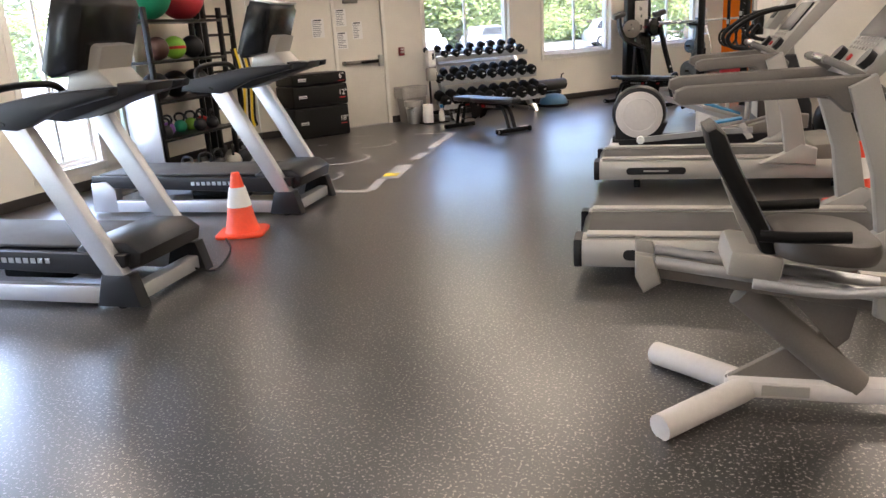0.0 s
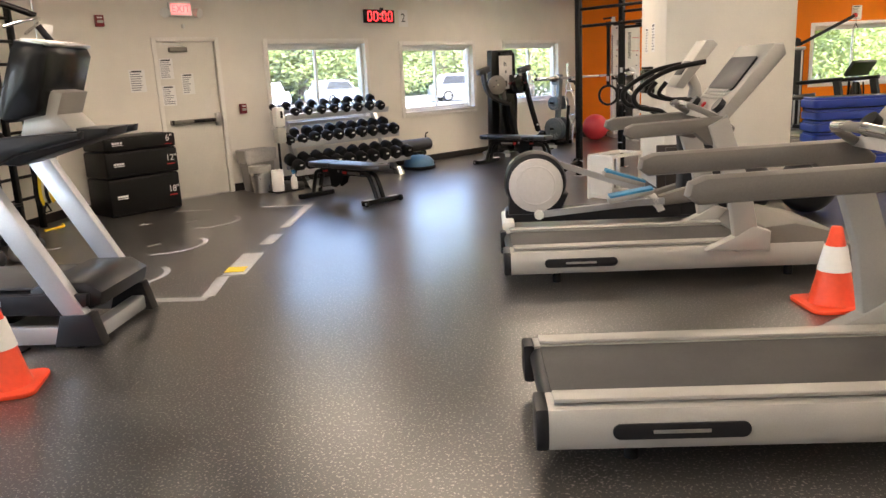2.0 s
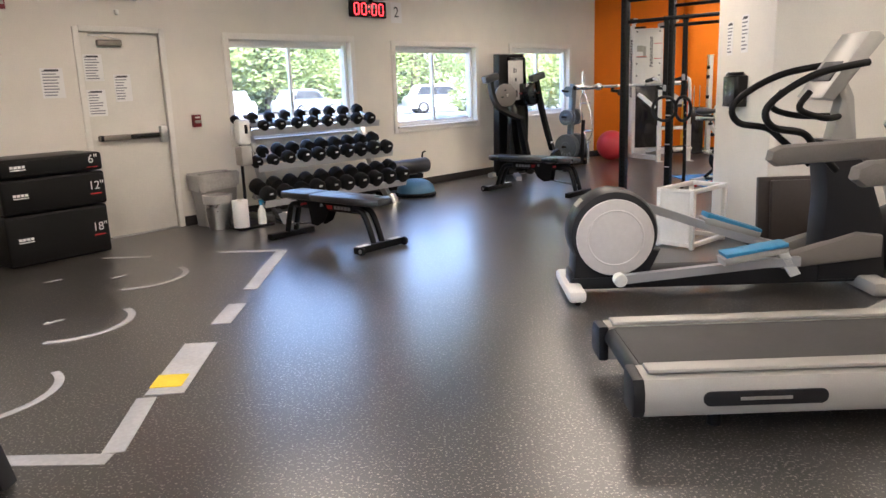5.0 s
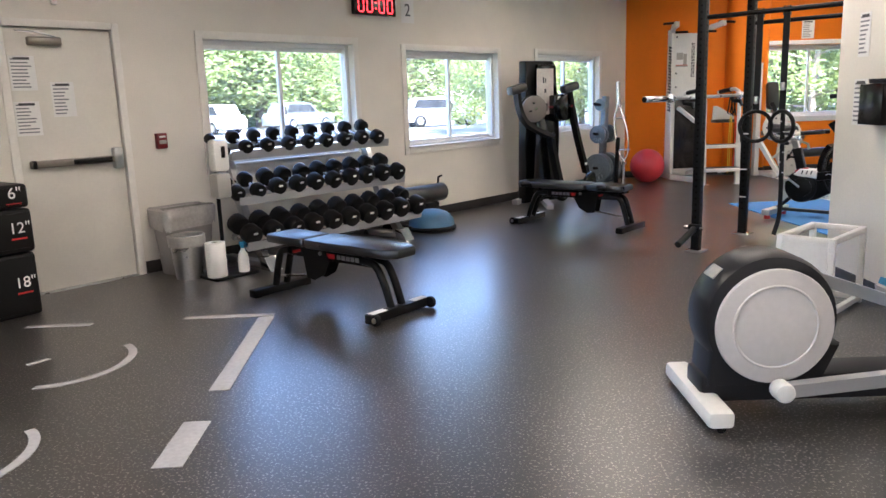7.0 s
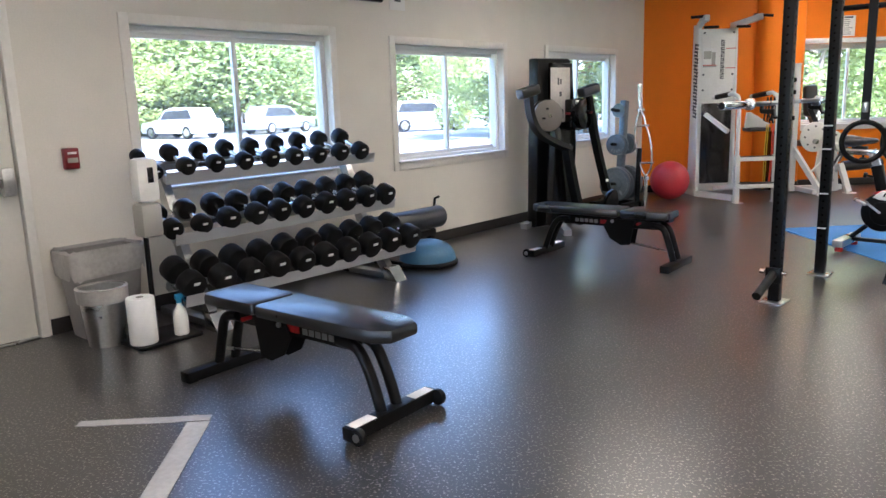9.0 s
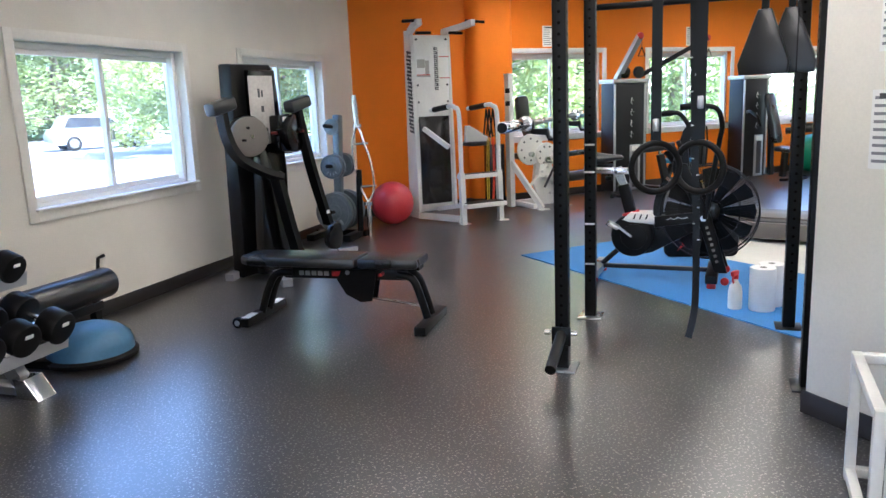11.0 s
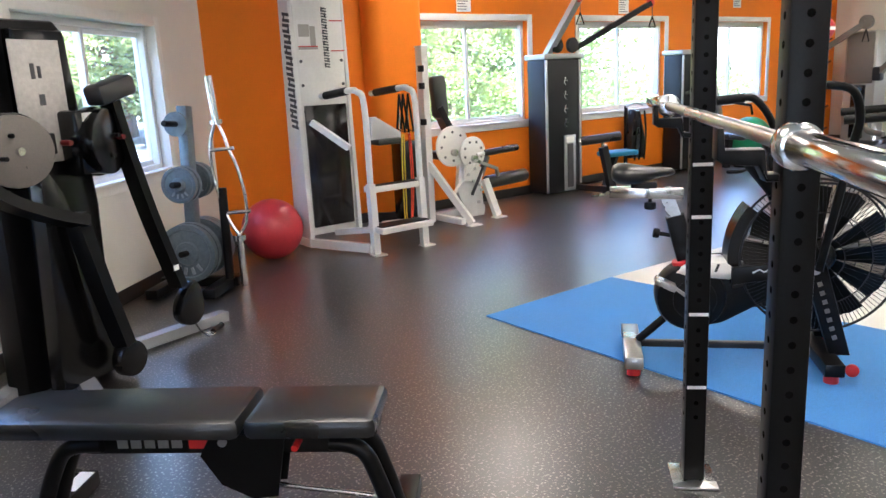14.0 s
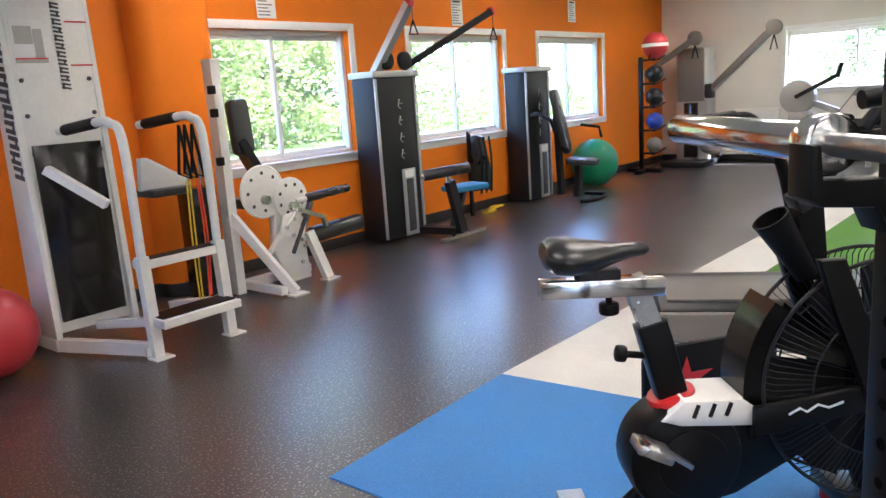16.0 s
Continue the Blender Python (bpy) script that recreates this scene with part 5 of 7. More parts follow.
for k, y in enumerate((-0.98, -1.12)):
    ab = thing("ab_sling", RIG @ pose(SPAN, y, 0, 0, 0, 75), "black padded hanging ab sling", "ab strap", "ab slings")
    part("pad", Shape().slab([(-0.13, 1.50), (0.13, 1.50), (0.14, 1.56), (0.035, 1.86), (-0.035, 1.86), (-0.14, 1.56)], SIDE, 0.05, bevel=0.012), VINYLB, ab)
    part("strap", Shape().bar([(0, 0, 1.85), (0, 0, 2.15)], 0.04, 0.008), BLACK, ab)

# ---- fan bike on the blue turf ----
AB = pose(2.32, 13.70, 0.008, 0, 0, -43)
ab = thing("fan_bike", AB, "black fan exercise bike with a caged fan wheel", "exercise bike")
for x, w in ((0.0, 0.50), (0.86, 0.56)):
    f = part("stabilizer", Shape().box((x, 0, 0.07), (0.085, w, 0.06), bevel=0.006), BLACK if x else STEEL, ab)
    for sy in (-1, 1):
        part("red_foot", Shape().cyl((x, sy * (w / 2 - 0.05), 0.0), (x, sy * (w / 2 - 0.05), 0.04), 0.032), RED, f)
for sy in (-1, 1):
    part("transport_wheel", Shape().cyl((0.95, sy * 0.2, 0.05), (0.95, sy * 0.225, 0.05), 0.029, bevel=0.006), RED, ab)
part("floor_tube", Shape().box((0.43, 0, 0.085), (0.80, 0.04, 0.03), bevel=0.006), CHAR, ab)
part("tube_strip", Shape().box((0.43, 0, 0.1015), (0.79, 0.014, 0.004)), ALUBAR, ab, "bright metal strip along the floor tube")
part("rear_strut", Shape().tube([(0.03, 0, 0.10), (0.20, 0, 0.26)], 0.02), BLACK, ab)
hs = part("crank_case", Shape().slab(circle(0.165, 32), pose(0.27, 0, 0.34) @ SIDE, 0.16, bevel=0.03).slab([(0.25, 0.50), (0.50, 0.50), (0.74, 0.45), (0.72, 0.38), (0.42, 0.21), (0.28, 0.178)], SIDE, 0.11, bevel=0.02), BLACK, ab)
part("shoulder_cover", Shape().slab([(0.19, 0.465), (0.26, 0.525), (0.42, 0.52), (0.50, 0.46), (0.46, 0.43), (0.25, 0.445)], SIDE, 0.175, bevel=0.02), WHITEP, hs)
for k in range(3):
    part("vent_slot", Shape().box((0.29 + 0.045 * k, -0.089, 0.493), (0.011, 0.003, 0.040), (0, 20, 0)), CHAR, hs)
part("crank_disc", Shape().slab(circle(0.10, 28), pose(0.285, -0.082, 0.335) @ SIDE, 0.012, bevel=0.004), BLACK, hs)
for sy in (-1, 1):
    part("crank_arm", Shape().bar([(0.27, sy * 0.10, 0.34), (0.27 + sy * 0.13, sy * 0.115, 0.34 - sy * 0.10)], 0.03, 0.014), STEEL, hs)
    part("pedal", Shape().box((0.27 + sy * 0.13, sy * 0.175, 0.34 - sy * 0.10), (0.10, 0.085, 0.028), (0, 25, 0), bevel=0.006), STEEL, hs)
part("seat_tube", Shape().slab([(0.22, 0.46), (0.31, 0.46), (0.235, 0.74), (0.15, 0.72)], SIDE, 0.065, bevel=0.01), BLACK, ab)
part("red_collar", Shape().cyl((0.255, 0, 0.495), (0.248, 0, 0.52), 0.068, seg=20, bevel=0.006), RED, ab)
part("seat_post", Shape().bar([(0.20, 0, 0.70), (0.145, 0, 0.86)], 0.045, 0.06), STEEL, ab)
part("seat_slide", Shape().box((0.06, 0, 0.84), (0.34, 0.06, 0.05), (0, 2, 0), bevel=0.004), CHROME, ab)
part("saddle_bracket", Shape().box((0.05, 0, 0.87), (0.12, 0.05, 0.04), bevel=0.006), CHAR, ab)
part("saddle", Shape().loft([(-0.10, 0.05, 0.938, 0.018), (-0.093, 0.08, 0.938, 0.034), (-0.07, 0.10, 0.936, 0.048), (-0.03, 0.105, 0.933, 0.050), (0.02, 0.088, 0.928, 0.046), (0.08, 0.050, 0.932, 0.032), (0.14, 0.032, 0.938, 0.022), (0.175, 0.024, 0.938, 0.018), (0.19, 0.010, 0.936, 0.008)]), VINYLB, ab, "black padded saddle")
part("height_knob", Shape().cyl((0.19, 0, 0.63), (0.10, 0, 0.645), 0.01).cyl((0.125, 0, 0.641), (0.095, 0, 0.646), 0.024, bevel=0.007), RUBBER, ab)
part("slide_knob", Shape().cyl((0.08, 0, 0.84), (0.08, 0, 0.77), 0.009).cyl((0.08, 0, 0.795), (0.08, 0, 0.76), 0.028, bevel=0.008), RUBBER, ab)
FC, FR = (0.825, 0.535), 0.345          # the fan wheel's hub and radius
wheel = part("fan_wheel", Shape().cyl((FC[0], -0.05, FC[1]), (FC[0], 0.05, FC[1]), 0.08, seg=24, bevel=0.01), GLOSSB, ab)
for k in range(12):
    a = 2 * math.pi * k / 12
    bl = Shape().slab([(0.06, -0.022), (0.31, -0.068), (0.325, 0.0), (0.31, 0.068), (0.06, 0.022)], pose(FC[0], 0, FC[1], 0, math.degrees(-a), 0) @ SIDE @ pose(0, 0, 0, 28, 0, 0), 0.006)
    part("fan_blade", bl, BLACK, wheel)
for sy in (-1, 1):
    cage = Shape()
    for r in (0.10, 0.215, FR):
        cage.tube([(FC[0] + r * math.cos(a), sy * (0.095 if r < FR else 0.075), FC[1] + r * math.sin(a)) for a in np.linspace(0, 2 * math.pi, 56)[:-1]], 0.006 if r == FR else 0.003, seg=6, closed=True)
    for k in range(110):
        a = 2 * math.pi * k / 110
        cage.tube([(FC[0] + q * math.cos(a), sy * y, FC[1] + q * math.sin(a)) for q, y in ((0.215, 0.098), (FR - 0.025, 0.092), (FR, 0.072))], 0.0016, seg=4)
    for k in range(36):
        a = 2 * math.pi * k / 36
        cage.tube([(FC[0] + q * math.cos(a), sy * 0.097, FC[1] + q * math.sin(a)) for q in (0.10, 0.215)], 0.0014, seg=4)
    tagged(part("cage", cage, CHAR, ab, "fine wire fan cage"), kind="stuff")
    part("front_fork", Shape().slab([(0.595, 0.90), (0.665, 0.90), (0.72, 0.76), (0.84, 0.52), (0.965, 0.09), (0.875, 0.09), (0.755, 0.47), (0.64, 0.76)], pose(0, sy * 0.118, 0) @ SIDE, 0.035, bevel=0.008), BLACK, ab)
    for k in range(7):
        part("fork_letter", Shape().box((0.815 + 0.0125 * k, sy * 0.137, 0.43 - 0.042 * k), (0.021, 0.002, 0.021), (0, -19, 0)), ALUBAR, ab)
    part("boom", Shape().slab([(0.44, 0.50), (0.80, 0.545), (0.82, 0.475), (0.44, 0.415)], pose(0, sy * 0.105, 0) @ SIDE, 0.03, bevel=0.01), BLACK, ab)
    part("boom_script", Shape().bar([(0.53, sy * 0.1215, 0.478), (0.56, sy * 0.1215, 0.494), (0.58, sy * 0.1215, 0.482), (0.61, sy * 0.1215, 0.500), (0.64, sy * 0.1215, 0.489), (0.68, sy * 0.1215, 0.502)], 0.003, 0.006), PAPER, ab, "pale script mark on the boom")
    part("axle_nut", Shape().cyl((0.79, sy * 0.13, 0.50), (0.79, sy * 0.155, 0.50), 0.022, seg=12), STEEL, ab)
# one arm stands forward and the other back, as the pedals do
for sy, way in ((-1, [(0.80, 0.50), (0.845, 0.80), (0.885, 1.06), (0.90, 1.18), (0.86, 1.29), (0.74, 1.315)]),
                (1, [(0.75, 0.50), (0.71, 0.80), (0.685, 1.02), (0.65, 1.15), (0.58, 1.245), (0.52, 1.255)])):
    end = way[-1]
    part("swing_arm", Shape().tube(smooth_path([(x, sy * (0.16 + 0.1 * (z - 0.5)), z) for x, z in way]), 0.018), BLACK, ab)
    part("hand_grip", Shape().tube([(end[0] + 0.01, sy * 0.24, end[1]), (end[0] - 0.12, sy * 0.235, end[1] - 0.01)], 0.023), RUBBER, ab)
part("rear_fender", Shape().bar([(FC[0] + (FR + 0.03) * math.cos(a), 0, FC[1] + (FR + 0.03) * math.sin(a)) for a in np.linspace(radians(142), radians(202), 14)], 0.15, 0.05), GLOSSB, ab, "black plastic fender behind the fan")
cup = part("cup_holder", Shape().lathe([(0.026, -0.11), (0.032, -0.11), (0.050, 0.085), (0.052, 0.09), (0.046, 0.09), (0.026, -0.09)], seg=22, m=pose(0.575, 0, 0.92, 0, -33, 0)), RUBBER, ab)
part("phone_slot", Shape().box((0.60, 0, 1.035), (0.035, 0.075, 0.05), (0, -28, 0), bevel=0.008), CHAR, cup)
part("console_mast", Shape().bar([(0.645, 0, 0.82), (0.625, 0, 1.02), (0.66, 0, 1.12), (0.75, 0, 1.24)], 0.07, 0.05), BLACK, ab)
cs = part("console", Shape().box((0.77, 0, 1.27), (0.03, 0.17, 0.13), (0, 40, 0), bevel=0.012), CHAR, ab)
part("display", Shape().box((0.755, 0, 1.275), (0.006, 0.12, 0.07), (0, 40, 0)), CLEARP, cs)

# ---- low step deck and mats behind the bike ----
dk = thing("curved_treadmill", pose(4.89, 13.92, 0.008, 0, 0, -58), "grey curved manual treadmill on the turf", "treadmill")
part("deck", Shape().box((0, 0, 0.12), (1.7, 0.80, 0.16), bevel=0.03), CHAR, dk)
part("belt", Shape().box((0, 0, 0.205), (1.6, 0.5, 0.02), bevel=0.006), TAUPE, dk)
for sy in (-1, 1):
    part("side_cover", Shape().slab([(-0.85, 0.04), (0.85, 0.04), (0.85, 0.30), (0.3, 0.19), (-0.5, 0.19), (-0.85, 0.19)], pose(0, sy * 0.42, 0) @ SIDE, 0.05, bevel=0.01), TAUPE, dk)
    part("upright", Shape().bar([(0.62, sy * 0.4, 0.2), (0.42, sy * 0.4, 1.05)], 0.10, 0.06), CHAR, dk)
    part("handrail", Shape().tube([(0.50, sy * 0.40, 1.08), (-0.25, sy * 0.40, 1.03)], 0.03), RUBBER, dk)
part("console", Shape().box((0.48, 0, 1.22), (0.06, 0.5, 0.25), (0, 35, 0), bevel=0.02), CHAR, dk)
mt = thing("exercise_mat", pose(3.45, 13.85, 0.008, 0, 0, -30), "black mat standing on its edge with a red figure mark", "mat")
part("mat", Shape().slab(rounded(0.62, 0.34, 0.06), pose(0, 0, 0.17, 90), 0.03, bevel=0.006), RUBBER, mt)
part("red_mark", Shape().slab([(-0.1, -0.12), (-0.02, -0.05), (0.02, -0.12), (0.05, -0.10), (0.01, 0.0), (0.1, 0.05), (0.0, 0.05), (-0.02, 0.12), (-0.05, 0.04), (-0.12, 0.02), (-0.04, -0.02)], pose(-0.10, -0.0165, 0.17, 90), 0.002), RED, mt)
part("white_mark", Shape().box((0.08, -0.0165, 0.10), (0.09, 0.002, 0.08)), PAPER, mt)

# ---- assisted chin and dip tower ----
BM = pose(2.40, 16.68, 0, 0, 0, 5)           # local x along the orange wall, y back to it
bt = thing("dip_tower", BM, "white assisted chin-up and dip machine with a weight stack", "gym machine")
tw = part("tower_face", Shape().box((-0.03, 0.66, 1.16), (0.46, 0.03, 2.08), bevel=0.006), WHITEP, bt)
sidep = Shape().slab([(0.60, 0.10), (0.90, 0.10), (0.83, 2.26), (0.66, 2.26)], pose(-0.275, 0, 0) @ Matrix(((0, 0, 1, 0), (1, 0, 0, 0), (0, 1, 0, 0), (0, 0, 0, 1))), 0.04, bevel=0.006)
part("side_panel", sidep, WHITEP, bt)
sidep2 = Shape().slab([(0.60, 0.10), (0.90, 0.10), (0.83, 2.26), (0.66, 2.26)], pose(0.215, 0, 0) @ Matrix(((0, 0, 1, 0), (1, 0, 0, 0), (0, 1, 0, 0), (0, 0, 0, 1))), 0.04, bevel=0.006)
part("side_panel", sidep2, WHITEP, bt)
for k in range(11):
    z = 1.98 - 0.088 * k
    letter = Shape()
    for off in (-0.024, 0.024):
        letter.box((-0.2975, 0.70 + 0.012 * (k % 2), z + off), (0.003, 0.125, 0.026), (9, 0, 0))
    letter.box((-0.2975, 0.665 + 0.07 * (k % 3 == 0), z), (0.003, 0.024, 0.066), (9, 0, 0))
    part("side_letter", letter, INK, bt, "black block letter shape on the side panel")
for k in range(11):
    letter = Shape()
    z = 2.04 - 0.046 * k
    for off in (-0.011, 0.011):
        letter.box((0.03, 0.643, z + off), (0.052, 0.003, 0.011), (0, 9, 0))
    letter.box((0.012 + 0.03 * (k % 2), 0.643, z), (0.012, 0.003, 0.032), (0, 9, 0))
    part("face_letter", letter, INK, bt)
pl = part("instruction_plate", Shape().box((-0.14, 0.6435, 1.83), (0.19, 0.003, 0.25)), PAPER, bt)
part("print", Shape().box((-0.17, 0.641, 1.87), (0.10, 0.002, 0.10)).box((-0.09, 0.641, 1.82), (0.05, 0.002, 0.17)).box((-0.14, 0.641, 1.725), (0.18, 0.002, 0.02)), SILVER, pl)
for x, z, w in ((-0.14, 1.74, 0.18), (0.14, 1.95, 0.13), (0.14, 1.70, 0.13)):
    part("red_line", Shape().box((x, 0.641, z), (w, 0.003, 0.009)), RED, pl)
part("stack_cover", Shape().box((-0.03, 0.632, 0.72), (0.40, 0.022, 1.06), bevel=0.004), SMOKE, bt, "smoked cover over the weight stack")
part("base_rail", Shape().box((-0.275, 0.92, 0.06), (0.05, 0.62, 0.075), bevel=0.006), WHITEP, bt)
part("corner_block", Shape().box((-0.03, 0.04, 0.045), (0.05, 0.05, 0.05)), WHITEP, bt)
part("rear_rail", Shape().box((0.1, 1.2, 0.05), (0.8, 0.06, 0.07), bevel=0.006), WHITEP, bt)
part("base_rail", Shape().bar([(-0.26, 0.62, 0.06), (-0.02, 0.03, 0.06)], 0.055, 0.075), WHITEP, bt)
for z in (2.15, 1.62, 1.42, 1.2):
    for x in (-0.22, 0.17):
        part("bolt", Shape().cyl((x, 0.645, z), (x, 0.636, z), 0.013, seg=10), INK, bt)
for x in (-0.02, 0.48):
    part("dip_rail", Shape().tube(smooth_path([(x - 0.05, 0.62, 1.32), (x - 0.02, 0.20, 1.36), (x, 0.10, 1.35), (x + 0.02, 0.03, 1.24), (x + 0.02, 0.02, 0.56)]), 0.026, seg=12), WHITEP, bt)
    part("front_leg", Shape().bar([(x + 0.02, 0.02, 0.60), (x + 0.02, 0.0, 0.01)], 0.06, 0.06), WHITEP, bt)
    part("foot_pad", Shape().box((x + 0.03, -0.02, 0.006), (0.12, 0.10, 0.012), bevel=0.003), WHITEP, bt)
    part("dip_grip", Shape().tube([(x - 0.045, 0.55, 1.327), (x - 0.025, 0.22, 1.358)], 0.033), RUBBER, bt)
    part("rear_stay", Shape().bar([(x + 0.02, 0.02, 0.22), (x, 0.62, 0.12)], 0.05, 0.05), WHITEP, bt)
for z, y, d in ((0.55, 0.06, 0.12), (0.22, -0.02, 0.24)):
    stp = part("step", Shape().box((0.25, y, z), (0.52, d, 0.05), bevel=0.006), WHITEP, bt)
    part("step_tread", Shape().box((0.25, y, z + 0.028), (0.48, d * 0.7, 0.008)), RUBBER, stp)
part("knee_arm", Shape().bar([(-0.18, 0.62, 1.11), (0.03, 0.38, 0.88)], 0.06, 0.05), WHITEP, bt)
part("knee_pad", Shape().slab([(-0.02, 0), (0.30, 0.0), (0.30, 0.05), (0.05, 0.20), (0.0, 0.2)], pose(0.30, 0.45, 0.92) @ SIDE, 0.06, bevel=0.01), WHITEP, bt)
part("knee_cushion", Shape().box((0.44, 0.45, 0.90), (0.28, 0.24, 0.05), bevel=0.015), VINYLB, bt)
for sx in (-1, 1):
    tp = part("chin_arm", Shape().bar([(-0.03 + sx * 0.22, 0.75, 2.24), (-0.03 + sx * 0.32, 0.40, 2.28), (-0.03 + sx * 0.34, 0.20, 2.30)], 0.06, 0.07), WHITEP, bt)
    part("chin_grip", Shape().tube([(-0.03 + sx * 0.30, 0.32, 2.33), (-0.03 + sx * 0.52, 0.25, 2.31)], 0.018), RUBBER, tp)
    part("chin_grip", Shape().tube([(-0.03 + sx * 0.30, 0.40, 2.20), (-0.03 + sx * 0.12, 0.38, 2.20)], 0.018), RUBBER, tp)
tb = thing("resistance_bands", BM @ pose(0.47, 0.16, 0), "yellow and orange tube bands with black handles, hung up", "resistance band")
for k, (dx, mat) in enumerate(((-0.035, YELLOW), (-0.015, YELLOW), (0.035, CONE), (0.05, CONE))):
    part("tube", Shape().tube(smooth_path([(dx, 0, 0.97), (dx * 1.3, 0.01, 0.6), (dx, 0.03, 0.14 + 0.03 * k)]), 0.0055), mat, tb)
for dx in (-0.04, 0.0, 0.05):
    part("handle", Shape().tube([(dx, 0, 1.31), (dx - 0.04, 0, 1.02), (dx + 0.04, 0, 0.98), (dx, 0, 1.30)], 0.010), RUBBER, tb)

# ---- white leg machine with its stack column ----
L2 = pose(3.85, 17.35, 0, 0, 0, 5)
lm = thing("leg_machine", L2, "white seated leg machine with round cams and black roller pads", "gym machine")
part("column", Shape().bar([(-0.42, 0.18, 0.03), (-0.42, 0.18, 1.72)], 0.07, 0.10), WHITEP, lm)
part("column_cap", Shape().box((-0.42, 0.18, 1.725), (0.085, 0.115, 0.015), bevel=0.004), WHITEP, lm)
for z in (1.52, 1.36, 1.02):
    part("column_bracket", Shape().box((-0.47, 0.13, z), (0.05, 0.04, 0.06), bevel=0.006), BLACK, lm)
part("weight_block", Shape().box((-0.60, 0.28, 0.45), (0.22, 0.16, 0.80), bevel=0.006), SMOKE, lm)
for x in (-0.65, -0.55):
    part("guide_rod", Shape().cyl((x, 0.28, 0.1), (x, 0.28, 1.22), 0.009), CHROME, lm)
part("front_stay", Shape().bar([(-0.42, 0.16, 0.62), (-0.17, -0.18, 0.02)], 0.07, 0.06), WHITEP, lm)
part("base_rail", Shape().box((0.02, 0.30, 0.05), (0.7, 0.07, 0.07), bevel=0.006).box((-0.27, 0.1, 0.05), (0.06, 0.55, 0.06), bevel=0.006), WHITEP, lm)
part("foot_pad", Shape().box((-0.17, -0.2, 0.007), (0.14, 0.1, 0.012)), WHITEP, lm)
for k, (x, z, r, y) in enumerate(((-0.16, 0.76, 0.19, 0.1), (0.06, 0.68, 0.15, 0.06))):
    cam_plate = part("cam", Shape().slab(circle(r, 32), pose(x, y, z) @ SIDE, 0.022, bevel=0.004), WHITEP, lm)
    # the cam is solid; dark dots put the shade of its holes on the face
    for j in range(8):
        a = radians(45 * j + 20 * k)
        part("cam_hole", Shape().cyl((x + 0.74 * r * math.cos(a), y - 0.0115, z + 0.74 * r * math.sin(a)), (x + 0.74 * r * math.cos(a), y - 0.0125, z + 0.74 * r * math.sin(a)), 0.014, seg=10), INK, cam_plate)
    part("cam_rim", Shape().tube([(x + r * math.cos(a), y, z + r * math.sin(a)) for a in np.linspace(0, 2 * math.pi, 33)[:-1]], 0.013, seg=6, closed=True), WHITEP, cam_plate)
    part("cam_hub", Shape().cyl((x, y - 0.05, z - 0.06), (x, y + 0.05, z - 0.06), 0.035), STEEL, cam_plate)
part("main_frame", Shape().slab([(0.0, 0.02), (0.22, 0.02), (0.16, 0.62), (0.06, 0.75), (-0.08, 0.62), (-0.12, 0.3)], pose(0, 0.12, 0) @ SIDE, 0.06, bevel=0.01), WHITEP, lm)
part("link_arm", Shape().bar([(-0.20, 0.05, 0.30), (0.08, 0.03, 0.58)], 0.05, 0.02), WHITEP, lm)
part("link_arm", Shape().bar([(0.0, 0.02, 0.26), (0.14, 0.0, 0.52)], 0.03, 0.02), INK, lm)
part("front_leg", Shape().bar([(0.17, 0.02, 0.40), (0.27, -0.05, 0.02)], 0.07, 0.06), WHITEP, lm)
part("foot_pad", Shape().box((0.28, -0.06, 0.007), (0.14, 0.1, 0.012)), WHITEP, lm)
part("seat", Shape().box((0.0, 0.30, 0.66), (0.42, 0.4, 0.08), bevel=0.02), VINYLB, lm)
part("back_post", Shape().bar([(0.02, 0.32, 0.80), (-0.14, 0.36, 1.14)], 0.20, 0.06), CHAR, lm)
part("backrest", Shape().slab(rounded(0.2, 0.42, 0.05), pose(-0.12, 0.34, 1.24, 90, 0, 0) @ pose(0, 0, 0, 0, 12, 4), 0.07, bevel=0.02), VINYLB, lm)
for x0, x1, z, r in ((0.20, 0.66, 0.66, 0.035), (0.22, 0.76, 0.36, 0.068)):
    rl = part("roller_bar", Shape().cyl((x0 - 0.1, 0.05, z - 0.01), (x0 + 0.05, 0.05, z), 0.022), WHITEP, lm)
    part("roller_pad", Shape().cyl((x0, 0.05, z), (x1, 0.05, z + 0.02), r, seg=20, bevel=0.012), VINYLB, rl)
part("bracket", Shape().bar([(0.28, 0.1, 0.62), (0.18, 0.1, 0.42)], 0.07, 0.03), TAUPE, lm)
part("gusset", Shape().slab([(-0.10, 0.42), (0.12, 0.36), (0.17, 0.50), (0.06, 0.58), (-0.06, 0.56)], pose(0, 0.03, 0) @ SIDE, 0.02, bevel=0.004), WHITEP, lm)
for x, z in ((-0.04, 0.47), (0.04, 0.52), (0.10, 0.44), (0.02, 0.40), (0.12, 0.30), (0.08, 0.18)):
    part("bolt", Shape().cyl((x, 0.02, z), (x, 0.004, z), 0.016, seg=10), STEEL, lm)
part("crank_lever", Shape().bar([(0.06, 0.0, 0.60), (0.30, -0.02, 0.50), (0.32, -0.02, 0.42)], 0.035, 0.03), STEEL, lm)

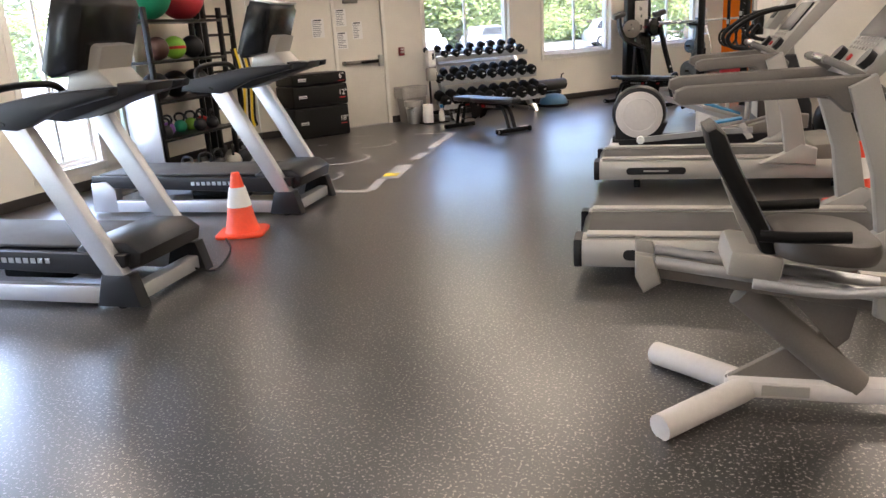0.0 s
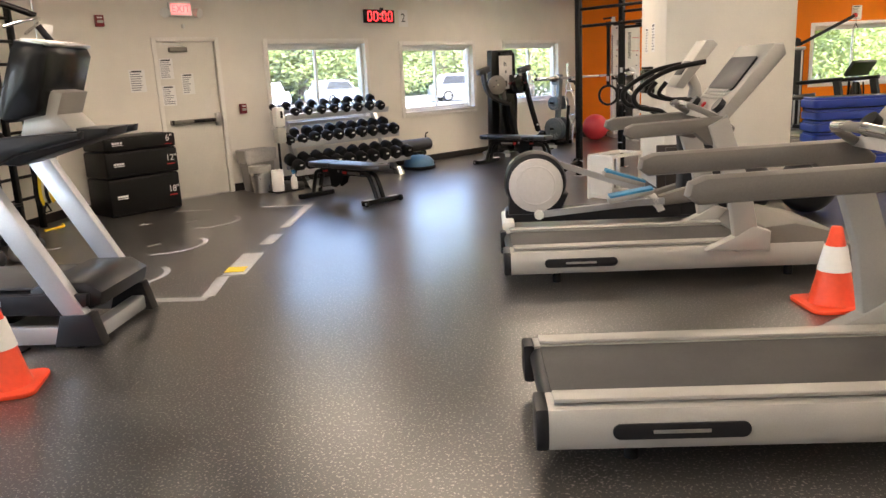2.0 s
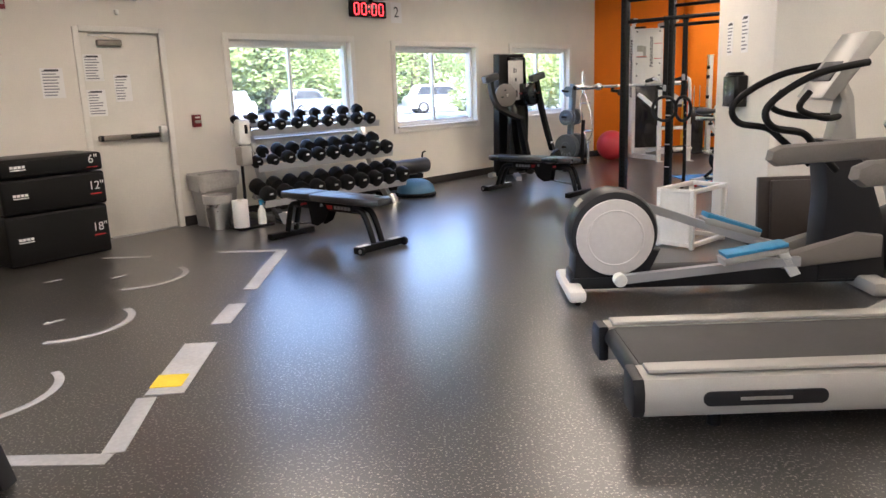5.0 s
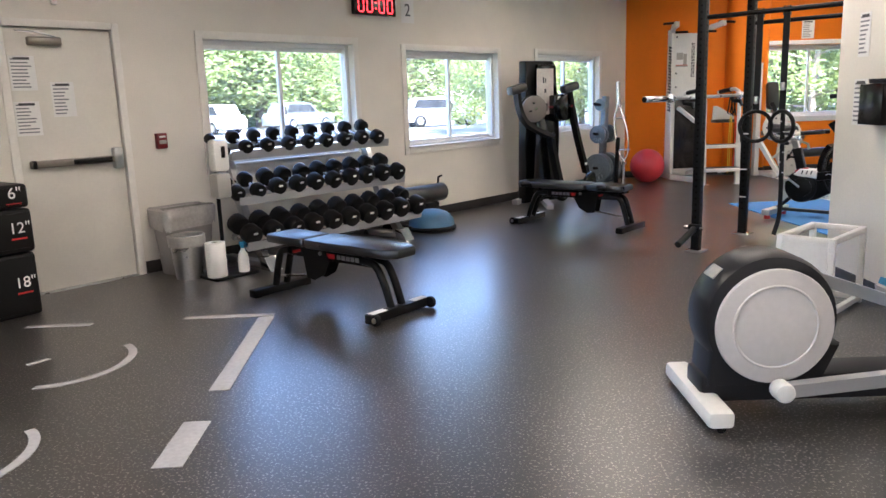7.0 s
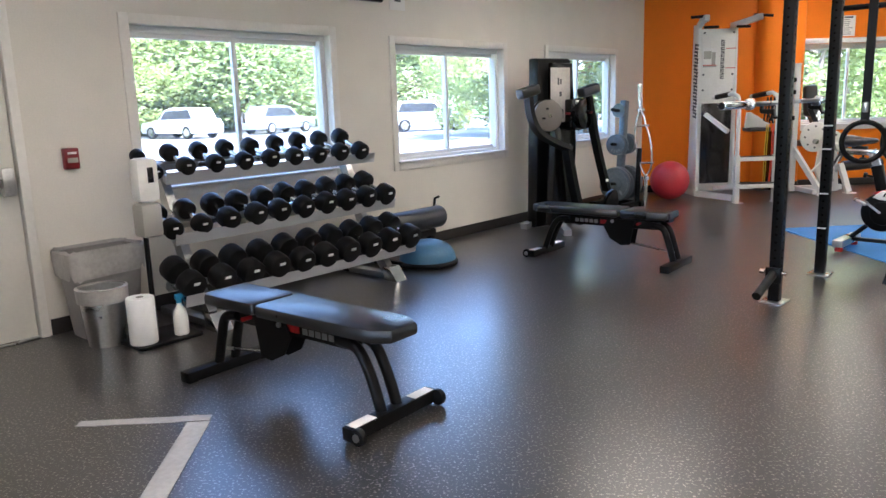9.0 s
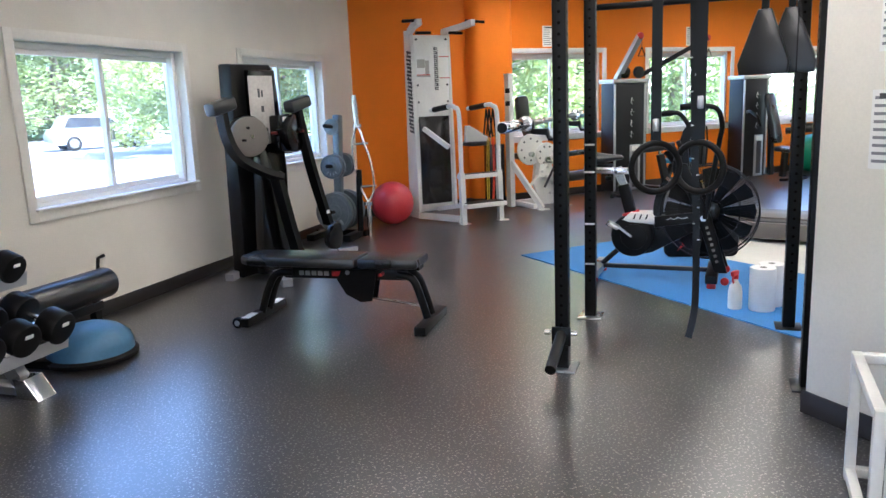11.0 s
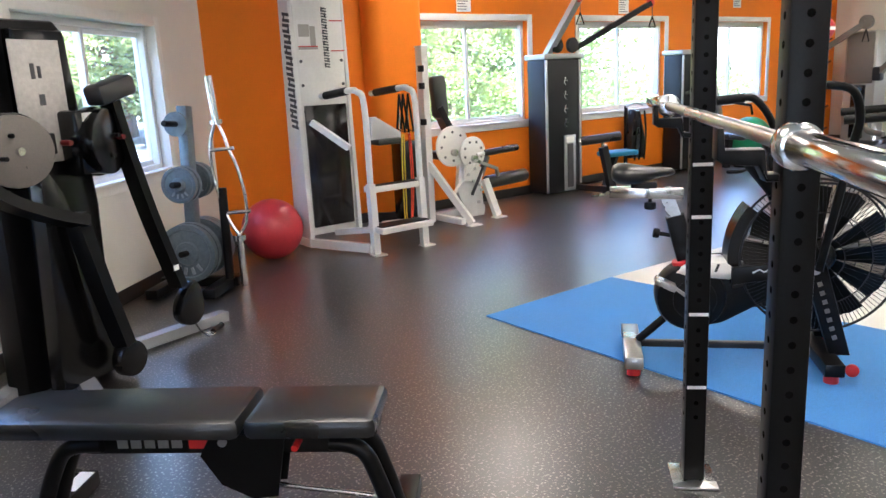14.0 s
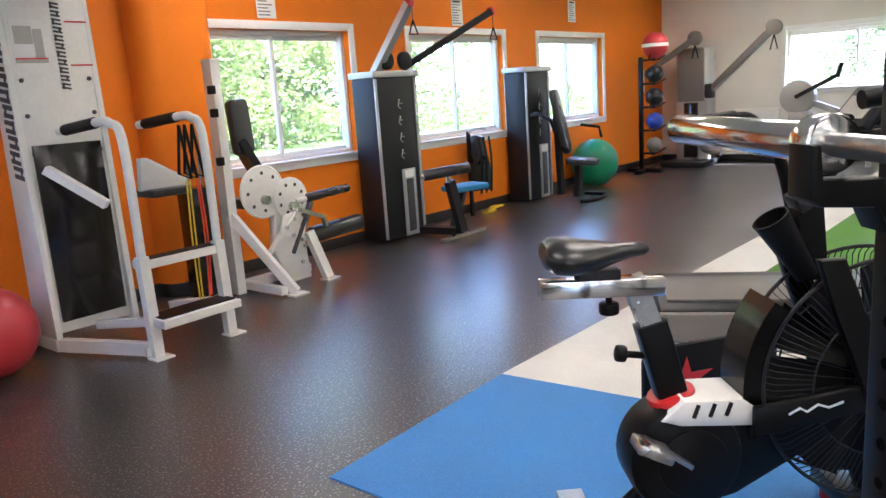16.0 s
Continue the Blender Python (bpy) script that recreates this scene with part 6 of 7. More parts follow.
# ---- red ball, plate tree with curl bar ----
solid("exercise_ball", Shape().ball((0, 0, 0.255), 0.255, 36), REDBALL, pose(1.70, 17.20, 0), "large red exercise ball resting on the floor", "exercise ball")
PT_M = pose(0.95, 16.68, 0, 0, 0, W_DEG - 90)
pt = thing("plate_tree", PT_M, "dark weight tree loaded with grey iron plates", "plate rack")
part("spine", Shape().box((0, 0, 0.70), (0.075, 0.10, 1.25), (-6, 0, 0), bevel=0.008), PLATE, pt, "blue-grey painted spine")
part("base", Shape().box((0.22, -0.14, 0.05), (0.09, 0.46, 0.07), bevel=0.008).box((-0.2, -0.14, 0.05), (0.09, 0.46, 0.07), bevel=0.008).box((0, 0.0, 0.05), (0.6, 0.08, 0.07), bevel=0.008), BLACK, pt)
part("bar_holder", Shape().cyl((0.25, -0.06, 0.08), (0.25, -0.02, 0.74), 0.032), BLACK, pt)


def weight_plate(m, r, t):
    p = thing("weight_plate", m, "round grey-blue iron weight plate on the tree", "weight plate", "plates on the tree")
    part("disc", Shape().lathe([(0.026, -t / 2), (r * 0.38, -t / 2), (r * 0.42, -t * 0.28), (r * 0.80, -t * 0.28), (r * 0.84, -t / 2), (r, -t / 2), (r, t / 2), (0.026, t / 2)], seg=36), PLATE, p)
    for k in range(4):
        a = radians(52 + 25 * k)
        bar = Shape().box((r * 0.62 * math.cos(a), r * 0.62 * math.sin(a), -t * 0.36), (r * 0.26, r * 0.11, t * 0.18), (0, 0, math.degrees(a)), bevel=0.002)
        part("raised_letter", bar, IRONPALE, p, "worn pale raised letter block")
    part("hub_ring", Shape().lathe([(0.026, -t * 0.5), (0.026, -t * 0.62), (0.040, -t * 0.62), (0.046, -t * 0.5)], seg=20), PLATE, p)


for z, r, t, side in ((0.29, 0.215, 0.05, -1), (0.29, 0.215, 0.05, 1), (0.78, 0.13, 0.035, -1), (0.78, 0.13, 0.035, 1), (1.20, 0.085, 0.025, -1)):
    part("peg", Shape().cyl((0, side * 0.04, z), (0, side * 0.26, z + 0.02), 0.022, bevel=0.004), BLACK, pt)
    for k in range(2 if side > 0 else 1):
        weight_plate(PT_M @ pose(0, side * (0.09 + 0.055 * k), z + 0.004) @ pose(0, 0, 0, 90 if side > 0 else -90, 0, 0) @ pose(0, 0, 0, 180, 0, 0), r, t)
    for k in range(1 if side < 0 and z < 1 else 0):
        weight_plate(PT_M @ pose(0, side * 0.15, z + 0.006) @ pose(0, 0, 0, -90, 0, 0), r * 0.98, t)
cb = thing("curl_bar", PT_M @ pose(0.35, -0.04, 0.0), "chrome angled curl bar standing upright", "barbell")
for rail in ([(0, 0, 0.40), (-0.06, 0, 0.50), (-0.11, 0, 0.66), (-0.145, 0, 0.86), (-0.145, 0, 1.02), (-0.12, 0, 1.12), (-0.08, 0, 1.22)],
             [(0, 0, 0.40), (0.065, 0, 0.50), (0.075, 0, 0.68), (0.04, 0, 0.88), (-0.01, 0, 1.02), (-0.035, 0, 1.12), (-0.08, 0, 1.22)]):
    part("rail", Shape().tube(smooth_path(rail, 3), 0.012), CHROME, cb)
for x0, x1, z in ((-0.15, 0.03, 1.01), (-0.07, 0.10, 0.56)):
    part("grip_rung", Shape().cyl((x0, 0, z), (x1, 0, z + 0.01), 0.013), CHROME, cb)
part("sleeve", Shape().cyl((-0.08, 0, 1.22), (-0.10, 0, 1.52), 0.025), CHROME, cb)
part("sleeve", Shape().cyl((0, 0, 0.02), (0, 0, 0.36), 0.025), CHROME, cb)
for lo, hi in (((0, 0, 0.36), (0, 0, 0.40)), ((-0.078, 0, 1.19), (-0.08, 0, 1.22))):
    part("collar", Shape().cyl(lo, hi, 0.045), CHROME, cb)

# ---- lift arm machine in front of the third window ----
FM = pose(-0.07, 15.33, 0, 0, 0, 36)    # local x along the wall, -y into the room
fm = thing("lift_machine", FM, "black cable lift machine with two padded swing arms", "gym machine")
part("tower", Shape().slab([(-0.31, 0.02), (0.26, 0.02), (0.23, 1.72), (0.17, 1.79), (-0.27, 1.79)], pose(-0.01, -0.01, 0) @ SIDE, 0.16, bevel=0.03), BLACK, fm)
part("front_shroud", Shape().slab([(-0.14, 0.05), (0.18, 0.05), (0.22, 0.9), (0.16, 1.74), (-0.12, 1.74)], pose(-0.02, -0.12, 0) @ SIDE, 0.10, bevel=0.03), GLOSSB, fm)
ip = part("instruction_plate", Shape().box((-0.05, -0.175, 1.41), (0.27, 0.006, 0.56), bevel=0.002), CLEARP, fm, "pale plate with small dark figures")
part("print", Shape().box((-0.08, -0.179, 1.55), (0.022, 0.002, 0.07)).box((-0.045, -0.179, 1.545), (0.018, 0.002, 0.055)).box((-0.05, -0.179, 1.42), (0.03, 0.002, 0.05)), INK, ip)
bars = Shape()
for k in range(9):
    bars.box((-0.262, -0.02, 0.30 + 0.028 * k), (0.004, 0.03, 0.02))
part("side_lettering", bars, PAPER, fm)
for sx in (-1, 1):
    dsc = part("pivot_disc", Shape().slab(circle(0.16, 30), pose(sx * 0.23 - 0.07, -0.26, 1.205, 0, 0, sx * 18) @ SIDE, 0.05 if sx < 0 else 0.12, bevel=0.008), TAUPE if sx < 0 else GLOSSB, fm)
    part("disc_rim", Shape().slab(circle(0.172, 30), pose(sx * 0.23 - 0.055, -0.215, 1.205, 0, 0, sx * 18) @ SIDE, 0.05, bevel=0.012), GLOSSB, dsc)
    part("disc_hub", Shape().cyl((sx * 0.23 - 0.07, -0.20, 1.205), (sx * 0.23 - 0.07, -0.30, 1.205), 0.018), CHROME, dsc)
    part("red_pin", Shape().cyl((sx * 0.16 + 0.10, -0.27, 1.22), (sx * 0.16 + 0.10, -0.325, 1.22), 0.013), DARKRED, dsc)
    for k in range(4):
        a = radians(20 + 90 * k)
        part("disc_bolt", Shape().cyl((sx * 0.23 - 0.07 + 0.075 * math.cos(a), -0.24, 1.205 + 0.075 * math.sin(a)), (sx * 0.23 - 0.07 + 0.075 * math.cos(a), -0.292 if sx < 0 else -0.327, 1.205 + 0.075 * math.sin(a)), 0.011, seg=10), BLACK, dsc)
    part("pivot_bracket", Shape().box((sx * 0.16 - 0.02, -0.2, 1.22), (0.2, 0.12, 0.1), bevel=0.01), BLACK, fm)
part("swing_arm", Shape().bar(smooth_path([(-0.58, -0.28, 1.40), (-0.56, -0.30, 1.20), (-0.48, -0.33, 1.04), (-0.30, -0.37, 0.93), (-0.12, -0.40, 0.86)]), 0.05, 0.09), BLACK, fm)
part("swing_arm", Shape().bar(smooth_path([(0.25, -0.27, 1.42), (0.30, -0.27, 1.2), (0.40, -0.28, 0.80), (0.55, -0.28, 0.36)]), 0.05, 0.09), BLACK, fm)
part("pulley_head", Shape().slab([(0.085 * math.sin(a) * (1.15 - 0.35 * math.cos(a)), 0.13 * math.cos(a)) for a in np.linspace(0, 2 * math.pi, 27)[:-1]], pose(0.615, -0.28, 0.24, 0, 18, 0) @ SIDE, 0.07, bevel=0.016), GLOSSB, fm)
part("stack_box", Shape().box((0.13, -0.235, 1.21), (0.24, 0.13, 0.31), bevel=0.02), GLOSSB, fm)
part("warning_label", Shape().box((0.09, -0.3015, 1.33), (0.09, 0.003, 0.04)), PAPER, fm)
part("sticker", Shape().box((0.50, -0.326, 0.48), (0.04, 0.003, 0.03)), PAPER, fm)
for x in (-0.58, 0.26):
    part("shoulder_pad", Shape().box((x, -0.28, 1.45), (0.24, 0.12, 0.10), (0, -14, 0), bevel=0.022), VINYLB, fm)
part("low_arm", Shape().bar([(-0.14, -0.36, 0.90), (-0.06, -0.38, 0.50), (0.0, -0.40, 0.22)], 0.06, 0.10), BLACK, fm)
part("pulley_head", Shape().slab(circle(0.09, 24), pose(0.02, -0.40, 0.14) @ SIDE, 0.07, bevel=0.012), GLOSSB, fm)
part("cover_fin", Shape().slab([(-0.28, 0.06), (0.17, 0.06), (0.19, 0.14), (0.05, 0.36), (-0.10, 0.98), (-0.17, 1.10), (-0.22, 1.06)], pose(0.0, -0.235, 0) @ SIDE, 0.10, bevel=0.012), GLOSSB, fm)
for x0, y0, x1, y1 in ((-0.25, 0.05, -0.42, 0.0), (-0.1, -0.2, -0.36, -0.62), (0.2, -0.05, 1.0, -0.20)):
    part("base_leg", Shape().bar([(x0, y0, 0.05), (x1, y1, 0.035)], 0.08, 0.06), ALU, fm)
part("cable", Shape().tube(smooth_path([(0.63, -0.28, 0.13), (0.67, -0.29, 0.05), (0.70, -0.30, 0.02)]), 0.005), INK, fm)
hd = part("pull_grip", Shape().cyl((0.76, -0.30, 0.018), (0.88, -0.27, 0.018), 0.017), RUBBER, fm)
part("grip_ring", Shape().tube([(0.03 * math.cos(a) + 0.73, 0.03 * math.sin(a) - 0.30, 0.012) for a in np.linspace(0, 6.28, 14)[:-1]], 0.005, closed=True), CHROME, hd)


# ---- traffic cones ----
def cone(m, label):
    c = thing("traffic_cone", m, label, "traffic cone", "traffic cones")
    part("base", Shape().slab(rounded(0.36, 0.36, 0.06), pose(0, 0, 0.012), 0.024, bevel=0.006), CONE, c)
    part("body", Shape().lathe([(0.135, 0.022), (0.125, 0.04), (0.032, 0.46), (0.026, 0.47), (0.018, 0.47)], seg=28), CONE, c)
    part("white_band", Shape().lathe([(0.0915, 0.215), (0.0925, 0.215), (0.0605, 0.36), (0.0595, 0.36)], seg=28), PAPER, c, "white reflective band")
    return c


cone(pose(-2.27, 5.02, 0, 0, 0, 20), "orange-red traffic cone with a white band beside the trainer")
cone(pose(2.08, 6.20, 0, 0, 0, 8), "orange-red traffic cone with a white band between treadmills")
cord = thing("extension_lead", Matrix(), "black power cord lying on the floor", "cable")
part("cord", Shape().tube(smooth_path([(-2.02, 4.05, 0.05), (-1.92, 4.12, 0.012), (-1.98, 4.35, 0.008), (-2.12, 4.62, 0.008), (-2.35, 4.9, 0.008), (-2.5, 5.2, 0.008), (-2.5, 5.55, 0.01)]), 0.007, seg=6), RUBBER, cord)

# ---- storage shelf with balls and kettlebells by the side wall ----
SH = pose(-4.62, 7.62, 0, 0, 0, 90)          # local x along the side wall, -y towards it is +
shf = thing("ball_shelf", SH, "black steel storage shelf holding balls and kettlebells", "shelf")
for x in (-0.66, 0.66):
    for y in (-0.2, 0.2):
        part("post", Shape().box((x, y, 0.9), (0.05, 0.05, 1.8), bevel=0.005), BLACK, shf)
for z in (0.42, 0.82, 1.24, 1.66):
    part("shelf_board", Shape().box((0, 0, z), (1.36, 0.46, 0.03), bevel=0.005), BLACK, shf)
part("foot", Shape().box((-0.66, 0, 0.03), (0.06, 0.6, 0.06), bevel=0.006), ALU, shf)
part("end_panel", Shape().box((-0.69, 0, 0.5), (0.02, 0.4, 0.9), bevel=0.004), ALU, shf)


def ball(name, m, r, mat, label, category, group, band=None):
    b = thing(name, m, label, category, group)
    part("skin", Shape().ball((0, 0, r), r, 24), mat, b)
    if band:
        part("grip_band", Shape().lathe([(r * 0.96, r * 0.75), (r * 1.005, r * 0.95), (r * 1.005, r * 1.05), (r * 0.96, r * 1.25)], seg=24), band, b)
    return b


ball("exercise_ball", SH @ pose(-0.34, 0, 1.675), 0.27, GREENBALL, "green exercise ball on the shelf top", "exercise ball", "balls on the shelf")
ball("exercise_ball", SH @ pose(0.26, 0, 1.675), 0.26, REDBALL, "red exercise ball on the shelf top", "exercise ball", "balls on the shelf")
MED = [material("brown_rubber", (0.07, 0.03, 0.02), 0.5, grain=0.1), YELLOW, material("lime_vinyl", (0.25, 0.5, 0.05), 0.45, grain=0.05), RUBBER, CHAR, material("purple_vinyl", (0.22, 0.08, 0.35), 0.45, grain=0.05)]
for k, (x, mi) in enumerate(((-0.30, 0), (0.0, 2), (0.32, 4))):
    ball("medicine_ball", SH @ pose(x, -0.02, 1.255), 0.125, MED[mi], "rubber medicine ball on the middle shelf", "medicine ball", "medicine balls", RED if mi == 2 else None)
for k, (x, mi) in enumerate(((-0.42, 4), (-0.08, 3), (0.30, 4))):
    ball("medicine_ball", SH @ pose(x, -0.02, 0.835), 0.15, MED[mi], "dark medicine ball with a grey band on the shelf", "medicine ball", "medicine balls", SILVER)


def kettlebell(m, r, mat, label):
    k = thing("kettlebell", m, label, "kettlebell", "kettlebells")
    part("bell", Shape().lathe([(r * 0.6, 0), (r * 0.95, r * 0.4), (r, r * 0.9), (r * 0.8, r * 1.5), (r * 0.35, r * 1.8)], seg=20), mat, k)
    part("handle", Shape().tube(smooth_path([(-r * 0.5, 0, r * 1.6), (-r * 0.75, 0, r * 2.2), (-r * 0.4, 0, r * 2.75), (r * 0.4, 0, r * 2.75), (r * 0.75, 0, r * 2.2), (r * 0.5, 0, r * 1.6)], 4), r * 0.17), CHAR, k)


for i, (x, mat, word) in enumerate(((-0.58, YELLOW, "yellow"), (-0.40, YELLOW, "yellow"), (-0.20, MED[5], "purple"), (0.02, GREENBALL, "green"), (0.22, MED[2], "lime green"), (0.44, RED, "red"), (-0.5, CHAR, "grey"), (0.12, CHAR, "grey"), (0.36, CHAR, "black"))):
    kettlebell(SH @ pose(x, 0.08 if i < 6 else -0.12, 0.436, 0, 0, 60 + 17 * i), 0.075, mat, word + " coated kettlebell on the lower shelf")
for i in range(5):
    kettlebell(pose(-4.15 + 0.03 * (i % 2), 6.95 + 0.27 * i, 0, 0, 0, 40 * i), 0.09, SILVER if i % 2 else CHAR, "grey iron kettlebell standing on the floor")

# wall bars with hung straps beyond the shelf
lad = thing("wall_bars", pose(-4.93, 9.0, 0, 0, 0, 90), "black wall bars hung with straps and bags", "wall bars")
for x in (-0.30, 0.30):
    part("post", Shape().box((x, 0, 1.15), (0.05, 0.06, 2.3), bevel=0.005), BLACK, lad)
for k in range(9):
    part("rung", Shape().cyl((-0.28, 0, 0.35 + 0.23 * k), (0.28, 0, 0.35 + 0.23 * k), 0.017), BLACK, lad)
bg = thing("strap_bundle", pose(-4.78, 9.12, 0, 0, 0, 90), "black and yellow suspension straps hanging from the bars", "suspension trainer")
for dx, mat in ((-0.12, BLACK), (-0.04, YELLOW), (0.06, BLACK), (0.13, YELLOW), (0.19, BLACK)):
    part("strap", Shape().bar(smooth_path([(dx, 0, 1.32), (dx + 0.03, -0.05, 0.9), (dx, -0.03, 0.42), (dx + 0.05, -0.02, 0.28)]), 0.045, 0.008), mat, bg)
part("handle", Shape().tube([(0.0, -0.05, 0.3), (0.06, -0.05, 0.2), (-0.06, -0.05, 0.2), (0.0, -0.05, 0.3)], 0.012), RUBBER, bg)
part("loop", Shape().tube(smooth_path([(-0.1, -0.05, 0.02), (0.1, -0.12, 0.02), (0.22, -0.05, 0.02)]), 0.015), YELLOW, bg)

cm = thing("cable_column", pose(-4.55, 8.55, 0, 0, 0, 30), "tall cable machine with chrome bars near the wall", "cable machine")
part("frame_post", Shape().box((-0.3, 0, 1.15), (0.08, 0.08, 2.3), bevel=0.008), BLACK, cm)
part("frame_post", Shape().box((-0.3, 0.5, 1.15), (0.08, 0.08, 2.3), bevel=0.008), BLACK, cm)
part("base", Shape().box((-0.3, 0.25, 0.04), (0.2, 0.7, 0.07), bevel=0.01), BLACK, cm)
part("top_arm", Shape().tube(smooth_path([(-0.3, 0.1, 2.25), (0.0, 0.1, 2.28), (0.35, 0.1, 2.15)]), 0.03), BLACK, cm)
part("chrome_bar", Shape().tube(smooth_path([(0.1, -0.35, 2.02), (0.34, -0.2, 2.10), (0.36, 0.2, 2.10), (0.2, 0.6, 2.02)]), 0.016), CHROME, cm)
part("swing_arm", Shape().tube([(0.36, 0.0, 2.05), (0.50, 0.0, 1.82)], 0.032), CHAR, cm)
part("tag", Shape().box((0.42, 0.12, 1.97), (0.09, 0.004, 0.2), (0, 12, 0)), PAPER, cm)

# ---- by the pillar ----
wf = thing("steel_step", pose(1.30, 10.25, 0, 0, 0, 47), "white steel open box frame with a black top inset", "steel frame")
for x in (-0.26, 0.26):
    for y in (-0.15, 0.15):
        part("leg", Shape().box((x, y, 0.245), (0.035, 0.035, 0.49), bevel=0.004), WHITEP, wf)
for z in (0.035, 0.472):
    for y in (-0.15, 0.15):
        part("rail", Shape().box((0, y, z), (0.485, 0.035, 0.035), bevel=0.004), WHITEP, wf)
    for x in (-0.26, 0.26):
        part("rail", Shape().box((x, 0, z), (0.035, 0.265, 0.035), bevel=0.004), WHITEP, wf)
part("panel", Shape().box((-0.272, 0, 0.255), (0.006, 0.26, 0.40)), WHITEP, wf)
part("stay", Shape().bar([(0.24, -0.13, 0.06), (0.36, -0.36, 0.03)], 0.05, 0.03), WHITEP, wf)
bp = thing("folded_mat", pose(1.98, 9.80, 0, 0, 0, 3), "dark brown folded mat leaning on the pillar", "mat")
part("panel", Shape().box((-0.08, 0, 0.30), (0.46, 0.05, 0.60), (-4, 0, 0), bevel=0.012), material("dark_brown_vinyl", (0.035, 0.026, 0.022), 0.5, grain=0.08, bump=0.1), bp)
part("panel", Shape().box((0.0, -0.06, 0.29), (0.46, 0.05, 0.58), (-5, 0, 0), bevel=0.012), material("dark_brown_vinyl_face", (0.03, 0.023, 0.02), 0.5, grain=0.08, bump=0.1), bp)
db = thing("wipe_dispenser", PIL @ pose(-0.70, -0.02, 1.24), "black wall box with a dish on its top", "dispenser")
part("box", Shape().box((0, 0, 0), (0.11, 0.26, 0.25), bevel=0.008), GLOSSB, db)
part("dish", Shape().lathe([(0.03, 0.125), (0.06, 0.13), (0.065, 0.155), (0.055, 0.155), (0.05, 0.135)], seg=20), CHAR, db)
for y, z, w, h in ((0.30, 1.68, 0.13, 0.28), (-0.03, 1.70, 0.15, 0.30), (0.30, 1.25, 0.16, 0.30)):
    notice(PIL @ pose(-0.643, y, z, 0, 0, -90), w, h, "white printed notice on the pillar")
ball("exercise_ball", pose(2.42, 9.18, 0), 0.24, CHAR, "dark grey exercise ball on the floor by the pillar", "exercise ball", "dark floor balls")
ball("exercise_ball", pose(2.92, 9.05, 0), 0.26, CHAR, "dark grey exercise ball on the floor by the pillar", "exercise ball", "dark floor balls")
BLUESTEP = material("blue_step_plastic", (0.02, 0.05, 0.32), 0.45, grain=0.06, stain=0.1)
for k in range(7):
    sp = thing("step_platform", pose(4.15 + 0.01 * (k % 2), 11.25, 0.012 + 0.135 * k, 0, 0, 4 + (k % 3)), "blue plastic step platform in a stack", "step platform", "stack of blue steps")
    part("top", Shape().slab(rounded(1.0, 0.42, 0.08), pose(0, 0, 0.115), 0.03, bevel=0.008), BLUESTEP, sp)
    part("skirt", Shape().slab(rounded(1.04, 0.46, 0.08), pose(0, 0, 0.055), 0.09, bevel=0.012), BLUESTEP, sp)
    part("top_mat", Shape().slab(rounded(0.92, 0.36, 0.06), pose(0, 0, 0.1305), 0.002), RUBBER, sp)

# ---- along the orange wall ----
def on_orange(s, off, z=0.0, rz=0.0):
    return wm_orange @ pose(s, -off, z, 0, 0, rz)


def stack_tower(m, w, label):
    """A dark weight cabinet with silver edges, pictograms and a stack slot; local -y is its front."""
    t = thing("cable_tower", m, label, "cable machine", "dark weight cabinets")
    body = part("cabinet", Shape().box((0, 0.06, 0.80), (w, 0.30, 1.56), bevel=0.03), CHAR, t)
    part("top_cap", Shape().box((0, 0.06, 1.60), (w + 0.03, 0.34, 0.06), bevel=0.012), ALU, t)
    for x in (-w / 2 + 0.02, w / 2 - 0.05):
        part("edge_strip", Shape().box((x, -0.094, 0.80), (0.035, 0.014, 1.52), bevel=0.004), ALU, body)
    part("slot_frame", Shape().box((0.08, -0.095, 0.36), (0.19, 0.016, 0.66), bevel=0.006), ALU, body)
    part("slot", Shape().box((0.08, -0.104, 0.33), (0.10, 0.006, 0.52), bevel=0.002), INK, body)
    part("slot_label", Shape().box((0.08, -0.1045, 0.64), (0.13, 0.004, 0.07)), PAPER, body)
    for k in range(4):
        pg = Shape()
        z = 1.32 - 0.16 * k
        pg.cyl((0.02, -0.093, z + 0.035), (0.02, -0.0945, z + 0.035), 0.010, seg=10).bar([(0.02, -0.0935, z + 0.025), (0.0, -0.0935, z - 0.02), (0.03, -0.0935, z - 0.05)], 0.010, 0.003)
        pg.bar([(0.0, -0.0935, z + 0.01), (0.06, -0.0935, z + 0.0)], 0.008, 0.003)
        part("pictogram", pg, PAPER, body)
    return t


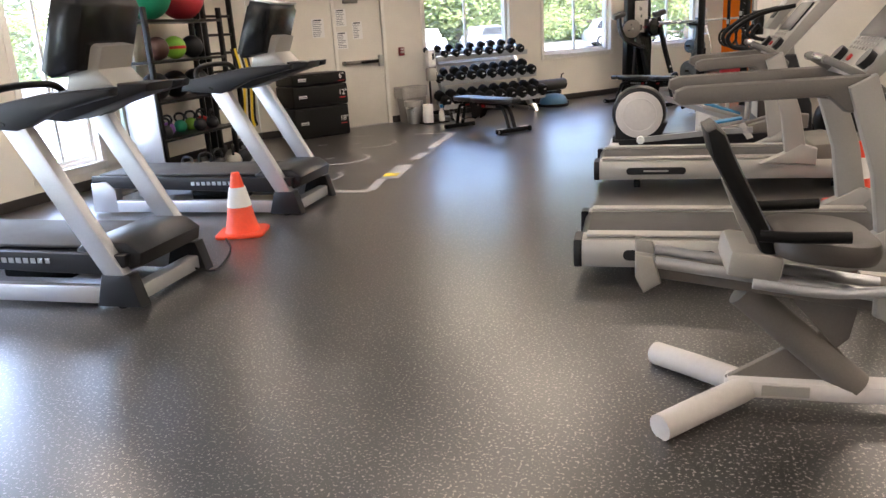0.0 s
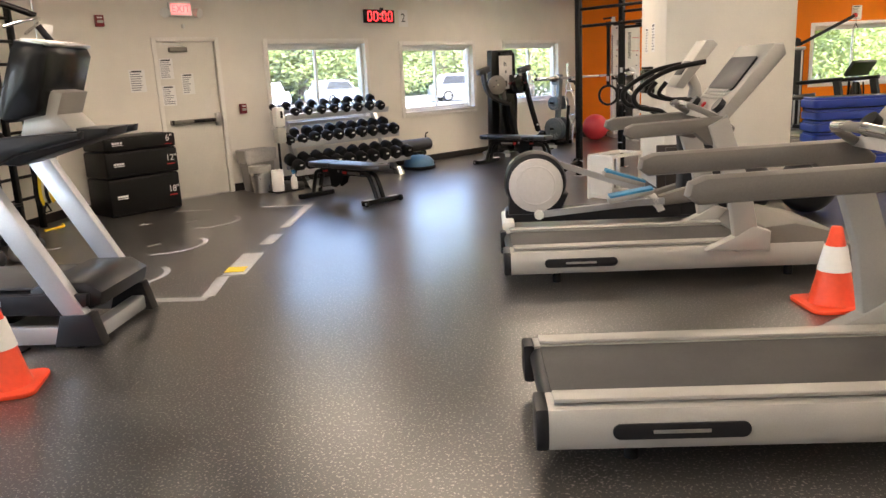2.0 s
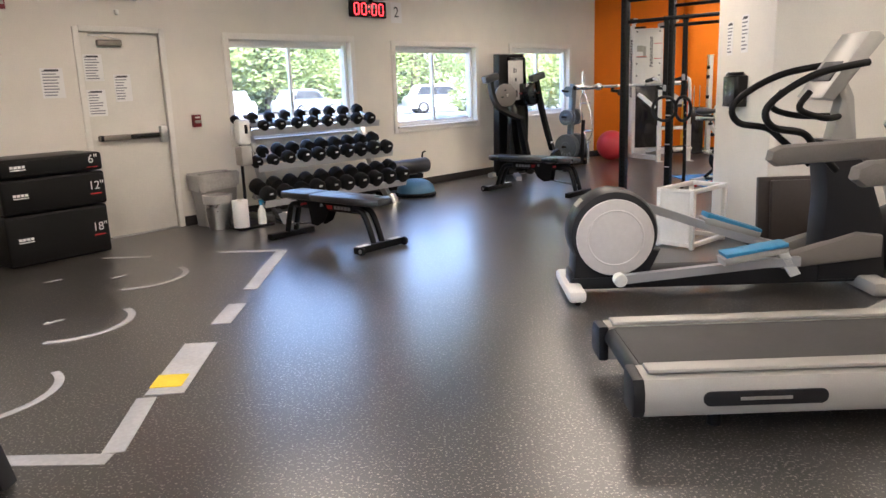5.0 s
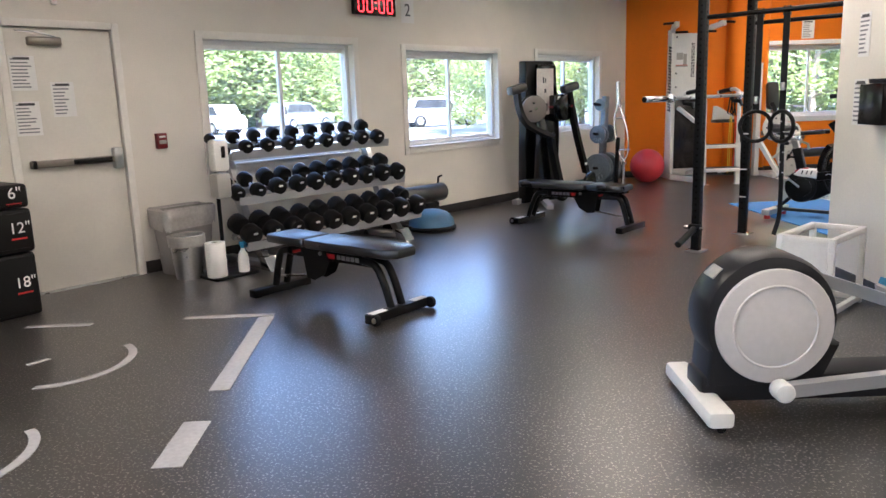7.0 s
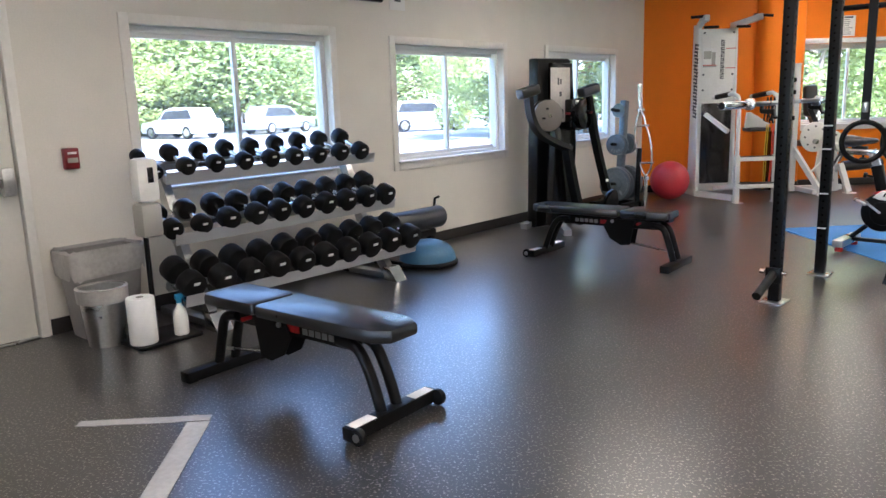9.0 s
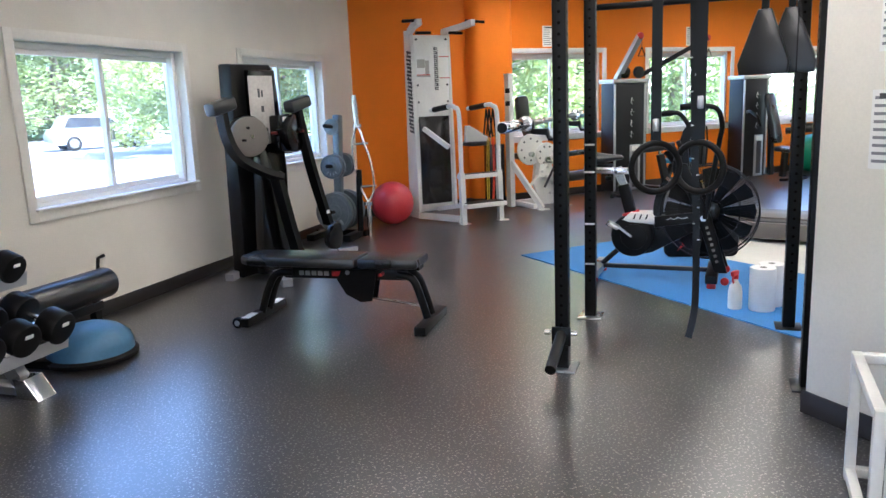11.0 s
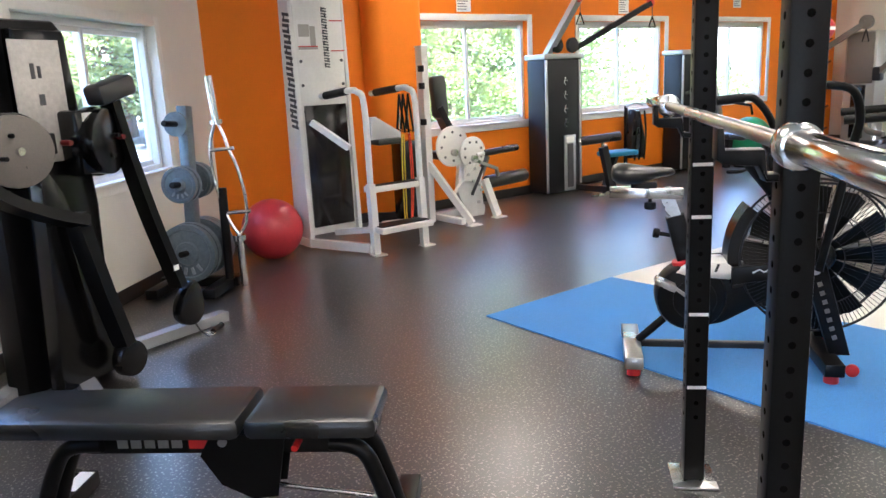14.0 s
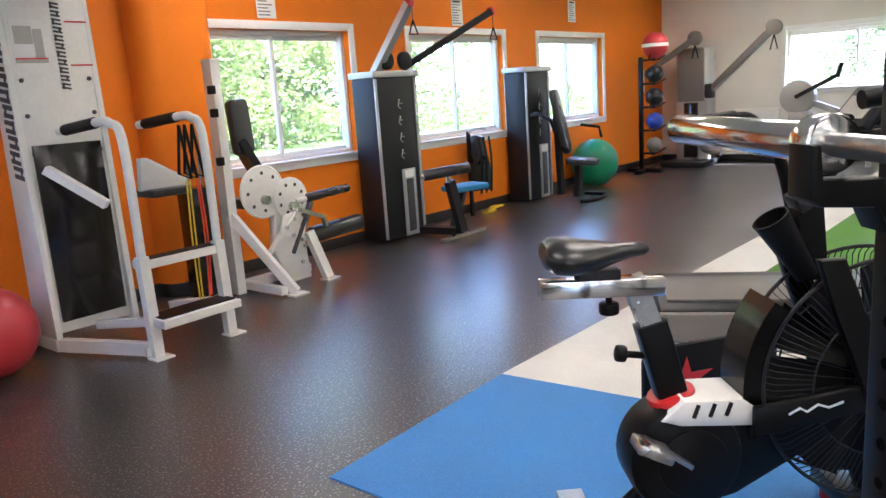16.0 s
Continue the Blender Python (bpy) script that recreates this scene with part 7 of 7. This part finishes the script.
c1 = stack_tower(on_orange(4.09, 0.26), 0.62, "dark grey weight cabinet with two raised cable arms")
for (a, b) in (((-0.20, -0.02, 1.62), (-0.18, -0.49, 2.19)), ((0.22, 0.0, 1.66), (1.05, -0.49, 2.16))):
    av, bv = Vector(a), Vector(b)
    arm = part("cable_arm", Shape().bar([av, bv], 0.09, 0.06), ALU if a[0] < 0 else CHAR, c1)
    part("arm_pulley", Shape().slab(circle(0.045, 18), Matrix.Translation(bv) @ SIDE, 0.05, bevel=0.008), RED, arm)
    part("cable", Shape().cyl(bv + Vector((0.03, 0, -0.04)), bv + Vector((0.03, 0, -0.16)), 0.004, seg=6), INK, arm)
    part("stirrup", Shape().tube([bv + Vector((0.03, 0, -0.15)), bv + Vector((-0.03, 0, -0.27)), bv + Vector((0.09, 0, -0.27)), bv + Vector((0.03, 0, -0.15))], 0.008), RUBBER, arm)
    part("pivot", Shape().slab(circle(0.085, 22), pose(a[0] * 0.6, -0.1, 1.72) @ SIDE, 0.05, bevel=0.008), CHAR if a[0] > 0 else GLOSSB, c1)
le = thing("leg_bench", on_orange(4.35, 0.80), "low leg curl bench with black rollers and a blue seat", "bench")
part("floor_rail", Shape().bar([(-0.06, 0.42, 0.06), (0.0, 0.0, 0.06)], 0.12, 0.07), CHAR, le)
part("cross_foot", Shape().bar([(-0.34, -0.05, 0.025), (0.34, -0.05, 0.025)], 0.05, 0.03), STEEL, le)
part("post", Shape().bar([(0.02, -0.03, 0.05), (-0.10, 0.0, 0.56)], 0.10, 0.06), CHAR, le)
part("roller", Shape().cyl((-0.34, 0.12, 0.64), (0.04, -0.14, 0.68), 0.052, bevel=0.01), VINYLB, le)
part("roller_end", Shape().cyl((-0.36, 0.133, 0.638), (-0.34, 0.12, 0.64), 0.03), CHROME, le)
part("roller_stem", Shape().bar([(-0.12, 0.0, 0.66), (-0.08, 0.0, 0.44)], 0.035, 0.02), STEEL, le)
part("seat", Shape().box((0.34, 0.16, 0.44), (0.42, 0.28, 0.06), (0, 0, -12), bevel=0.02), BLUE, le)
part("seat_post", Shape().bar([(0.30, 0.16, 0.42), (0.04, 0.10, 0.06)], 0.07, 0.06), CHAR, le)
hb = thing("hanging_harness", on_orange(5.54, 0.20), "black harness and straps hanging under the window", "harness")
part("bag", Shape().slab([(-0.12, 0.28), (0.14, 0.26), (0.16, 0.5), (0.05, 0.88), (-0.05, 0.9), (-0.14, 0.55)], SIDE, 0.14, bevel=0.04), VINYLB, hb)
part("stand", Shape().bar([(-0.15, 0.02, 0.0), (-0.12, 0.04, 0.95)], 0.04, 0.03), BLACK, hb)
part("hanger", Shape().tube(smooth_path([(-0.16, 0, 0.94), (0.0, 0, 0.98), (0.16, 0, 0.95)]), 0.012), STEEL, hb)
for dx in (-0.09, 0.0, 0.1):
    part("strap", Shape().bar(smooth_path([(dx, -0.08, 0.88), (dx + 0.02, -0.09, 0.6), (dx - 0.01, -0.09, 0.25)]), 0.03, 0.006), BLACK, hb)
yb = thing("band_heap", on_orange(5.66, 0.22), "yellow elastic bands heaped on the floor", "resistance band")
for k in range(4):
    part("band", Shape().bar([(0.12 * math.cos(a) + 0.05 * k, 0.05 * math.sin(a + k), 0.012 + 0.012 * k) for a in np.linspace(0, 6.0, 16)], 0.02, 0.012), YELLOW, yb)
c2 = stack_tower(on_orange(6.64, 0.24), 0.58, "dark grey weight cabinet with a padded backrest")
part("lever", Shape().tube(smooth_path([(-0.26, -0.15, 1.06), (-0.42, -0.35, 1.08), (-0.48, -0.55, 1.0)]), 0.022), BLACK, c2)
part("grip", Shape().tube([(-0.48, -0.55, 1.0), (-0.44, -0.58, 0.86)], 0.02), RUBBER, c2)
sb2 = thing("press_seat", on_orange(6.80, 0.66), "black padded press seat with a tall backrest", "gym bench")
part("backrest", Shape().slab(rounded(0.30, 0.80, 0.09), pose(0, 0.12, 0.95, 78, 0, 20), 0.08, bevel=0.025), VINYLB, sb2)
part("seat", Shape().slab(rounded(0.34, 0.38, 0.08), pose(0.08, -0.12, 0.46, 6, 0, 20), 0.07, bevel=0.022), VINYLB, sb2)
part("seat_post", Shape().bar([(0.06, -0.08, 0.43), (0.06, -0.05, 0.03)], 0.09, 0.07), CHAR, sb2)
part("back_post", Shape().bar([(0.0, 0.18, 1.1), (0.03, 0.16, 0.05)], 0.08, 0.06), CHAR, sb2)
part("base", Shape().tube(smooth_path([(-0.3, -0.3, 0.025), (-0.1, -0.38, 0.025), (0.3, -0.3, 0.025), (0.34, 0.0, 0.025)]), 0.022), BLACK, sb2)
part("side_grip", Shape().tube([(0.18, -0.05, 0.9), (0.28, -0.25, 0.86), (0.24, -0.3, 0.74)], 0.018), RUBBER, sb2)
ball("exercise_ball", on_orange(7.98, 0.36), 0.32, GREENBALL, "green exercise ball in a low ring by the wall", "exercise ball", "")
tr = thing("ball_tree", on_orange(9.35, 0.42), "black upright rack of medicine balls", "ball rack")
part("pole", Shape().box((0, 0, 0.88), (0.06, 0.06, 1.66), bevel=0.006), BLACK, tr)
part("base", Shape().box((0, -0.05, 0.04), (0.6, 0.07, 0.06), bevel=0.01).box((0, -0.05, 0.045), (0.07, 0.55, 0.06), bevel=0.01), BLACK, tr)
part("sign_plate", Shape().box((0.16, 0.05, 1.35), (0.13, 0.004, 0.34)), PAPER, tr)
MB = [(REDBALL, 0.19), (CHAR, 0.125), (CHAR, 0.135), (BLUESTEP, 0.125), (TAUPE, 0.115)]
for k, (mat, r) in enumerate(MB):
    z = 1.66 - 0.34 * k
    part("cradle", Shape().tube(smooth_path([(-0.26, -0.26, z + 0.06), (-0.14, -0.2, z), (0.14, -0.2, z), (0.28, -0.26, z + 0.06)]), 0.011), BLACK, tr)
    part("cradle", Shape().tube([(0, 0, z), (0, -0.22, z)], 0.014), BLACK, tr)
    ball("medicine_ball", on_orange(9.35 + 0.02 * (k % 2), 0.42 + 0.16 + r * 0.35, z + 0.012), r, mat, ("red and white" if k == 0 else "dark rubber") + " medicine ball on the rack", "medicine ball", "balls on the tree", PAPER if k == 0 else None)
for s, z in ((2.92, 2.25), (5.55, 2.25), (8.1, 2.36)):
    notice(on_orange(s, 0.004, z), 0.2, 0.28, "white notice above the window on the orange wall")
for s in (5.2, 2.05):
    so = thing("wall_socket", on_orange(s + (0.0 if s > 3 else 2.0), 0.004, 0.42), "small white wall socket", "socket", "wall sockets")
    part("plate", Shape().box((0, 0, 0), (0.075, 0.008, 0.115), bevel=0.002), WHITEP, so)

# ---- by the grey wall ----
GM = wm_east @ pose(0.75, -0.55, 0)
gm = thing("functional_trainer", GM, "grey-brown cable trainer with two long swing arms", "cable machine")
part("tower", Shape().box((0, 0.1, 0.92), (0.5, 0.4, 1.80), bevel=0.03), SILVER, gm)
part("front_panel", Shape().box((0, -0.11, 1.40), (0.42, 0.03, 0.8), bevel=0.01), TAUPE, gm)
part("stack_window", Shape().box((0, -0.105, 0.55), (0.22, 0.02, 0.85), bevel=0.004), SMOKE, gm)
for x, lo, hi in ((-0.3, (-0.95, -0.35, 1.28), (0.1, -0.2, 1.95)), (0.3, (0.35, -0.25, 1.15), (1.35, -0.55, 1.98))):
    a = part("swing_arm", Shape().bar([lo, hi], 0.10, 0.08), TAUPE, gm)
    part("arm_head", Shape().slab(circle(0.11, 20), Matrix.Translation(hi) @ SIDE, 0.09, bevel=0.015), TAUPE, a)
    part("counterweight", Shape().box(lo, (0.14, 0.14, 0.22), bevel=0.03), CHAR, a)
    part("cable_handle", Shape().tube([(hi[0], hi[1], hi[2] - 0.1), (hi[0] - 0.05, hi[1], hi[2] - 0.3), (hi[0] + 0.05, hi[1], hi[2] - 0.3), (hi[0], hi[1], hi[2] - 0.1)], 0.01), RUBBER, a)
part("base", Shape().box((0, -0.1, 0.05), (0.7, 0.8, 0.08), bevel=0.02), CHAR, gm)
part("knee_tube", Shape().tube(smooth_path([(0.2, -0.2, 0.5), (0.35, -0.5, 0.3), (0.65, -0.6, 0.24)]), 0.045), TAUPE, gm)
rw = thing("arm_cycle", wm_east @ pose(2.35, -0.75, 0), "pale grey upper-body cycle by the window", "exercise bike")
part("column", Shape().slab([(-0.2, 0.02), (0.25, 0.02), (0.18, 0.8), (-0.1, 0.8)], SIDE, 0.2, bevel=0.03), SILVER, rw)
part("head", Shape().slab(circle(0.24, 26), pose(0, 0, 1.0) @ SIDE, 0.2, bevel=0.04), SILVER, rw)
part("crank", Shape().bar([(0, -0.15, 1.0), (0.55, -0.2, 1.28)], 0.06, 0.05), CHAR, rw)
part("grip", Shape().cyl((0.55, -0.26, 1.26), (0.57, -0.14, 1.42), 0.03), RUBBER, rw)
part("boom", Shape().bar([(0.1, 0, 0.95), (0.7, -0.1, 0.72)], 0.10, 0.08), SILVER, rw)
part("seat", Shape().box((0.95, -0.1, 0.6), (0.4, 0.4, 0.08), bevel=0.03), VINYLB, rw)
part("seat_post", Shape().bar([(0.95, -0.1, 0.57), (0.95, -0.1, 0.02)], 0.08, 0.08), SILVER, rw)
wc = thing("wall_panel", wm_east @ pose(1.55, -0.04, 0.55), "pale low cabinet against the grey wall", "cabinet")
part("body", Shape().box((0, 0, 0), (0.7, 0.08, 0.55), bevel=0.01), TRIM, wc)

# ---- outdoors: trees, hedge and parked cars ----
def make_tree(m, seed, height, crown_r, leaf_mat, label, n=15000):
    r0 = random.Random(seed)
    t = thing("tree", m, label, "tree", "trees outside")
    trunk = Shape()
    top = Vector((r0.uniform(-0.3, 0.3), r0.uniform(-0.3, 0.3), height * 0.72))
    base_h = height * 0.24
    path = [Vector((0, 0, -0.2)), Vector((0.06, 0, base_h)), top * 0.7, top]
    for i in range(3):
        trunk.cyl(path[i], path[i + 1], 0.17 * height / 7 * (1 - 0.27 * i), 0.17 * height / 7 * (1 - 0.27 * (i + 1)), seg=10)
    clumps = []
    for k in range(26):
        a = r0.uniform(0, 6.283)
        z = height * r0.uniform(0.13, 0.95)
        rad = crown_r * (1.0 - 0.75 * max(0, z / height - 0.5) * 2) * r0.uniform(0.35, 1.0)
        p = Vector((rad * math.cos(a), rad * math.sin(a), z))
        s = Vector((0.04, 0, min(z * 0.75, height * 0.6)))
        trunk.cyl(s, p, 0.045 * height / 7, 0.012, seg=6)
        clumps.append((p, crown_r * r0.uniform(0.28, 0.5)))
    part("trunk", trunk, BARK, t)
    crown = Shape()
    for k in range(n):
        c, rad = clumps[k % len(clumps)]
        d = Vector((r0.gauss(0, 1), r0.gauss(0, 1), r0.gauss(0, 0.75)))
        p = c + d.normalized() * rad * r0.uniform(0.35, 1.0) ** 0.6
        u = Vector((r0.gauss(0, 1), r0.gauss(0, 1), r0.gauss(0, 0.5))).normalized() * r0.uniform(0.05, 0.11)
        v = u.cross(Vector((r0.gauss(0, 1), r0.gauss(0, 1), r0.gauss(0, 1)))).normalized() * u.length * 0.55
        i = len(crown.v)
        crown.v += [tuple(p - u), tuple(p + v), tuple(p + u), tuple(p - v)]
        crown.f.append((i, i + 1, i + 2, i + 3))
    part("crown", crown, leaf_mat, t)
    return t


def outside(wm, s, d):
    return wm @ pose(s, d, -0.12)


kinds = [make_tree(outside(wm_north, -2.0, 46) @ Matrix.Scale(1.5, 4), 1, 8.5, 3.0, LEAF, "tall green leafy tree beyond the car park"),
         make_tree(outside(wm_north, 14.0, 41) @ Matrix.Scale(1.4, 4), 2, 6.5, 2.4, LEAFY, "bright yellow-green leafy tree by the car park"),
         make_tree(outside(wm_orange, 3.4, 19), 3, 6.0, 2.6, LEAFY, "green leafy tree close behind the building")]
rt = random.Random(21)
for k, (wm, s, d, kind) in enumerate(((wm_north, -9, 27, 0), (wm_north, -4, 25, 1), (wm_north, 4.0, 28, 0), (wm_north, 9.5, 25, 0), (wm_north, 13, 22, 1), (wm_north, 17, 20, 0), (wm_north, 21, 24, 0), (wm_north, -15, 26, 0), (wm_north, -22, 25, 1), (wm_north, 26, 19, 0), (wm_north, 10.5, 19, 2), (wm_north, 7.2, 21, 0), (wm_north, 11.6, 23, 0), (wm_north, 15.2, 21, 0), (wm_north, 19.0, 22, 1), (wm_north, 23.5, 22, 0), (wm_north, 29, 22, 0), (wm_north, 33, 20, 1), (wm_north, 14.2, 27, 0), (wm_north, 18.0, 27, 0), (wm_north, 22.0, 27, 0),
                                      (wm_orange, 0.8, 13, 2), (wm_orange, 6.0, 10, 2), (wm_orange, 8.4, 12, 1), (wm_orange, 10.6, 9, 2), (wm_orange, 12.6, 13, 0), (wm_orange, 15.5, 11, 2), (wm_orange, 4.8, 15, 0), (wm_orange, 18.5, 14, 0), (wm_orange, 22, 12, 0),
                                      (wm_east, 8.0, 14, 0), (wm_east, 4.0, 19, 1), (wm_east, 1.0, 15, 2), (wm_west, 6, 15, 0), (wm_west, 10, 17, 1), (wm_west, 13, 13, 0), (wm_west, 2, 15, 0))):
    if wm is wm_north:
        s, d, grow, tall = s * 1.5 + 4, d * 1.2 + 14, 1.5, 0.95
    else:
        d, grow, tall = d * 1.25 + 3, 1.1, 1.0
    copy_thing(kinds[kind], outside(wm, s, d) @ pose(0, 0, 0, 0, 0, rt.uniform(0, 360)) @ Matrix.Diagonal((grow, grow, tall, 1)))
hedge = Shape()
for k in range(12000):
    x, y, z = rt.uniform(-24, 30), rt.gauss(0, 0.7), abs(rt.gauss(0, 0.9))
    u = Vector((rt.gauss(0, 1), rt.gauss(0, 1), rt.gauss(0, 1))).normalized() * 0.12
    v = u.cross(Vector((0.3, 0.5, 0.8))).normalized() * 0.075
    i, p = len(hedge.v), Vector((x, y, z))
    hedge.v += [tuple(p - u), tuple(p + v), tuple(p + u), tuple(p - v)]
    hedge.f.append((i, i + 1, i + 2, i + 3))
solid("hedge", hedge, LEAF, outside(wm_north, 4, 44) @ Matrix.Scale(1.6, 4), "dense green hedge along the car park", "hedge", kind="stuff")
hedge2 = hedge.mesh("hedge", LEAF)
h2 = new("hedge", hedge2)
h2.matrix_world = outside(wm_orange, 31, 17)
tagged(h2, "dense green hedge behind the building", "hedge", kind="stuff")


def car(m, mat, label):
    c = thing("car", m, label, "car", "parked cars")
    body = part("body", Shape().slab([(-2.25, 0.28), (2.2, 0.28), (2.28, 0.55), (2.15, 0.82), (1.2, 0.95), (-2.1, 1.0), (-2.3, 0.7)], SIDE, 1.78, bevel=0.09), mat, c)
    cab = part("cabin", Shape().slab([(-2.0, 0.97), (1.05, 0.94), (0.35, 1.52), (-0.2, 1.62), (-1.6, 1.58)], SIDE, 1.5, bevel=0.10), mat, c)
    for sy in (-1, 1):
        part("side_window", Shape().slab([(-1.75, 1.04), (0.75, 1.02), (0.25, 1.46), (-1.5, 1.5)], pose(0, sy * 0.752, 0) @ SIDE, 0.01), CARGLASS, cab)
        for x in (-1.42, 1.40):
            w = part("wheel", Shape().cyl((x, sy * 0.70, 0.34), (x, sy * 0.90, 0.34), 0.34, seg=24, bevel=0.03), RUBBER, c)
            part("rim", Shape().cyl((x, sy * 0.895, 0.34), (x, sy * 0.91, 0.34), 0.21, seg=20), STEEL, w)
        part("headlight", Shape().box((2.20, sy * 0.62, 0.72), (0.10, 0.34, 0.14), bevel=0.03), CHROME, c)
    part("windscreen", Shape().slab([(-0.68, -0.27), (0.68, -0.27), (0.6, 0.27), (-0.6, 0.27)], pose(0.72, 0, 1.235, 0, 0, 90) @ pose(0, 0, 0, 40, 0, 0), 0.012), CARGLASS, cab)
    part("grille", Shape().box((2.275, 0, 0.58), (0.04, 0.9, 0.2), bevel=0.02), GLOSSB, c)
    return c


CARS = [pose(-16.2, 47.0, -0.12, 0, 0, 150), pose(-3.2, 47.8, -0.12, 0, 0, 20), pose(-12.0, 51.0, -0.12, 0, 0, 60)]
car(CARS[0], CARW, "silver-white parked car in the sunlit car park")
car(CARS[1], CARW, "silver-white parked estate car in the sunlit car park")
car(CARS[2], CARG, "grey parked car in the sunlit car park")
